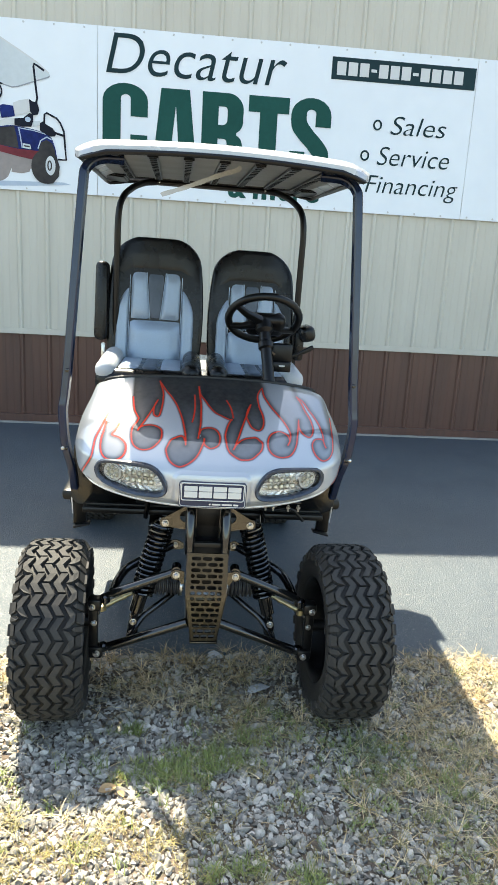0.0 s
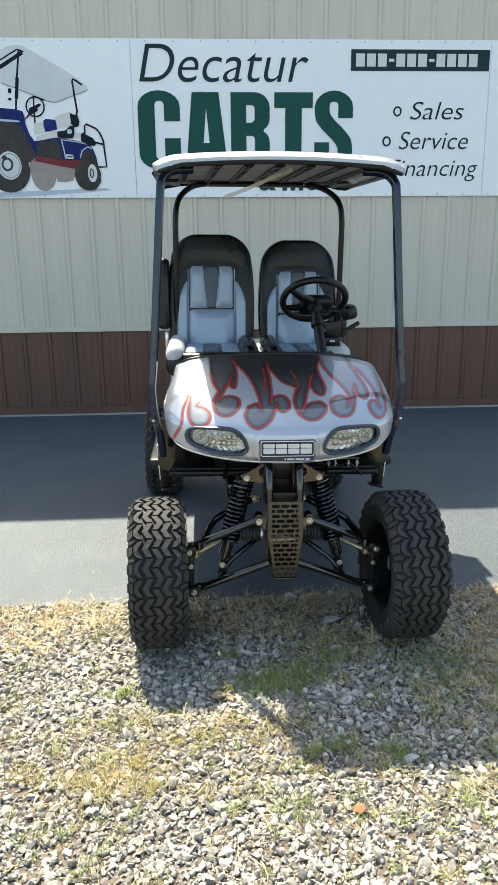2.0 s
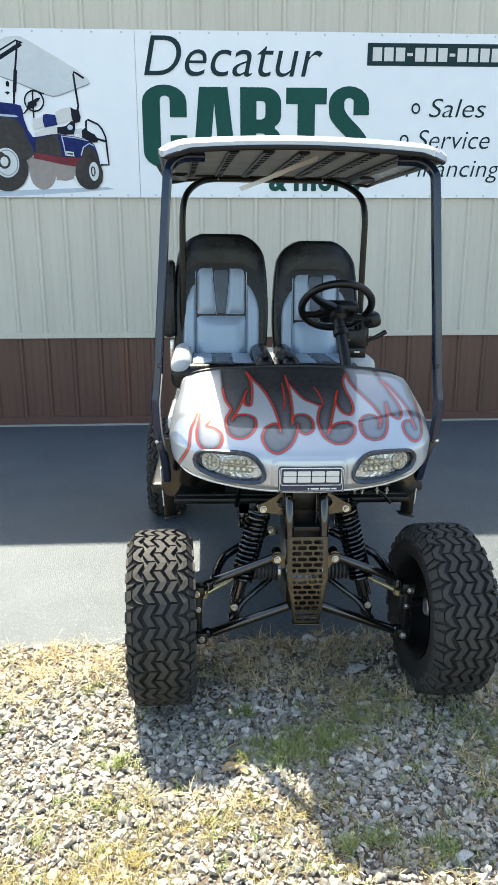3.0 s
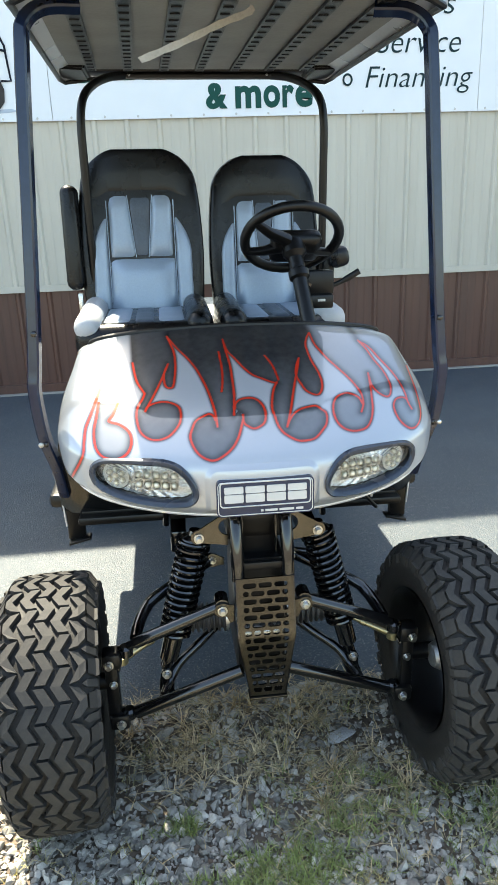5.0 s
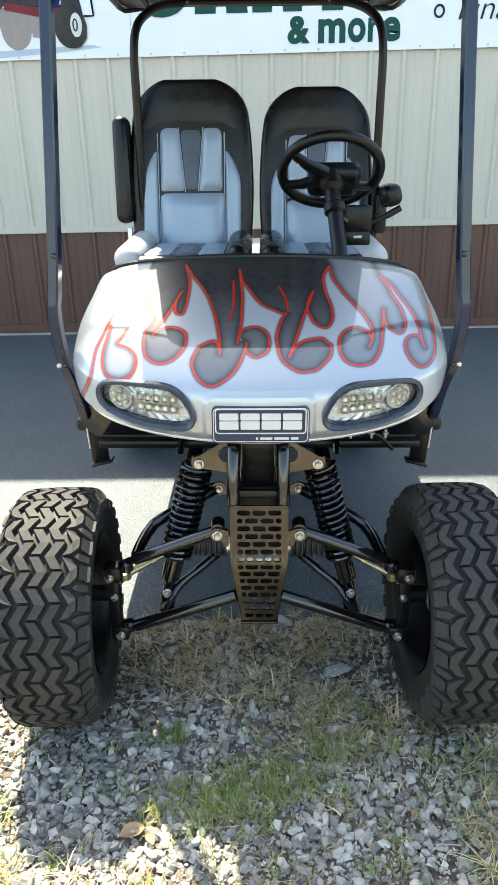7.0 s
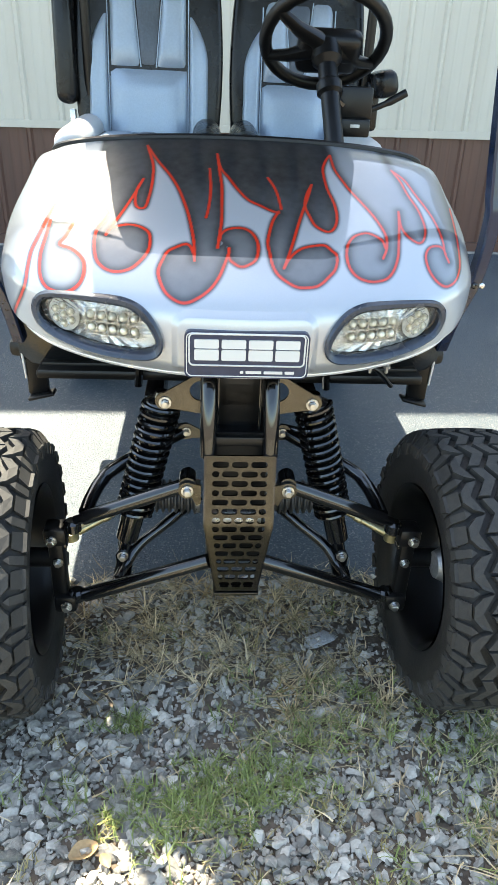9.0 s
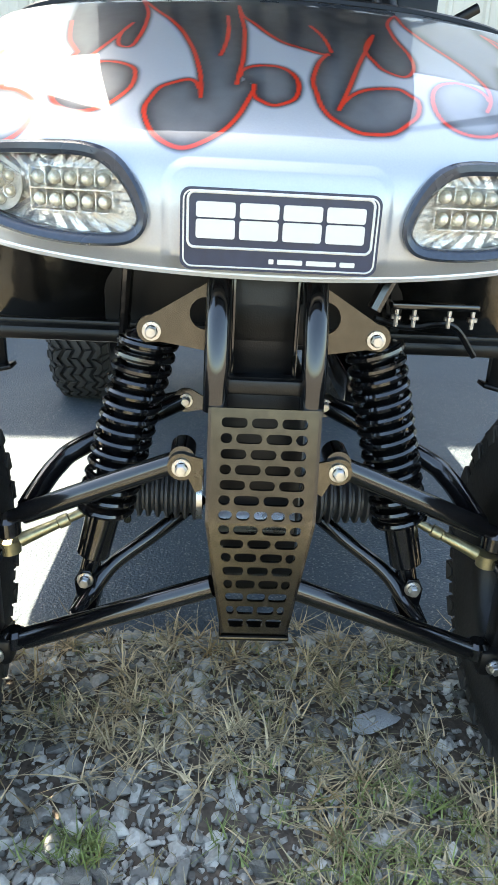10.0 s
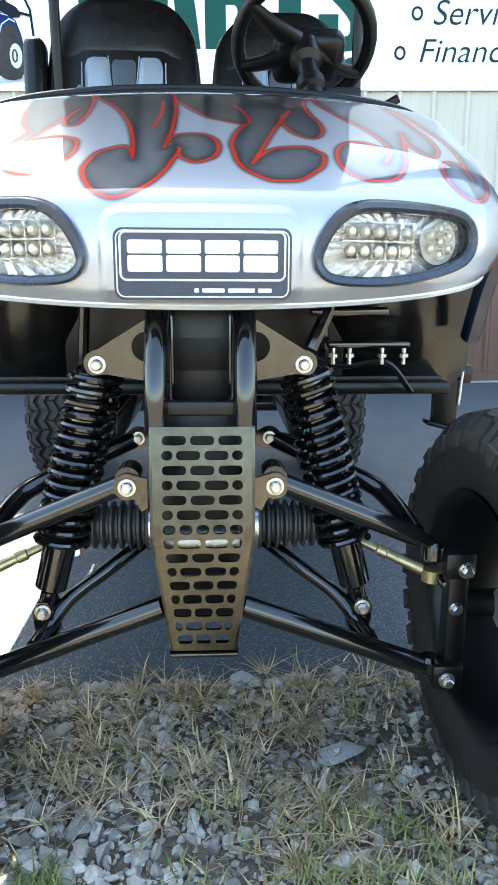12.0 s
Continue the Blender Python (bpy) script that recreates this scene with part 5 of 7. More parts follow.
for s in (-1, 1):
    # tower plate that carries the top of the shock
    bm = bmesh.new()
    outline = [(0.079, 0.752)] + [(0.079 + 0.022 * math.sin(radians(a)), 0.712 + 0.022 * math.cos(radians(a))) for a in range(0, 181, 20)] + [(0.079, 0.662), (0.140, 0.672)]
    outline += [(0.152 + 0.019 * math.cos(radians(a)), 0.688 + 0.019 * math.sin(radians(a))) for a in range(-70, 100, 20)]
    prism(bm, [(s * x, z) for x, z in outline], 0.078, 0.084)
    tower = part("shock_tower", bm, M_BRONZE, chassis, "brown steel plate with a half-round cutout", smooth=20)
    bolt(tower, (s * 0.151, 0.077, 0.686))
    # coil-over shock
    top, low = Vector((s * 0.153, 0.118, 0.690)), Vector((s * 0.253, 0.105, 0.297))
    bm = bmesh.new()
    rod(bm, top, low, [(0.0, 0.020), (0.03, 0.022), (0.05, 0.034), (0.065, 0.036), (0.07, 0.026), (0.55, 0.026), (0.68, 0.026), (0.70, 0.037), (0.73, 0.037), (0.74, 0.026), (0.92, 0.025), (0.94, 0.014), (1.0, 0.014)])
    shock = part("shock_absorber", bm, M_BLACKMETAL, cart, "black coil-over shock absorber")
    bm = bmesh.new()
    coil(bm, top.lerp(low, 0.06), top.lerp(low, 0.75), 0.0375, 0.0060, 15)
    part("spring", bm, M_BLACKMETAL, shock, "glossy black coil spring")
    bolt(shock, (s * 0.253, 0.078, 0.297))
    # upper arm
    bm = bmesh.new()
    rod(bm, (s * 0.112, 0.022, 0.522), (s * 0.345, 0.040, 0.420), [(0, 0.0155), (0.92, 0.0155), (0.93, 0.011), (1.0, 0.011)])
    arm = part("upper_arm", bm, M_BLACKMETAL, cart, "glossy black tubular control arm")
    bm = bmesh.new()
    tube(bm, smooth_path([(s * 0.325, 0.055, 0.430), (s * 0.318, 0.095, 0.441), (s * 0.300, 0.135, 0.462), (s * 0.265, 0.165, 0.484), (s * 0.11, 0.235, 0.545)], 6), 0.0155, 14)
    part("arm_leg", bm, M_BLACKMETAL, arm)
    bm = bmesh.new()
    prism(bm, [(s * (0.104 + 0.019 * math.cos(radians(a))), 0.523 + 0.019 * math.sin(radians(a))) for a in range(-120, 121, 20)] + [(s * 0.076, 0.535), (s * 0.076, 0.492), (s * 0.085, 0.487)], 0.000, 0.005)
    tab = part("arm_tab", bm, M_BRONZE, chassis, smooth=20)
    bolt(tab, (s * 0.104, -0.001, 0.523))
    bm = bmesh.new()
    lathe(bm, [(0.006, 0.0175), (0.05, 0.0175)], "y", (s * 0.104, 0, 0.533), 20)
    part("bushing", bm, M_BLACKMETAL, arm)
    bm = bmesh.new()
    prism(bm, [(s * (0.112 + 0.020 * math.cos(radians(a))), 0.545 + 0.020 * math.sin(radians(a))) for a in range(-120, 121, 20)] + [(s * 0.08, 0.55), (s * 0.08, 0.53)], 0.222, 0.227)
    tab2 = part("arm_tab", bm, M_BLACKMETAL, chassis, smooth=20)
    bolt(tab2, (s * 0.112, 0.221, 0.545), BOLT_SMALL)
    bm = bmesh.new()
    tube(bm, [(s * 0.11, 0.25, 0.545), (s * 0.21, 0.27, 0.515)], 0.010, 10)
    part("rear_link", bm, M_BLACKMETAL, chassis)
    # lower arm
    bm = bmesh.new()
    rod(bm, (s * 0.058, 0.012, 0.335), (s * 0.352, 0.038, 0.212), [(0, 0.0165), (0.95, 0.0165), (0.96, 0.012), (1.0, 0.012)])
    larm = part("lower_arm", bm, M_BLACKMETAL, cart, "glossy black tubular control arm")
    bm = bmesh.new()
    tube(bm, smooth_path([(s * 0.262, 0.050, 0.255), (s * 0.245, 0.085, 0.272), (s * 0.215, 0.115, 0.305), (s * 0.15, 0.15, 0.345), (s * 0.08, 0.19, 0.39)], 6), 0.012, 12)
    part("arm_leg", bm, M_BLACKMETAL, larm)
    for d in (-0.024, 0.024):
        bm = bmesh.new()
        prism(bm, [(s * 0.240, 0.250), (s * 0.266, 0.250), (s * 0.270, 0.297), (s * 0.262, 0.312), (s * 0.246, 0.312), (s * 0.238, 0.297)], 0.105 + d - 0.002, 0.105 + d + 0.002)
        part("shock_tab", bm, M_BLACKMETAL, larm)
    bm = bmesh.new()
    box(bm, (s * 0.255, 0.085, 0.252), (0.04, 0.08, 0.012), 0.003)
    part("shock_seat", bm, M_BLACKMETAL, larm)
    # upright and ball joints
    bm = bmesh.new()
    box(bm, (s * 0.392, 0.050, 0.29), (0.034, 0.036, 0.21), 0.008)
    box(bm, (s * 0.388, 0.042, 0.388), (0.050, 0.052, 0.045), 0.010)
    box(bm, (s * 0.380, 0.042, 0.202), (0.052, 0.050, 0.045), 0.010)
    lathe(bm, [(0, 0.022), (0.08, 0.022)], "x", (s * 0.392 - (0.08 if s < 0 else 0), 0.055, 0.312), 20)
    up = part("upright", bm, M_BLACKPLASTIC, cart, "black steering upright")
    bolt(up, (s * 0.394, 0.014, 0.385))
    bolt(up, (s * 0.376, 0.014, 0.203))
    bolt(up, (s * 0.388, 0.030, 0.315), BOLT_SMALL)
    for z, x in ((0.405, 0.352), (0.214, 0.356)):
        bm = bmesh.new()
        lathe(bm, [(-0.016, 0.012), (-0.010, 0.019), (0.010, 0.019), (0.016, 0.012)], "z", (s * x, 0.042, z), 18)
        part("ball_joint", bm, M_BLACKMETAL, up)
    bm = bmesh.new()
    box(bm, (s * 0.385, 0.09, 0.345), (0.03, 0.09, 0.014), 0.004)
    part("steering_arm", bm, M_BLACKMETAL, up)
    # rack boot and tie rod
    bm = bmesh.new()
    prof = []
    for k in range(37):
        t = k / 36
        prof.append((s * (0.085 + 0.130 * t), (0.042 - 0.005 * t) if k % 4 in (1, 2) else (0.032 - 0.005 * t)))
    lathe(bm, prof, "x", (0, 0.150, 0.415), 20)
    bmesh.ops.recalc_face_normals(bm, faces=bm.faces[:])
    boot = part("rack_boot", bm, M_BOOT, chassis, "ribbed black rubber boot", smooth=60)
    bm = bmesh.new()
    lathe(bm, [(s * 0.079, 0.036), (s * 0.079, 0.040), (s * 0.090, 0.040), (s * 0.090, 0.036)], "x", (0, 0.150, 0.415), 24, caps=False)
    part("boot_clamp", bm, M_ZINC, boot, "steel hose clamp")
    bm = bmesh.new()
    rod(bm, (s * 0.205, 0.150, 0.408), (s * 0.378, 0.090, 0.342), [(0, 0.007), (0.45, 0.007), (0.46, 0.010), (0.54, 0.010), (0.55, 0.008), (0.78, 0.010), (0.84, 0.011), (0.86, 0.011)], 12)
    lathe(bm, [(-0.012, 0.010), (-0.010, 0.017), (0.010, 0.017), (0.013, 0.010)], "z", (s * 0.368, 0.092, 0.345), 18)
    part("tie_rod", bm, M_BRASS, chassis, "yellow zinc tie rod")

# floor, underside and bumper hooks
bm = bmesh.new()
box(bm, (0, 0.80, 0.602), (0.98, 0.78, 0.026), 0.008)
box(bm, (0, 0.80, 0.617), (0.96, 0.72, 0.012), 0.003)
floor_pan = part("floor_pan", bm, M_BLACKPLASTIC, cart, "black floor with raised mat")
for s in (-1, 1):
    bm = bmesh.new()
    grid_surface(bm, lambda u, v: Vector((s * (0.25 + (0.300 - 0.025 * v) * u), 0.44 + 0.07 * (1 - v) ** 2 - 0.045 * math.sin(math.pi * u), 0.60 + (0.30 - 0.04 * u) * v)), 18, 14)
    back = bmesh.ops.extrude_face_region(bm, geom=bm.faces[:])
    bmesh.ops.translate(bm, vec=(0, 0.012, 0), verts=[g for g in back["geom"] if isinstance(g, bmesh.types.BMVert)])
    bmesh.ops.recalc_face_normals(bm, faces=bm.faces[:])
    part("splash_panel", bm, M_SPLASH, floor_pan, "black splash panel")
    bm = bmesh.new()
    box(bm, (s * 0.510, 0.508, 0.615), (0.054, 0.020, 0.215), 0.006)
    box(bm, (s * 0.500, 0.494, 0.510), (0.070, 0.040, 0.009), 0.003, Matrix.Rotation(radians(s * 14), 3, "Y"))
    bracket = part("bumper_bracket", bm, M_BLACKPLASTIC, floor_pan, "folded black bracket")
    # body white on this thin plate stands in for sun on its edge
    bm = bmesh.new()
    box(bm, (s * 0.543, 0.520, 0.636), (0.006, 0.050, 0.165), 0.002, Matrix.Rotation(radians(s * 4), 3, "Y"))
    part("side_plate", bm, M_SILVER, bracket, "thin side plate, coloured pale as a sunlit edge")
    bm = bmesh.new()
    tube(bm, [(s * 0.215, 0.36, 0.80), (s * 0.235, 0.38, 0.59)], 0.010, 8)
    part("brace", bm, M_BLACKMETAL, floor_pan)
bm = bmesh.new()
box(bm, (0.30, 0.33, 0.695), (0.15, 0.03, 0.012), 0.003)
box(bm, (0.26, 0.32, 0.755), (0.14, 0.04, 0.016), 0.003)
tube(bm, [(0.19, 0.30, 0.69), (0.225, 0.31, 0.765)], 0.013, 8)
wiring = part("bolt_rail", bm, M_BLACKMETAL, floor_pan, "dusty black rail under the nose")
for x in (0.235, 0.265, 0.325, 0.365):
    bm = bmesh.new()
    lathe(bm, [(0.0, 0.004), (0.012, 0.004), (0.013, 0.009), (0.019, 0.009), (0.020, 0.004), (0.032, 0.004)], "z", (x, 0.32, 0.660), 10)
    part("bolt", bm, M_ZINC, wiring)
bm = bmesh.new()
tube(bm, smooth_path([(0.20, 0.33, 0.67), (0.26, 0.34, 0.655), (0.34, 0.35, 0.66), (0.40, 0.38, 0.60)], 6), 0.006, 8)
part("cable", bm, M_BLACKPLASTIC, wiring)

bm = bmesh.new()
box(bm, (0, 0.47, 0.755), (0.56, 0.02, 0.31), 0.006)
part("firewall", bm, M_BLACKPLASTIC, floor_pan, "black firewall behind the nose")

# rear body, axle and seat base
bm = bmesh.new()
box(bm, (0, 1.42, 0.82), (1.02, 0.62, 0.36), 0.05)
body = part("rear_body", bm, M_SILVER, cart, "white rear body below the seats")
bm = bmesh.new()
box(bm, (0, 2.02, 0.86), (1.00, 0.62, 0.34), 0.07)
part("rear_cowl", bm, M_SILVER, body)
for s in (-1, 1):
    bm = bmesh.new()
    box(bm, (s * 0.545, 0.96, 0.610), (0.10, 0.80, 0.05), 0.018)
    part("sill", bm, M_BLACKPLASTIC, body)
    bm = bmesh.new()
    box(bm, (s * 0.505, 1.80, 0.715), (0.13, 0.85, 0.10), 0.03, seg=3)
    part("rear_fender", bm, M_SILVER, body, "white rounded rear fender")
bm = bmesh.new()
lathe(bm, [(-0.46, 0.035), (-0.10, 0.035), (-0.09, 0.10), (0.09, 0.10), (0.10, 0.035), (0.46, 0.035)], "x", (0, 1.99, 0.312), 20)
part("rear_axle", bm, M_BLACKMETAL, cart)
for s in (-1, 1):
    bm = bmesh.new()
    box(bm, (s * 0.20, 1.33, 0.52), (0.05, 1.86, 0.07), 0.008)
    part("frame_rail", bm, M_BLACKMETAL, cart)

# ---- golf cart: roof and posts ----
ROOF_Y0, ROOF_Y1 = 0.255, 1.86


def roof_point(a, b):
    """Top skin; a across (-1 to 1), b from front to back."""
    w = 0.517 + 0.075 * b
    y = ROOF_Y0 + (ROOF_Y1 - ROOF_Y0) * b
    x = a * w
    edge = max(abs(a), abs(2 * b - 1))
    e = max(0.0, (abs(a) - 0.80) / 0.20)
    f = max(0.0, (abs(2 * b - 1) - 0.86) / 0.14)
    z = 1.986 + 0.090 * b - 0.022 * a * a - 0.028 * min(1.4, e * e + f * f)
    corner = max(0.0, abs(a) - 0.86) / 0.14 * max(0.0, abs(2 * b - 1) - 0.90) / 0.10
    x *= 1 - 0.035 * corner
    y += (0.03 if b < 0.5 else -0.03) * corner
    y += 0.018 * a * a * (1 - b)
    return Vector((x, y, z))


bm = bmesh.new()
grid_surface(bm, lambda u, v: roof_point(2 * u - 1, v), 44, 36)
low = bmesh.ops.extrude_face_region(bm, geom=bm.faces[:])
bmesh.ops.translate(bm, vec=(0, 0, -0.020), verts=[g for g in low["geom"] if isinstance(g, bmesh.types.BMVert)])
bmesh.ops.recalc_face_normals(bm, faces=bm.faces[:])
canopy = part("roof", bm, M_ROOFTOP, cart, "silver-grey plastic cart roof with a rolled edge", smooth=50)
bm = bmesh.new()
edge = [roof_point(a, 0) for a in np.linspace(-1, 1, 21)] + [roof_point(1, b) for b in np.linspace(0.05, 1, 20)] + [roof_point(a, 1) for a in np.linspace(0.9, -1, 20)] + [roof_point(-1, b) for b in np.linspace(0.95, 0.05, 19)]
tube(bm, [p + Vector((-0.010 * (1 if p.x > 0 else -1), 0, -0.021)) for p in edge], 0.009, 8, closed=True)
part("rim_bead", bm, M_BLACKPLASTIC, canopy, "dark roof edge")


def liner_point(a, b, drop=0.0):
    return Vector((a * (0.462 + 0.07 * b), 0.31 + 1.42 * b, 1.938 + 0.088 * b - drop))


bm = bmesh.new()
grid_surface(bm, lambda u, v: liner_point(2 * u - 1, v), 16, 10)
back = bmesh.ops.extrude_face_region(bm, geom=bm.faces[:])
bmesh.ops.translate(bm, vec=(0, 0, 0.012), verts=[g for g in back["geom"] if isinstance(g, bmesh.types.BMVert)])
bmesh.ops.recalc_face_normals(bm, faces=bm.faces[:])
liner = part("liner", bm, M_ROOFIN, canopy, "grey ribbed underside of the roof")
for k in range(7):
    a = -0.82 + 1.64 * k / 6
    bm = bmesh.new()
    w = 0.038
    q = [bm.verts.new(liner_point(a, b, d) + Vector((sx * w / 2, 0, 0))) for b in (0.03, 0.97) for sx in (-1, 1) for d in (0.001, 0.010)]
    for f in ((0, 1, 3, 2), (4, 6, 7, 5), (0, 4, 5, 1), (2, 3, 7, 6), (1, 5, 7, 3), (0, 2, 6, 4)):
        bm.faces.new([q[i] for i in f])
    for j in range(16):
        c = liner_point(a, 0.05 + 0.06 * j, 0.011)
        box(bm, c, (w * 0.7, 0.014, 0.005), 0.0015, seg=1)
    bmesh.ops.recalc_face_normals(bm, faces=bm.faces[:])
    part("roof_rib", bm, M_BLACKPLASTIC, liner)
bm = bmesh.new()
box(bm, (0, 1.79, 2.044), (1.0, 0.09, 0.050), 0.012)
part("rear_channel", bm, M_BLACKPLASTIC, canopy, "dark channel along the roof's back edge")
for s in (-1, 1):
    bm = bmesh.new()
    prism(bm, [(s * 0.44, 2.062), (s * 0.616, 2.062), (s * 0.610, 2.034), (s * 0.570, 2.006), (s * 0.46, 2.001)], 1.60, 1.83)
    bmesh.ops.bevel(bm, geom=bm.edges[:], offset=0.008, segments=2, affect="EDGES")
    blk = part("corner_block", bm, M_BLACKPLASTIC, canopy, "dark moulded roof corner")
    bm = bmesh.new()
    lathe(bm, [(-0.004, 0.016), (0.002, 0.018)], "y", (s * 0.560, 1.597, 2.030), 14)
    part("plug", bm, M_CHROME, blk)
for s in (-1, 1):
    bm = bmesh.new()
    path = smooth_path([(s * 0.515, 0.40, 0.70), (s * 0.522, 0.36, 0.80), (s * 0.540, 0.325, 0.90), (s * 0.548, 0.315, 1.02), (s * 0.543, 0.320, 1.08), (s * 0.533, 0.332, 1.21),
                        (s * 0.511, 0.360, 1.57), (s * 0.495, 0.378, 1.82), (s * 0.485, 0.388, 1.883), (s * 0.440, 0.41, 1.920), (s * 0.36, 0.43, 1.928)], 6)
    tube(bm, path, 0.0188, angles=(36, 54, 126, 144, 216, 234, 306, 324))
    post = part("front_post", bm, M_NAVY, cart, "glossy dark blue-black front roof post", smooth=25)
    for z, x, y in ((1.175, 0.533, 0.308), (0.88, 0.536, 0.312)):
        bm = bmesh.new()
        lathe(bm, [(0, 0.008), (-0.004, 0.007), (-0.006, 0.004)], "y", (s * x, y, z), 10)
        part("rivet", bm, M_BLACKMETAL, post)
    bm = bmesh.new()
    lathe(bm, [(0.0, 0.007), (-0.005, 0.007), (-0.007, 0.004)], "y", (s * 0.545, 0.296, 0.885), 10)
    part("post_bolt", bm, M_ZINC, post, "zinc bolt")
    bm = bmesh.new()
    path = smooth_path([(s * 0.485, 1.56, 0.85), (s * 0.483, 1.52, 1.20), (s * 0.480, 1.49, 1.60), (s * 0.477, 1.48, 1.80), (s * 0.462, 1.51, 1.890), (s * 0.425, 1.60, 1.950), (s * 0.37, 1.70, 1.992), (s * 0.31, 1.77, 2.010)], 6)
    tube(bm, path, 0.0165, 12)
    part("rear_post", bm, M_BLACKPLASTIC, cart, "black rear roof post")
bm = bmesh.new()
tube(bm, [(-0.31, 1.77, 2.010), (0.31, 1.77, 2.010)], 0.0155, 12)
part("rear_cross_tube", bm, M_BLACKPLASTIC, cart)
for x in (-0.29, 0.29):
    bm = bmesh.new()
    lathe(bm, [(-0.018, 0.006), (-0.021, 0.003)], "y", (x, 1.77, 2.010), 8)
    part("rivet", bm, M_ZINC, canopy)
# strip of clear film hanging from the liner
M_FILM = mat("milky_plastic_film", (0.46, 0.45, 0.42), 0.25, scale=30, fine=120, mix=0.2)
M_FILM.node_tree.nodes["Principled BSDF"].inputs["Alpha"].default_value = 0.8
bm = bmesh.new()
line = smooth_path([(0.065, 0.492, 1.947), (0.052, 0.488, 1.932), (-0.02, 0.485, 1.905), (-0.12, 0.480, 1.862), (-0.225, 0.478, 1.822)], 6)
for k, p in enumerate(line[:-1]):
    q = line[k + 1]
    w0, w1 = (0.0075 + 0.002 * math.sin(j * 0.9) ** 2 for j in (k, k + 1))
    v = [bm.verts.new(p + Vector((w0 * 0.6, 0, -w0 * 0.8))), bm.verts.new(p + Vector((-w0 * 0.6, 0, w0 * 0.8))), bm.verts.new(q + Vector((-w1 * 0.6, 0, w1 * 0.8))), bm.verts.new(q + Vector((w1 * 0.6, 0, -w1 * 0.8)))]
    bm.faces.new(v)
bmesh.ops.remove_doubles(bm, verts=bm.verts[:], dist=0.0002)
part("plastic_film", bm, M_FILM, canopy, "torn strip of clear protective film")

# ---- golf cart: seats ----


def pillow(bm, f, nu, nv, puff, edge=0.20):
    """A padded panel over a sheet f(u, v) with normal toward the front."""
    rows_ = []
    for j in range(nv + 1):
        row = []
        for i in range(nu + 1):
            u, v = i / nu, j / nv
            h = (min(u, 1 - u, edge) / edge) * (min(v, 1 - v, edge) / edge)
            p = f(u, v)
            row.append(bm.verts.new(p + Vector((0, -puff * math.sqrt(max(0.0, h)) - 0.001, 0))))
        rows_.append(row)
    for j in range(nv):
        for i in range(nu):
            bm.faces.new((rows_[j][i], rows_[j][i + 1], rows_[j + 1][i + 1], rows_[j + 1][i]))


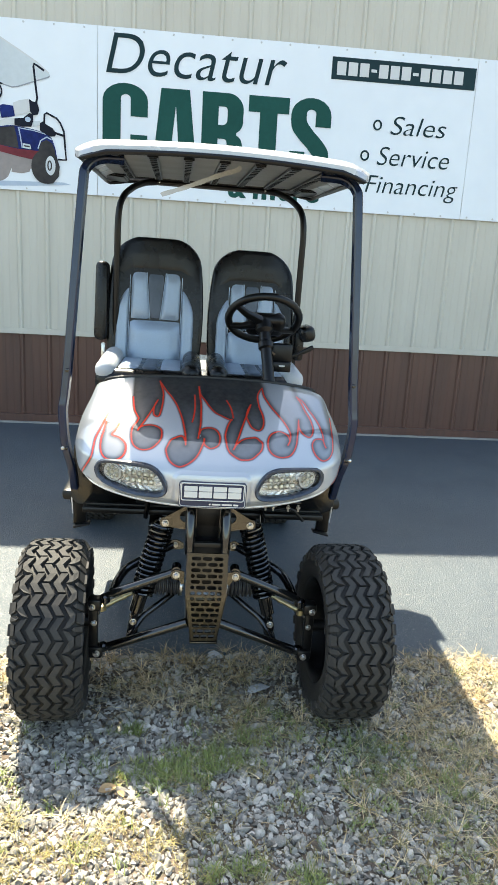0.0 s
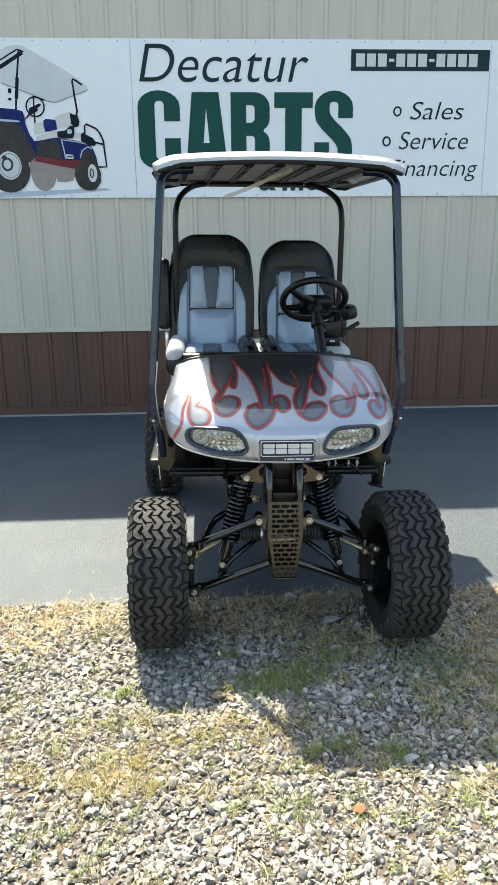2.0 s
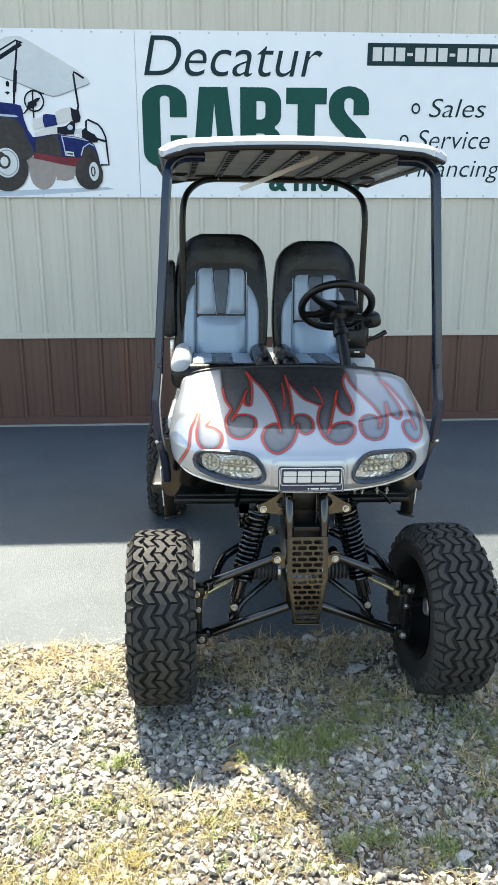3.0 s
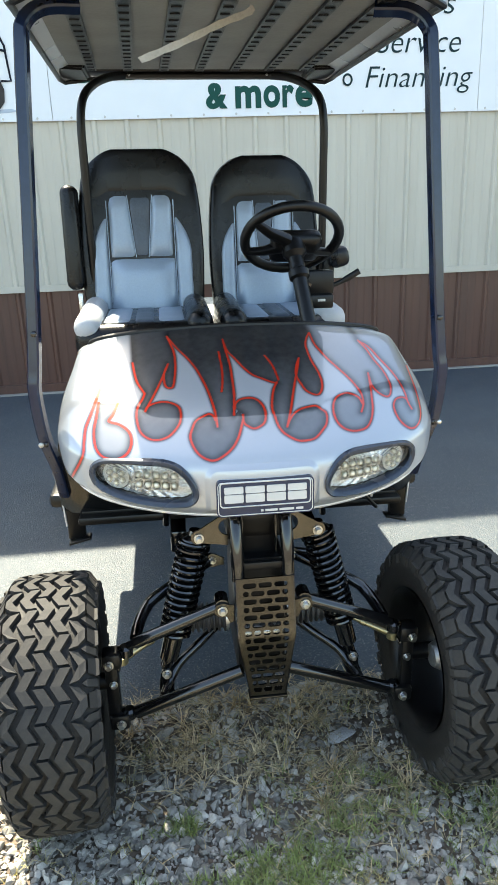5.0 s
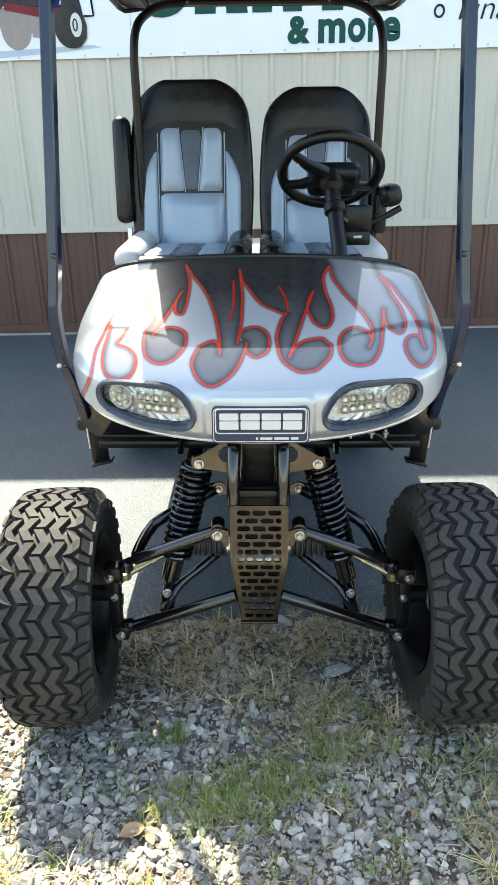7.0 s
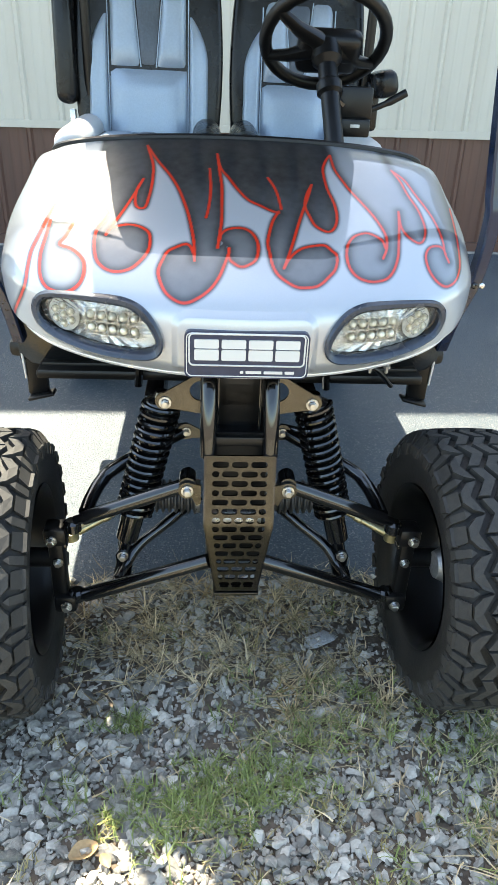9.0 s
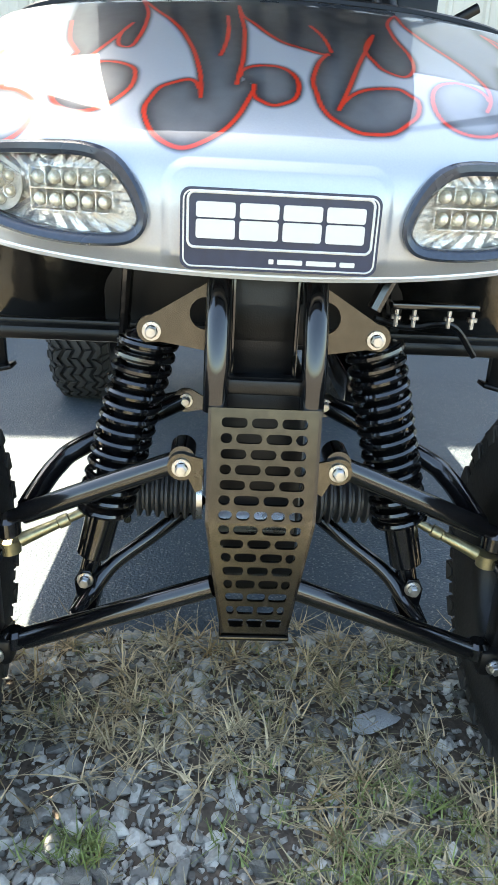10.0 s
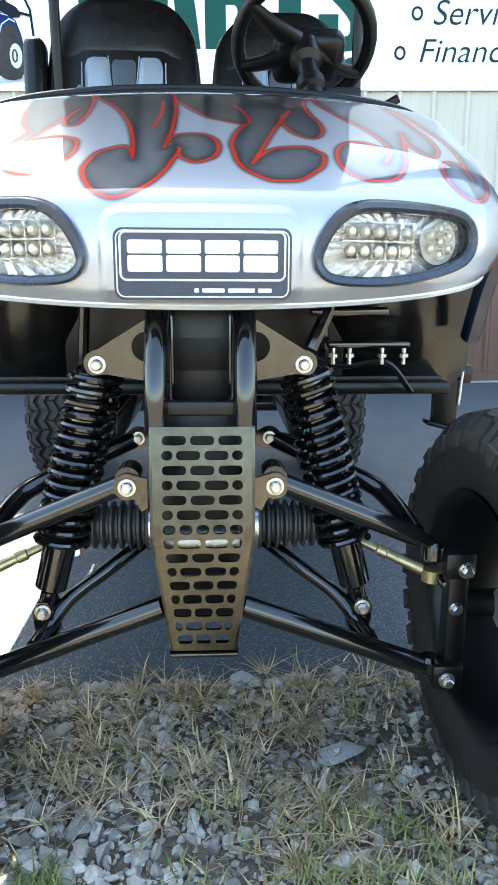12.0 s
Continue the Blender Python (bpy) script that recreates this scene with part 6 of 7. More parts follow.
def make_seat(cx, width, height, name):
    """Bucket seat: black shell, silver panels with a charcoal stripe."""
    z0, zt = 1.00, height
    y0 = 1.56

    def lean(z):
        return y0 + 0.12 * (z - z0)

    def half(z):
        t = (z - z0) / (zt - z0)
        if t < 0.62:
            return width / 2 * (0.93 + 0.07 * math.sin(math.pi * min(1, t / 0.62) * 0.75))
        k = (t - 0.62) / 0.38
        return width / 2 * (0.978 - 0.15 * k ** 1.5)

    shell = bmesh.new()
    nz, na = 40, 32
    rings = []
    for j in range(nz + 1):
        t = j / nz
        z = z0 + (zt - z0) * (1 - (1 - t) ** 2.0)
        h = half(z)
        cap = max(0.0, (z - (zt - 0.13)) / 0.13)
        h -= 0.13 * (1 - math.sqrt(max(0.0, 1 - cap * cap)))
        d = 0.075 * (1 - 0.25 * t)
        d *= math.sqrt(max(0.01, 1 - cap ** 2))
        ring = []
        for k in range(na):
            a = 2 * math.pi * k / na
            c, s = math.cos(a), math.sin(a)
            ex = math.copysign(abs(c) ** 0.45, c) * h
            ey = math.copysign(abs(s) ** 0.6, s) * d
            wing = 0.045 * max(0.0, (abs(ex) / (width / 2) - 0.62) / 0.38) ** 1.5 * (1 - max(0, (t - 0.55) / 0.45)) if s < 0 else 0
            ring.append(shell.verts.new((cx + ex, lean(z) + ey - wing, z)))
        rings.append(ring)
    for a, b in zip(rings, rings[1:]):
        for k in range(na):
            shell.faces.new((a[k], a[(k + 1) % na], b[(k + 1) % na], b[k]))
    shell.faces.new(rings[-1])
    shell.faces.new(rings[0][::-1])
    bmesh.ops.recalc_face_normals(shell, faces=shell.faces[:])
    seat = part(name, shell, M_VINYL_BLACK, cart, "black vinyl bucket seat with silver-blue and charcoal panels", smooth=60)

    def face(x, z):
        t = (z - z0) / (zt - z0)
        d = 0.075 * (1 - 0.25 * t)
        k = abs(x) / (width / 2)
        wing = 0.045 * max(0.0, (k - 0.62) / 0.38) ** 1.5 * (1 - max(0, (t - 0.55) / 0.45))
        return Vector((cx + x, lean(z) - d * max(0.0, 1 - (k / 1.02) ** 6) ** 0.35 - wing, z))

    def panel(nm, x0, x1, zlo, zhi, material, puff=0.010, curve=0.0, lab=""):
        b = bmesh.new()

        def f(u, v):
            z = zlo + (zhi - zlo) * v
            xa, xb = x0, x1
            if curve:
                # bolsters taper to a point at the top, on the outer side
                t = max(0.0, (v - 0.62) / 0.38) ** 2.2
                if x0 < 0:
                    xa = x0 + 0.92 * (x1 - x0) * t
                else:
                    xb = x1 - 0.92 * (x1 - x0) * t
            elif lab == "top":
                # rounded outer corner, inner edge slanting to the stripe
                k = max(0.0, (v - 0.80) / 0.20)
                cut = 0.26 * (x1 - x0) * (1 - math.sqrt(max(0.0, 1 - k * k)))
                slant = width * (0.048 * v - 0.024)
                if x1 < 0:
                    xa, xb = xa + cut, xb - slant
                elif x0 > 0:
                    xa, xb = xa + slant, xb - cut
                else:
                    xa, xb = xa - slant, xb + slant
            return face(xa + (xb - xa) * u, z)
        pillow(b, f, 12, 18, puff)
        bmesh.ops.recalc_face_normals(b, faces=b.faces[:])
        if sum((q.normal.y for q in b.faces)) > 0:
            bmesh.ops.reverse_faces(b, faces=b.faces[:])
        return part(nm, b, material, seat, smooth=70)

    w = width
    panel("lower_panel", -0.262 * w, 0.262 * w, 1.035, zt - 0.430, M_VINYL_SILVER, 0.026)
    panel("upper_panel", -0.252 * w, -0.076 * w, zt - 0.426, zt - 0.178, M_VINYL_SILVER, 0.018, lab="top")
    panel("stripe", -0.074 * w, 0.074 * w, zt - 0.426, zt - 0.177, M_VINYL_GREY, 0.007, lab="top")
    panel("upper_panel", 0.076 * w, 0.252 * w, zt - 0.426, zt - 0.178, M_VINYL_SILVER, 0.018, lab="top")
    panel("bolster_panel", -0.398 * w, -0.272 * w, 1.035, zt - 0.265, M_VINYL_SILVER, 0.020, curve=0.03)
    panel("bolster_panel", 0.272 * w, 0.398 * w, 1.035, zt - 0.265, M_VINYL_SILVER, 0.020, curve=0.03)
    # padded black hood over the head, its lower edge arched over the centre panel
    b = bmesh.new()

    def hood(u, v):
        k = 2 * u - 1
        low = zt - 0.172 - 0.075 * max(0.0, (abs(k) - 0.55) / 0.45) ** 1.3
        z = low + (zt - 0.003 - low) * (1 - (1 - v) ** 2)
        c = max(0.0, (z - (zt - 0.13)) / 0.13)
        h = half(z) - 0.13 * (1 - math.sqrt(max(0.0, 1 - c * c))) - 0.010
        return face(k * h, z)
    pillow(b, hood, 28, 24, 0.012, 0.30)
    part("head_hood", b, M_VINYL_BLACK, seat, smooth=70)
    # light welts along the panels
    for x_, x_b, z_a, z_b in ((-0.266, -0.266, 1.04, zt - 0.20), (0.266, 0.266, 1.04, zt - 0.20), (-0.051, -0.099, zt - 0.425, zt - 0.18), (0.051, 0.099, zt - 0.425, zt - 0.18)):
        b = bmesh.new()
        tube(b, [face((x_ + (x_b - x_) * k / 14) * w, z_a + (z_b - z_a) * k / 14) + Vector((0, -0.006, 0)) for k in range(15)], 0.0022, 6)
        part("welt", b, M_VINYL_SILVER, seat)
    # cushion
    b = bmesh.new()
    box(b, (cx, 1.30, 1.020), (width * 0.98, 0.56, 0.13), 0.05, seg=4)
    cush = part("cushion", b, M_VINYL_BLACK, seat)
    for x0, x1, material in ((-0.285, -0.085, M_VINYL_SILVER), (-0.08, 0.08, M_VINYL_GREY), (0.085, 0.285, M_VINYL_SILVER)):
        b = bmesh.new()

        def top(u, v, x0=x0, x1=x1):
            y = 1.035 + 0.46 * v
            side = 0.050 * max(0, (abs(x0 + (x1 - x0) * u) - 0.25) / 0.22)
            drop = 0.05 * max(0, (0.10 - v) / 0.10) ** 2
            return Vector((cx + width * (x0 + (x1 - x0) * u), y, 1.078 + side - drop))
        rows_ = []
        for j in range(15):
            rows_.append([b.verts.new(top(i / 8, j / 14) + Vector((0, 0, 0.013 * math.sqrt(min(i, 8 - i, 2) / 2 * min(j, 14 - j, 2) / 2)))) for i in range(9)])
        for j in range(14):
            for i in range(8):
                b.faces.new((rows_[j][i], rows_[j][i + 1], rows_[j + 1][i + 1], rows_[j + 1][i]))
        part("cushion_panel", b, material, cush, smooth=70)
    for sg in (-1, 1):
        b = bmesh.new()
        rod(b, (cx + sg * width * 0.395, 1.02, 1.070), (cx + sg * width * 0.395, 1.50, 1.095), [(0.0, 0.004), (0.005, 0.022), (0.02, 0.034), (0.05, 0.045), (0.10, 0.050), (0.5, 0.050), (0.9, 0.048), (1.0, 0.04)], 24)
        part("side_bolster", b, M_VINYL_WHITE if sg * cx > 0 else M_VINYL_BLACK, cush, "white rounded cushion bolster" if sg * cx > 0 else "", smooth=70)
    return seat


make_seat(-0.277, 0.515, 1.714, "seat")
make_seat(0.238, 0.468, 1.684, "seat")

# armrests
bm = bmesh.new()
box(bm, (-0.556, 1.52, 1.370), (0.070, 0.090, 0.41), 0.030, Matrix.Rotation(radians(-6), 3, "X"), seg=4)
arm = part("armrest", bm, M_VINYL_BLACK, cart, "raised black padded armrest")
bm = bmesh.new()
box(bm, (0.536, 1.47, 1.272), (0.085, 0.15, 0.085), 0.030, Matrix.Rotation(radians(-14), 3, "Y"), seg=4)
box(bm, (0.505, 1.50, 1.20), (0.05, 0.07, 0.16), 0.015)
part("armrest", bm, M_VINYL_BLACK, cart, "black armrest folded down")
bm = bmesh.new()
box(bm, (-0.545, 1.52, 1.09), (0.02, 0.03, 0.12), 0.004)
part("armrest_hinge", bm, M_ZINC, arm)

# ---- golf cart: steering ----
HUB = Vector((0.236, 0.885, 1.369))
SN = Vector((0.0, 0.65, 0.76)).normalized()
SX = Vector((1, 0, 0))
SV = SN.cross(SX).normalized()


def on_wheel(a, r, d=0.0):
    return HUB + (SX * math.cos(a) + SV * math.sin(a)) * r + SN * d


bm = bmesh.new()
tube(bm, [on_wheel(2 * math.pi * k / 64, 0.158 + 0.0008 * (k % 2)) for k in range(64)], 0.0172, 12, closed=True)
steer = part("steering_wheel", bm, M_BLACKPLASTIC, cart, "black plastic steering wheel with moulded grips", smooth=60)
for a in (214, 158, 28):
    a = radians(a)
    bm = bmesh.new()
    tube(bm, [on_wheel(a, 0.03, -0.02), on_wheel(a, 0.10, -0.018), on_wheel(a, 0.165, 0.0)], [0.024, 0.017, 0.013], 10, flat=1.4)
    part("spoke", bm, M_BLACKPLASTIC, steer)
rot = Matrix((SX, SV, SN)).transposed()
bm = bmesh.new()
box(bm, HUB + SN * -0.010 + SV * 0.026 + SX * 0.012, (0.172, 0.126, 0.060), 0.026, rot, seg=3)
part("hub_cover", bm, M_BLACKPLASTIC, steer)
bm = bmesh.new()
box(bm, HUB + SV * 0.062 + SN * 0.040 + SX * 0.048, (0.085, 0.060, 0.036), 0.006, rot @ Matrix.Rotation(radians(-18), 3, "Y"))
part("scorecard_clip", bm, M_BLACKPLASTIC, steer, "black clip on the wheel centre")
bm = bmesh.new()
rod(bm, HUB - SN * 0.02, Vector((0.270, 0.66, 1.02)), [(0, 0.040), (0.10, 0.040), (0.14, 0.026), (0.24, 0.026), (0.26, 0.034), (0.32, 0.034), (0.34, 0.025), (1.0, 0.025)])
column = part("steering_column", bm, M_BLACKPLASTIC, cart, "black steering column")
bm = bmesh.new()
box(bm, (0.325, 0.87, 1.225), (0.095, 0.06, 0.080), 0.008)
box(bm, (0.322, 0.855, 1.165), (0.090, 0.07, 0.045), 0.006)
part("control_box", bm, M_BLACKPLASTIC, column, "black control box with a small label")
bm = bmesh.new()
box(bm, (0.325, 0.819, 1.170), (0.026, 0.003, 0.008), 0.001)
part("label_plate", bm, M_WHITE, column)
bm = bmesh.new()
tube(bm, [(0.31, 0.87, 1.20), (0.29, 0.85, 1.22), (0.265, 0.84, 1.235)], 0.012, 8)
part("clamp", bm, M_BLACKMETAL, column)
bm = bmesh.new()
tube(bm, smooth_path([(0.37, 0.90, 1.205), (0.42, 0.90, 1.225), (0.475, 0.90, 1.255)], 5), [0.008] * 6 + [0.011] * 5, 10, flat=0.8)
part("lever", bm, M_BLACKPLASTIC, column, "black lever")

# ---- loose stones and grass of the verge ----
rng = random.Random(7)


def stone_shape(seed):
    """A broken angular stone of about unit size."""
    r = random.Random(seed)
    bm = bmesh.new()
    for _ in range(16):
        v = Vector((r.gauss(0, 1), r.gauss(0, 1), r.gauss(0, 1))).normalized() * r.uniform(0.44, 0.55)
        bm.verts.new((v.x * 1.15, v.y, v.z * 0.72))
    hull = bmesh.ops.convex_hull(bm, input=bm.verts[:])
    bmesh.ops.delete(bm, geom=list({g for g in hull["geom_interior"] if isinstance(g, bmesh.types.BMVert)}), context="VERTS")
    bmesh.ops.triangulate(bm, faces=bm.faces[:])
    me = bpy.data.meshes.new("stone")
    bm.to_mesh(me)
    bm.free()
    me.polygons.foreach_set("use_smooth", [True] * len(me.polygons))
    me.set_sharp_from_angle(angle=radians(42))
    return me


SHAPES = [stone_shape(100 + k) for k in range(22)]
shape_co = []
shape_f = []
for me in SHAPES:
    a = np.empty(len(me.vertices) * 3)
    me.vertices.foreach_get("co", a)
    shape_co.append(a.reshape(-1, 3))
    shape_f.append(np.array([tuple(p.vertices) for p in me.polygons]))


def patches(x, y, spots):
    """Strength at a place of soft-edged patches (x, y, half width, half depth, amount)."""
    jx, jy = x + 0.10 * noise.noise((x * 4, y * 4, 1.0)), y + 0.07 * noise.noise((x * 4, y * 4, 2.0))
    return sum(a * math.exp(-((jx - cx) / w) ** 2 - ((jy - cy) / d) ** 2) for cx, cy, w, d, a in spots)


STRAW = ((-1.05, 3.04, 0.38, 0.17, 1.0), (-0.15, 3.06, 0.30, 0.13, 1.0), (0.10, 2.98, 0.14, 0.16, 0.9), (0.62, 3.14, 0.5, 0.10, 0.9), (-0.33, 2.31, 0.16, 0.05, 0.5),
         (0.85, 2.60, 0.28, 0.32, 0.9), (1.15, 3.0, 0.35, 0.25, 0.9), (-0.25, 2.93, 0.15, 0.07, 0.5), (0.02, 2.88, 0.15, 0.06, 0.5), (0.50, 2.80, 0.12, 0.10, 0.4))
OLIVE = ((0.16, 2.70, 0.15, 0.12, 1.0), (0.70, 2.45, 0.22, 0.20, 0.8), (-0.05, 2.53, 0.15, 0.045, 0.7), (0.42, 2.62, 0.10, 0.08, 0.5), (-0.65, 2.28, 0.13, 0.06, 0.5), (0.45, 1.88, 0.2, 0.08, 0.6), (0.75, 2.05, 0.2, 0.07, 0.4))
LUSH = ((-0.05, 2.52, 0.14, 0.035, 1.0), (-0.20, 2.48, 0.06, 0.03, 0.6), (0.10, 2.57, 0.07, 0.03, 0.6), (-0.24, 2.70, 0.035, 0.02, 0.8), (0.08, 2.10, 0.05, 0.02, 0.6), (0.28, 2.09, 0.06, 0.02, 0.7),
        (-0.62, 2.47, 0.05, 0.03, 0.6), (-0.75, 2.86, 0.05, 0.03, 0.5), (-0.12, 1.88, 0.06, 0.02, 0.5), (0.55, 2.60, 0.10, 0.05, 0.4))
GOLD = ((-0.62, 1.99, 0.15, 0.09, 1.0), (-0.50, 2.12, 0.12, 0.06, 0.5), (-0.66, 2.27, 0.12, 0.05, 0.35), (-0.30, 2.20, 0.20, 0.06, 0.6), (-0.05, 2.28, 0.10, 0.05, 0.5), (-0.95, 2.10, 0.15, 0.10, 0.5), (0.10, 2.05, 0.12, 0.05, 0.5), (-0.78, 2.62, 0.06, 0.03, 0.6), (-0.25, 1.95, 0.10, 0.06, 0.5))


def grassy(x, y):
    """How overgrown the gravel is at a place, 0 to 1."""
    g = patches(x, y, STRAW) + 0.8 * patches(x, y, OLIVE) + patches(x, y, GOLD) + 0.5 * max(0.0, noise.noise((x * 3.1 + 7, y * 3.1, 5.0)) - 0.12)
    return max(0.0, min(1.0, g))


gravel = tagged(new("gravel"), "loose crushed grey limestone, pale and angular", "gravel", kind="stuff")
near, far_v, far_f, base = [], [], [], 0
count = 0
for k in range(132000):
    near_by = k < 120000
    if near_by:
        x, y = rng.uniform(-2.2, 2.2), rng.uniform(0.95, 3.34)
        # the dense bed thins out evenly away from the cart
        if rng.random() < (math.hypot(x * 1.05, y - 2.8) - 1.25) / 0.95:
            continue
    else:
        x, y = rng.gauss(0, 2.0), 3.2 - abs(rng.gauss(0, 1.8))
    if y > edge_line(x) + 0.03 * rng.random() ** 3 - 0.01:
        continue
    if rng.random() < 0.30 * grassy(x, y):
        continue
    # brown thatchy soil near the asphalt, with fewer stones
    if abs(x) < 0.5 and 2.74 < y < 3.1 and rng.random() < 0.45:
        continue
    size = 0.0055 + 0.0075 * rng.random() + 0.021 * rng.random() ** 4.5
    if patches(x, y, ((-0.35, 2.62, 0.35, 0.2, 1.0),)) > 0.3 and rng.random() < 0.25:
        size *= 1.2
    if not near_by:
        size *= 1.15
    elif y < 2.35:
        size *= 0.88
    i = rng.randrange(len(SHAPES))
    rot = Euler((rng.gauss(0, 0.5), rng.gauss(0, 0.5), rng.uniform(0, 6.3)))
    z = ground_height(x, y) + size * rng.uniform(0.05, 0.42)
    m = Matrix.LocRotScale((x, y, z), rot, (size * rng.uniform(0.85, 1.4), size * rng.uniform(0.8, 1.1), size))
    if size > 0.034 and abs(x) < 0.6 and 2.0 < y < 3.1 and count < 300:
        near.append((i, m))
        count += 1
    else:
        c = shape_co[i] @ np.array(m.to_3x3()).T + np.array(m.translation)
        far_v.append(c)
        far_f.append(shape_f[i] + base)
        base += len(c)
me = bpy.data.meshes.new("gravel_bed")
V, F = np.concatenate(far_v), np.concatenate(far_f)
me.vertices.add(len(V))
me.vertices.foreach_set("co", V.ravel())
me.loops.add(F.size)
me.loops.foreach_set("vertex_index", F.ravel())
me.polygons.add(len(F))
me.polygons.foreach_set("loop_start", np.arange(0, F.size, 3))
me.update(calc_edges=True)
me.polygons.foreach_set("use_smooth", [True] * len(me.polygons))
me.set_sharp_from_angle(angle=radians(42))
me.materials.append(M_STONE)
bed = new("gravel_bed", me)
bed.parent = gravel
bed["kind"] = "stuff"
for me in SHAPES:
    me.materials.append(M_STONE)
for i, m in near:
    o = new("stone", SHAPES[i])
    o.parent = gravel
    o.matrix_basis = m
# a flat slab and a chip of red brick among the gravel
M_SLAB = mat("pale_slab_stone", (0.56, 0.56, 0.56), 0.88, col2=(0.40, 0.40, 0.40), scale=30, fine=160, bump=0.002, bump_scale=160)
for nm, at, size, material, lab in (("flat_stone", (0.225, 2.955, 0.012), (0.095, 0.055, 0.034), M_SLAB, "flat grey slab of stone lying in the gravel"),
                                   ("brick_chip", (0.12, 1.86, 0.012), (0.042, 0.036, 0.026), mat("red_brick", (0.42, 0.13, 0.07), 0.9, scale=20, fine=120), "broken chip of red brick on the gravel"),
                                   ("pale_stone", (0.33, 2.06, 0.012), (0.06, 0.036, 0.03), M_SLAB, "pale flat stone on the gravel"),
                                   ("pale_stone", (0.06, 3.19, 0.014), (0.055, 0.05, 0.04), M_SLAB, "pale broken stone at the asphalt edge")):
    src = SHAPES[3].copy()
    src.materials.clear()
    src.materials.append(material)
    o = new(nm, src)
    o.location, o.scale, o.rotation_euler = at, size, (0, 0, 0.3)
    tagged(o, lab, "stone")

# a curled dead leaf on the gravel
M_LEAF = mat("dead_leaf", (0.42, 0.29, 0.15), 0.7, col2=(0.26, 0.17, 0.085), scale=25, fine=180, bump=0.0006, bump_scale=200)
for at, turn, long_ in (((-0.29, 2.42), 0.5, 0.055), ((-0.245, 2.40), 2.2, 0.032), ((0.35, 2.47), 1.2, 0.026)):
    bm = bmesh.new()
    rows_ = []
    for j in range(9):
        t = j / 8
        half = long_ * 0.32 * math.sin(math.pi * (0.06 + 0.90 * t)) ** 0.8
        rows_.append([bm.verts.new((long_ * (t - 0.5), half * k / 3, 0.010 + 0.9 * half * abs(k / 3) ** 1.7 + long_ * 0.5 * (t - 0.5) ** 2 * (1.4 if t > 0.5 else 0.6))) for k in range(-3, 4)])
    for a, b in zip(rows_, rows_[1:]):
        for k in range(6):
            bm.faces.new((a[k], b[k], b[k + 1], a[k + 1]))
    back = bmesh.ops.extrude_face_region(bm, geom=bm.faces[:])
    bmesh.ops.translate(bm, vec=(0, 0, 0.0007), verts=[g for g in back["geom"] if isinstance(g, bmesh.types.BMVert)])
    bmesh.ops.recalc_face_normals(bm, faces=bm.faces[:])
    o = tagged(new("dry_leaf", mesh_of("dry_leaf", bm, M_LEAF, 60)), "curled dry tan leaf lying on the gravel", "leaf")
    o.location, o.rotation_euler = (at[0], at[1], ground_height(*at) + 0.004), (0.1, 0.15, turn)

# grass: tufts of single curved blades
M_DRY = mat("dry_grass", (0.56, 0.465, 0.30), 0.7, col2=(0.30, 0.20, 0.09), scale=5, fine=40, per_piece=0.55)
M_OLIVE = mat("faded_grass", (0.35, 0.31, 0.165), 0.65, col2=(0.18, 0.165, 0.065), scale=6, fine=40, per_piece=0.40)
M_GRASS = mat("green_grass", (0.24, 0.28, 0.085), 0.55, col2=(0.12, 0.15, 0.04), scale=4, fine=40, per_piece=0.35)
M_GOLD = mat("golden_grass", (0.31, 0.25, 0.105), 0.6, col2=(0.26, 0.21, 0.055), scale=5, fine=40, per_piece=0.35)


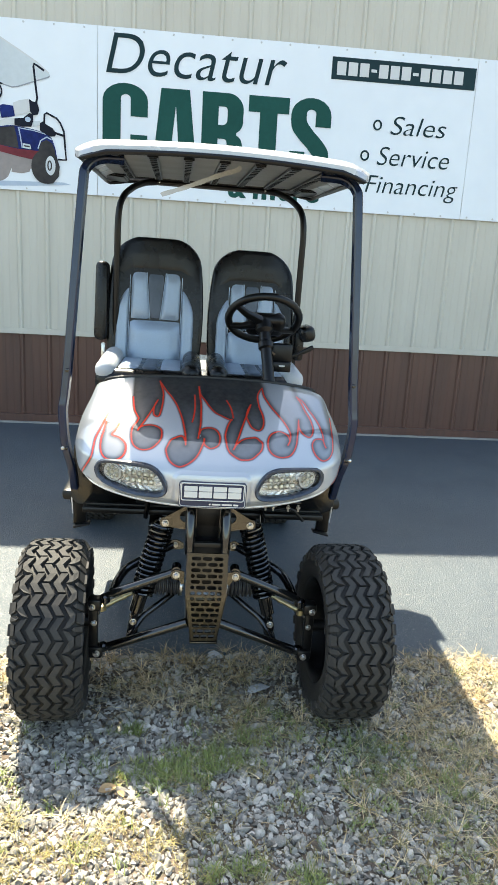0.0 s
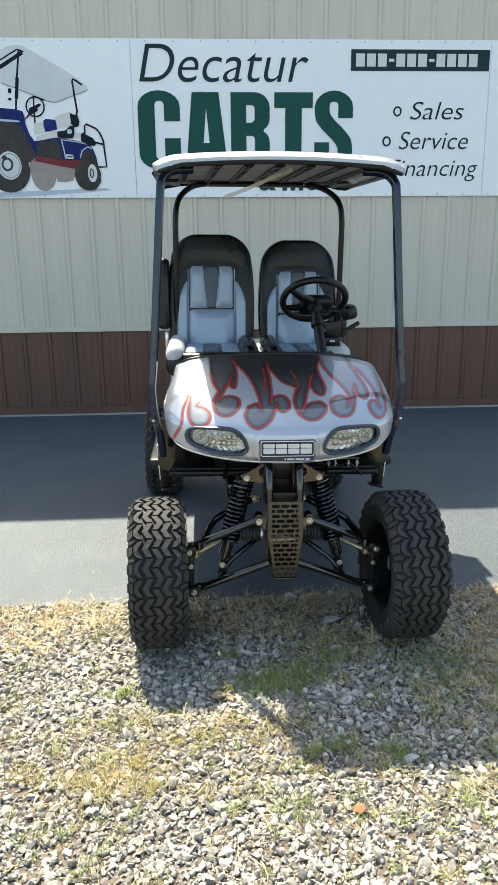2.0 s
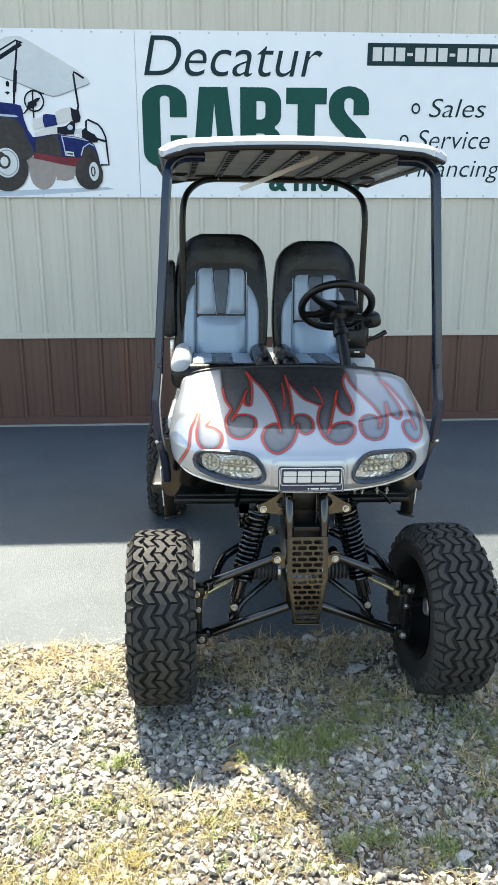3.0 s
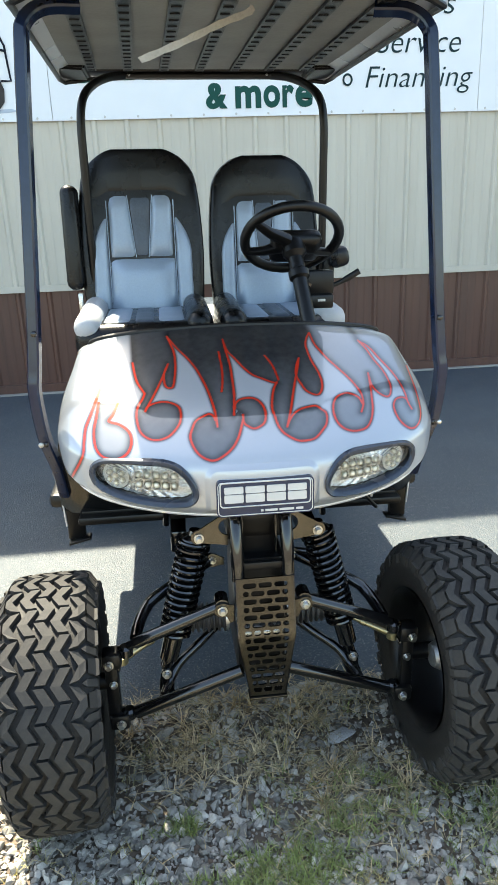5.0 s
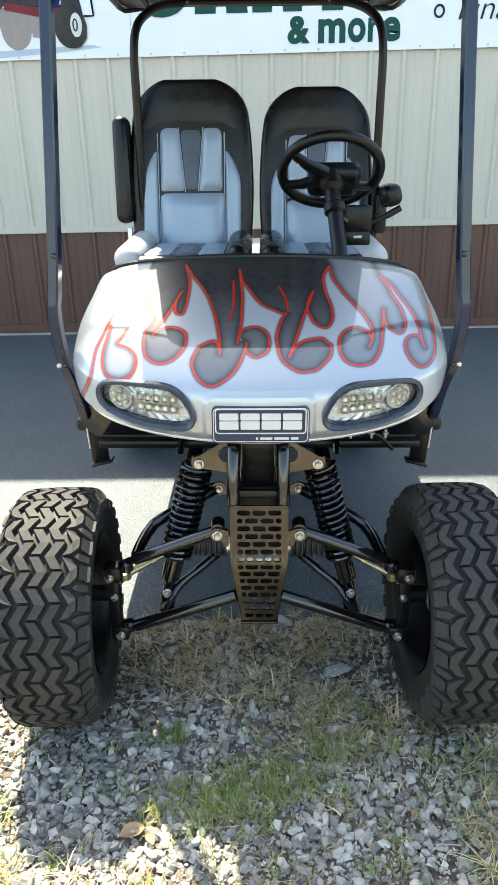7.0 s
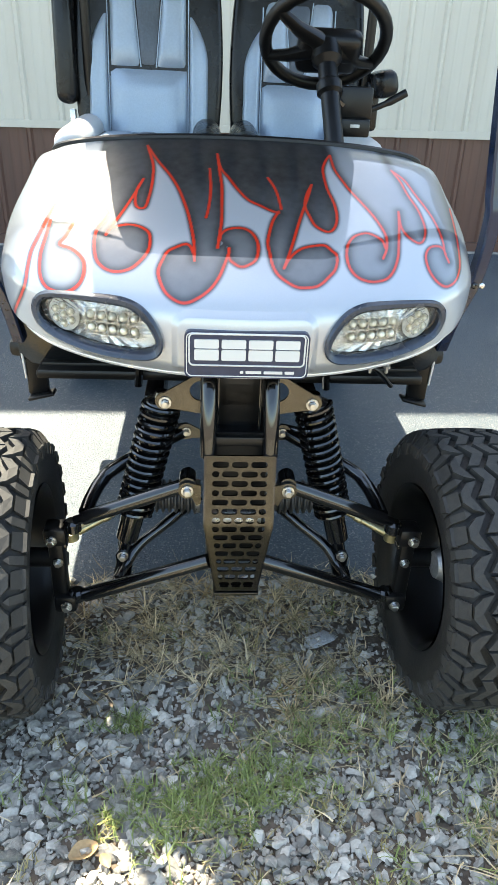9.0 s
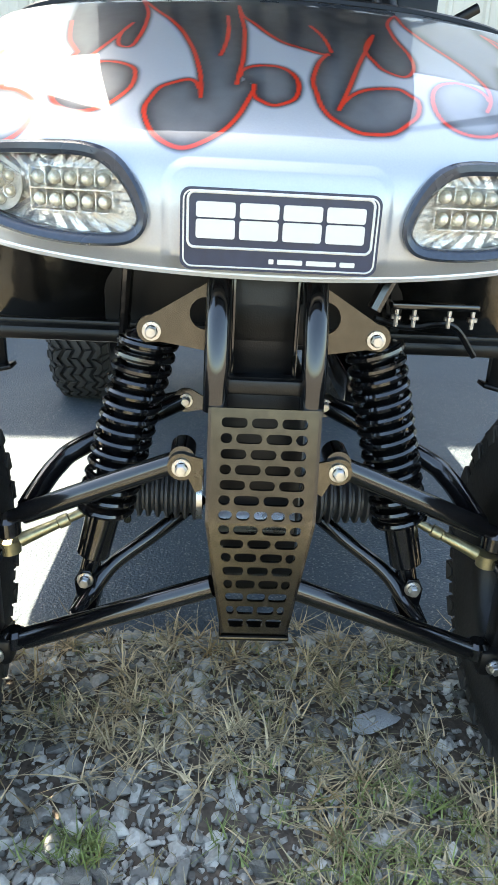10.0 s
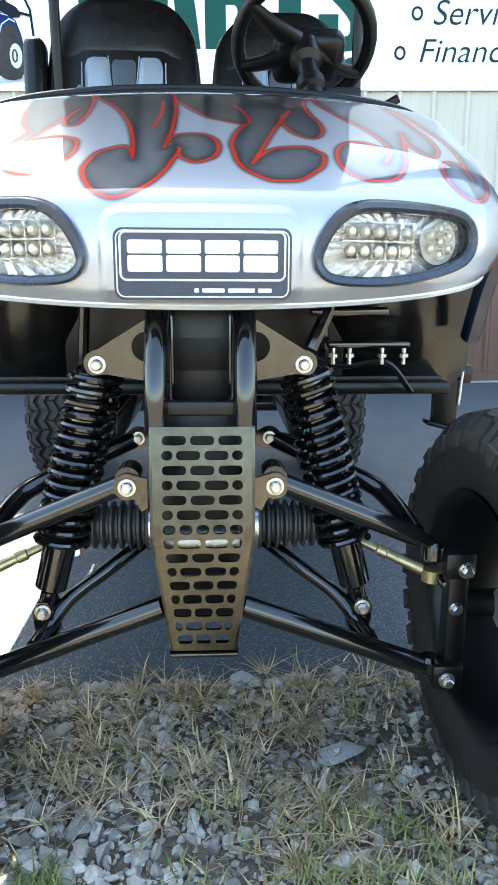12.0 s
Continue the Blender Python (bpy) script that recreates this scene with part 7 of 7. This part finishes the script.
def grass(name, label, material, tufts, blades, length, flat, seed, want, spread=0.012, wide=1.0):
    r = random.Random(seed)
    vv, ff = [], []
    n = 0
    tries = 0
    while n < tufts and tries < tufts * 60:
        tries += 1
        x, y = r.uniform(-1.7, 1.7), r.uniform(1.40, 3.36)
        if y > edge_line(x) + 0.02 or r.random() > want(x, y):
            continue
        n += 1
        big = r.uniform(0.55, 1.25)
        for _ in range(r.randint(blades // 2, blades)):
            a = r.uniform(0, 6.283)
            L = length * big * r.uniform(0.5, 1.2)
            w = r.uniform(0.0008, 0.0018) * wide
            lean = flat * r.uniform(0.3, 1.25)
            px, py = x + r.gauss(0, spread), y + r.gauss(0, spread)
            z = ground_height(px, py) + 0.002
            dx, dy = math.cos(a), math.sin(a)
            sx, sy = -dy * w, dx * w
            b = len(vv)
            bend = r.uniform(-0.6, 0.6)
            for t in (0.0, 0.35, 0.7, 1.0):
                h = L * (t * (1 - 0.35 * lean) - 0.45 * lean * t * t)
                d = L * lean * (0.35 * t + 0.65 * t * t)
                ox, oy = dx * d - dy * d * bend * t, dy * d + dx * d * bend * t
                k = 1 - t * 0.85
                zz = max(z + h, z + 0.010 + 0.012 * t)
                vv.append((px + ox + sx * k, py + oy + sy * k, zz))
                vv.append((px + ox - sx * k, py + oy - sy * k, zz))
            for j in range(3):
                q = b + 2 * j
                ff.append((q, q + 1, q + 3, q + 2))
    me = bpy.data.meshes.new(name)
    me.from_pydata(vv, [], ff)
    me.materials.append(material)
    return tagged(new(name, me), label, "grass", kind="stuff")


grass("dry_grass", "dry straw-coloured grass matted between the stones", M_DRY, 400, 20, 0.085, 1.05, 11, lambda x, y: patches(x, y, STRAW) + 0.04 * grassy(x, y), 0.006, 1.4)
grass("straw", "long pale straw lying flat over the gravel", M_DRY, 660, 6, 0.060, 1.25, 13, lambda x, y: 0.9 * patches(x, y, STRAW) + 0.5 * patches(x, y, OLIVE) + 0.12 * grassy(x, y) + 0.07, 0.035, 1.5)
grass("faded_grass", "short faded olive grass between the stones", M_OLIVE, 760, 12, 0.050, 0.85, 14, lambda x, y: patches(x, y, OLIVE) + 0.10 * patches(x, y, STRAW) + 0.25 * patches(x, y, GOLD) + 0.12 * grassy(x, y) + 0.05, 0.012, 1.2)
grass("green_grass", "short green grass growing through the gravel", M_GRASS, 660, 17, 0.052, 0.65, 12, lambda x, y: patches(x, y, LUSH) + 0.20 * patches(x, y, OLIVE) + 0.012, 0.011, 1.4)
grass("golden_grass", "patch of yellow-gold grass among pale stones", M_GOLD, 560, 14, 0.055, 0.7, 15, lambda x, y: patches(x, y, GOLD) ** 1.3 + (0.035 if y < 2.5 else 0.008), 0.012)
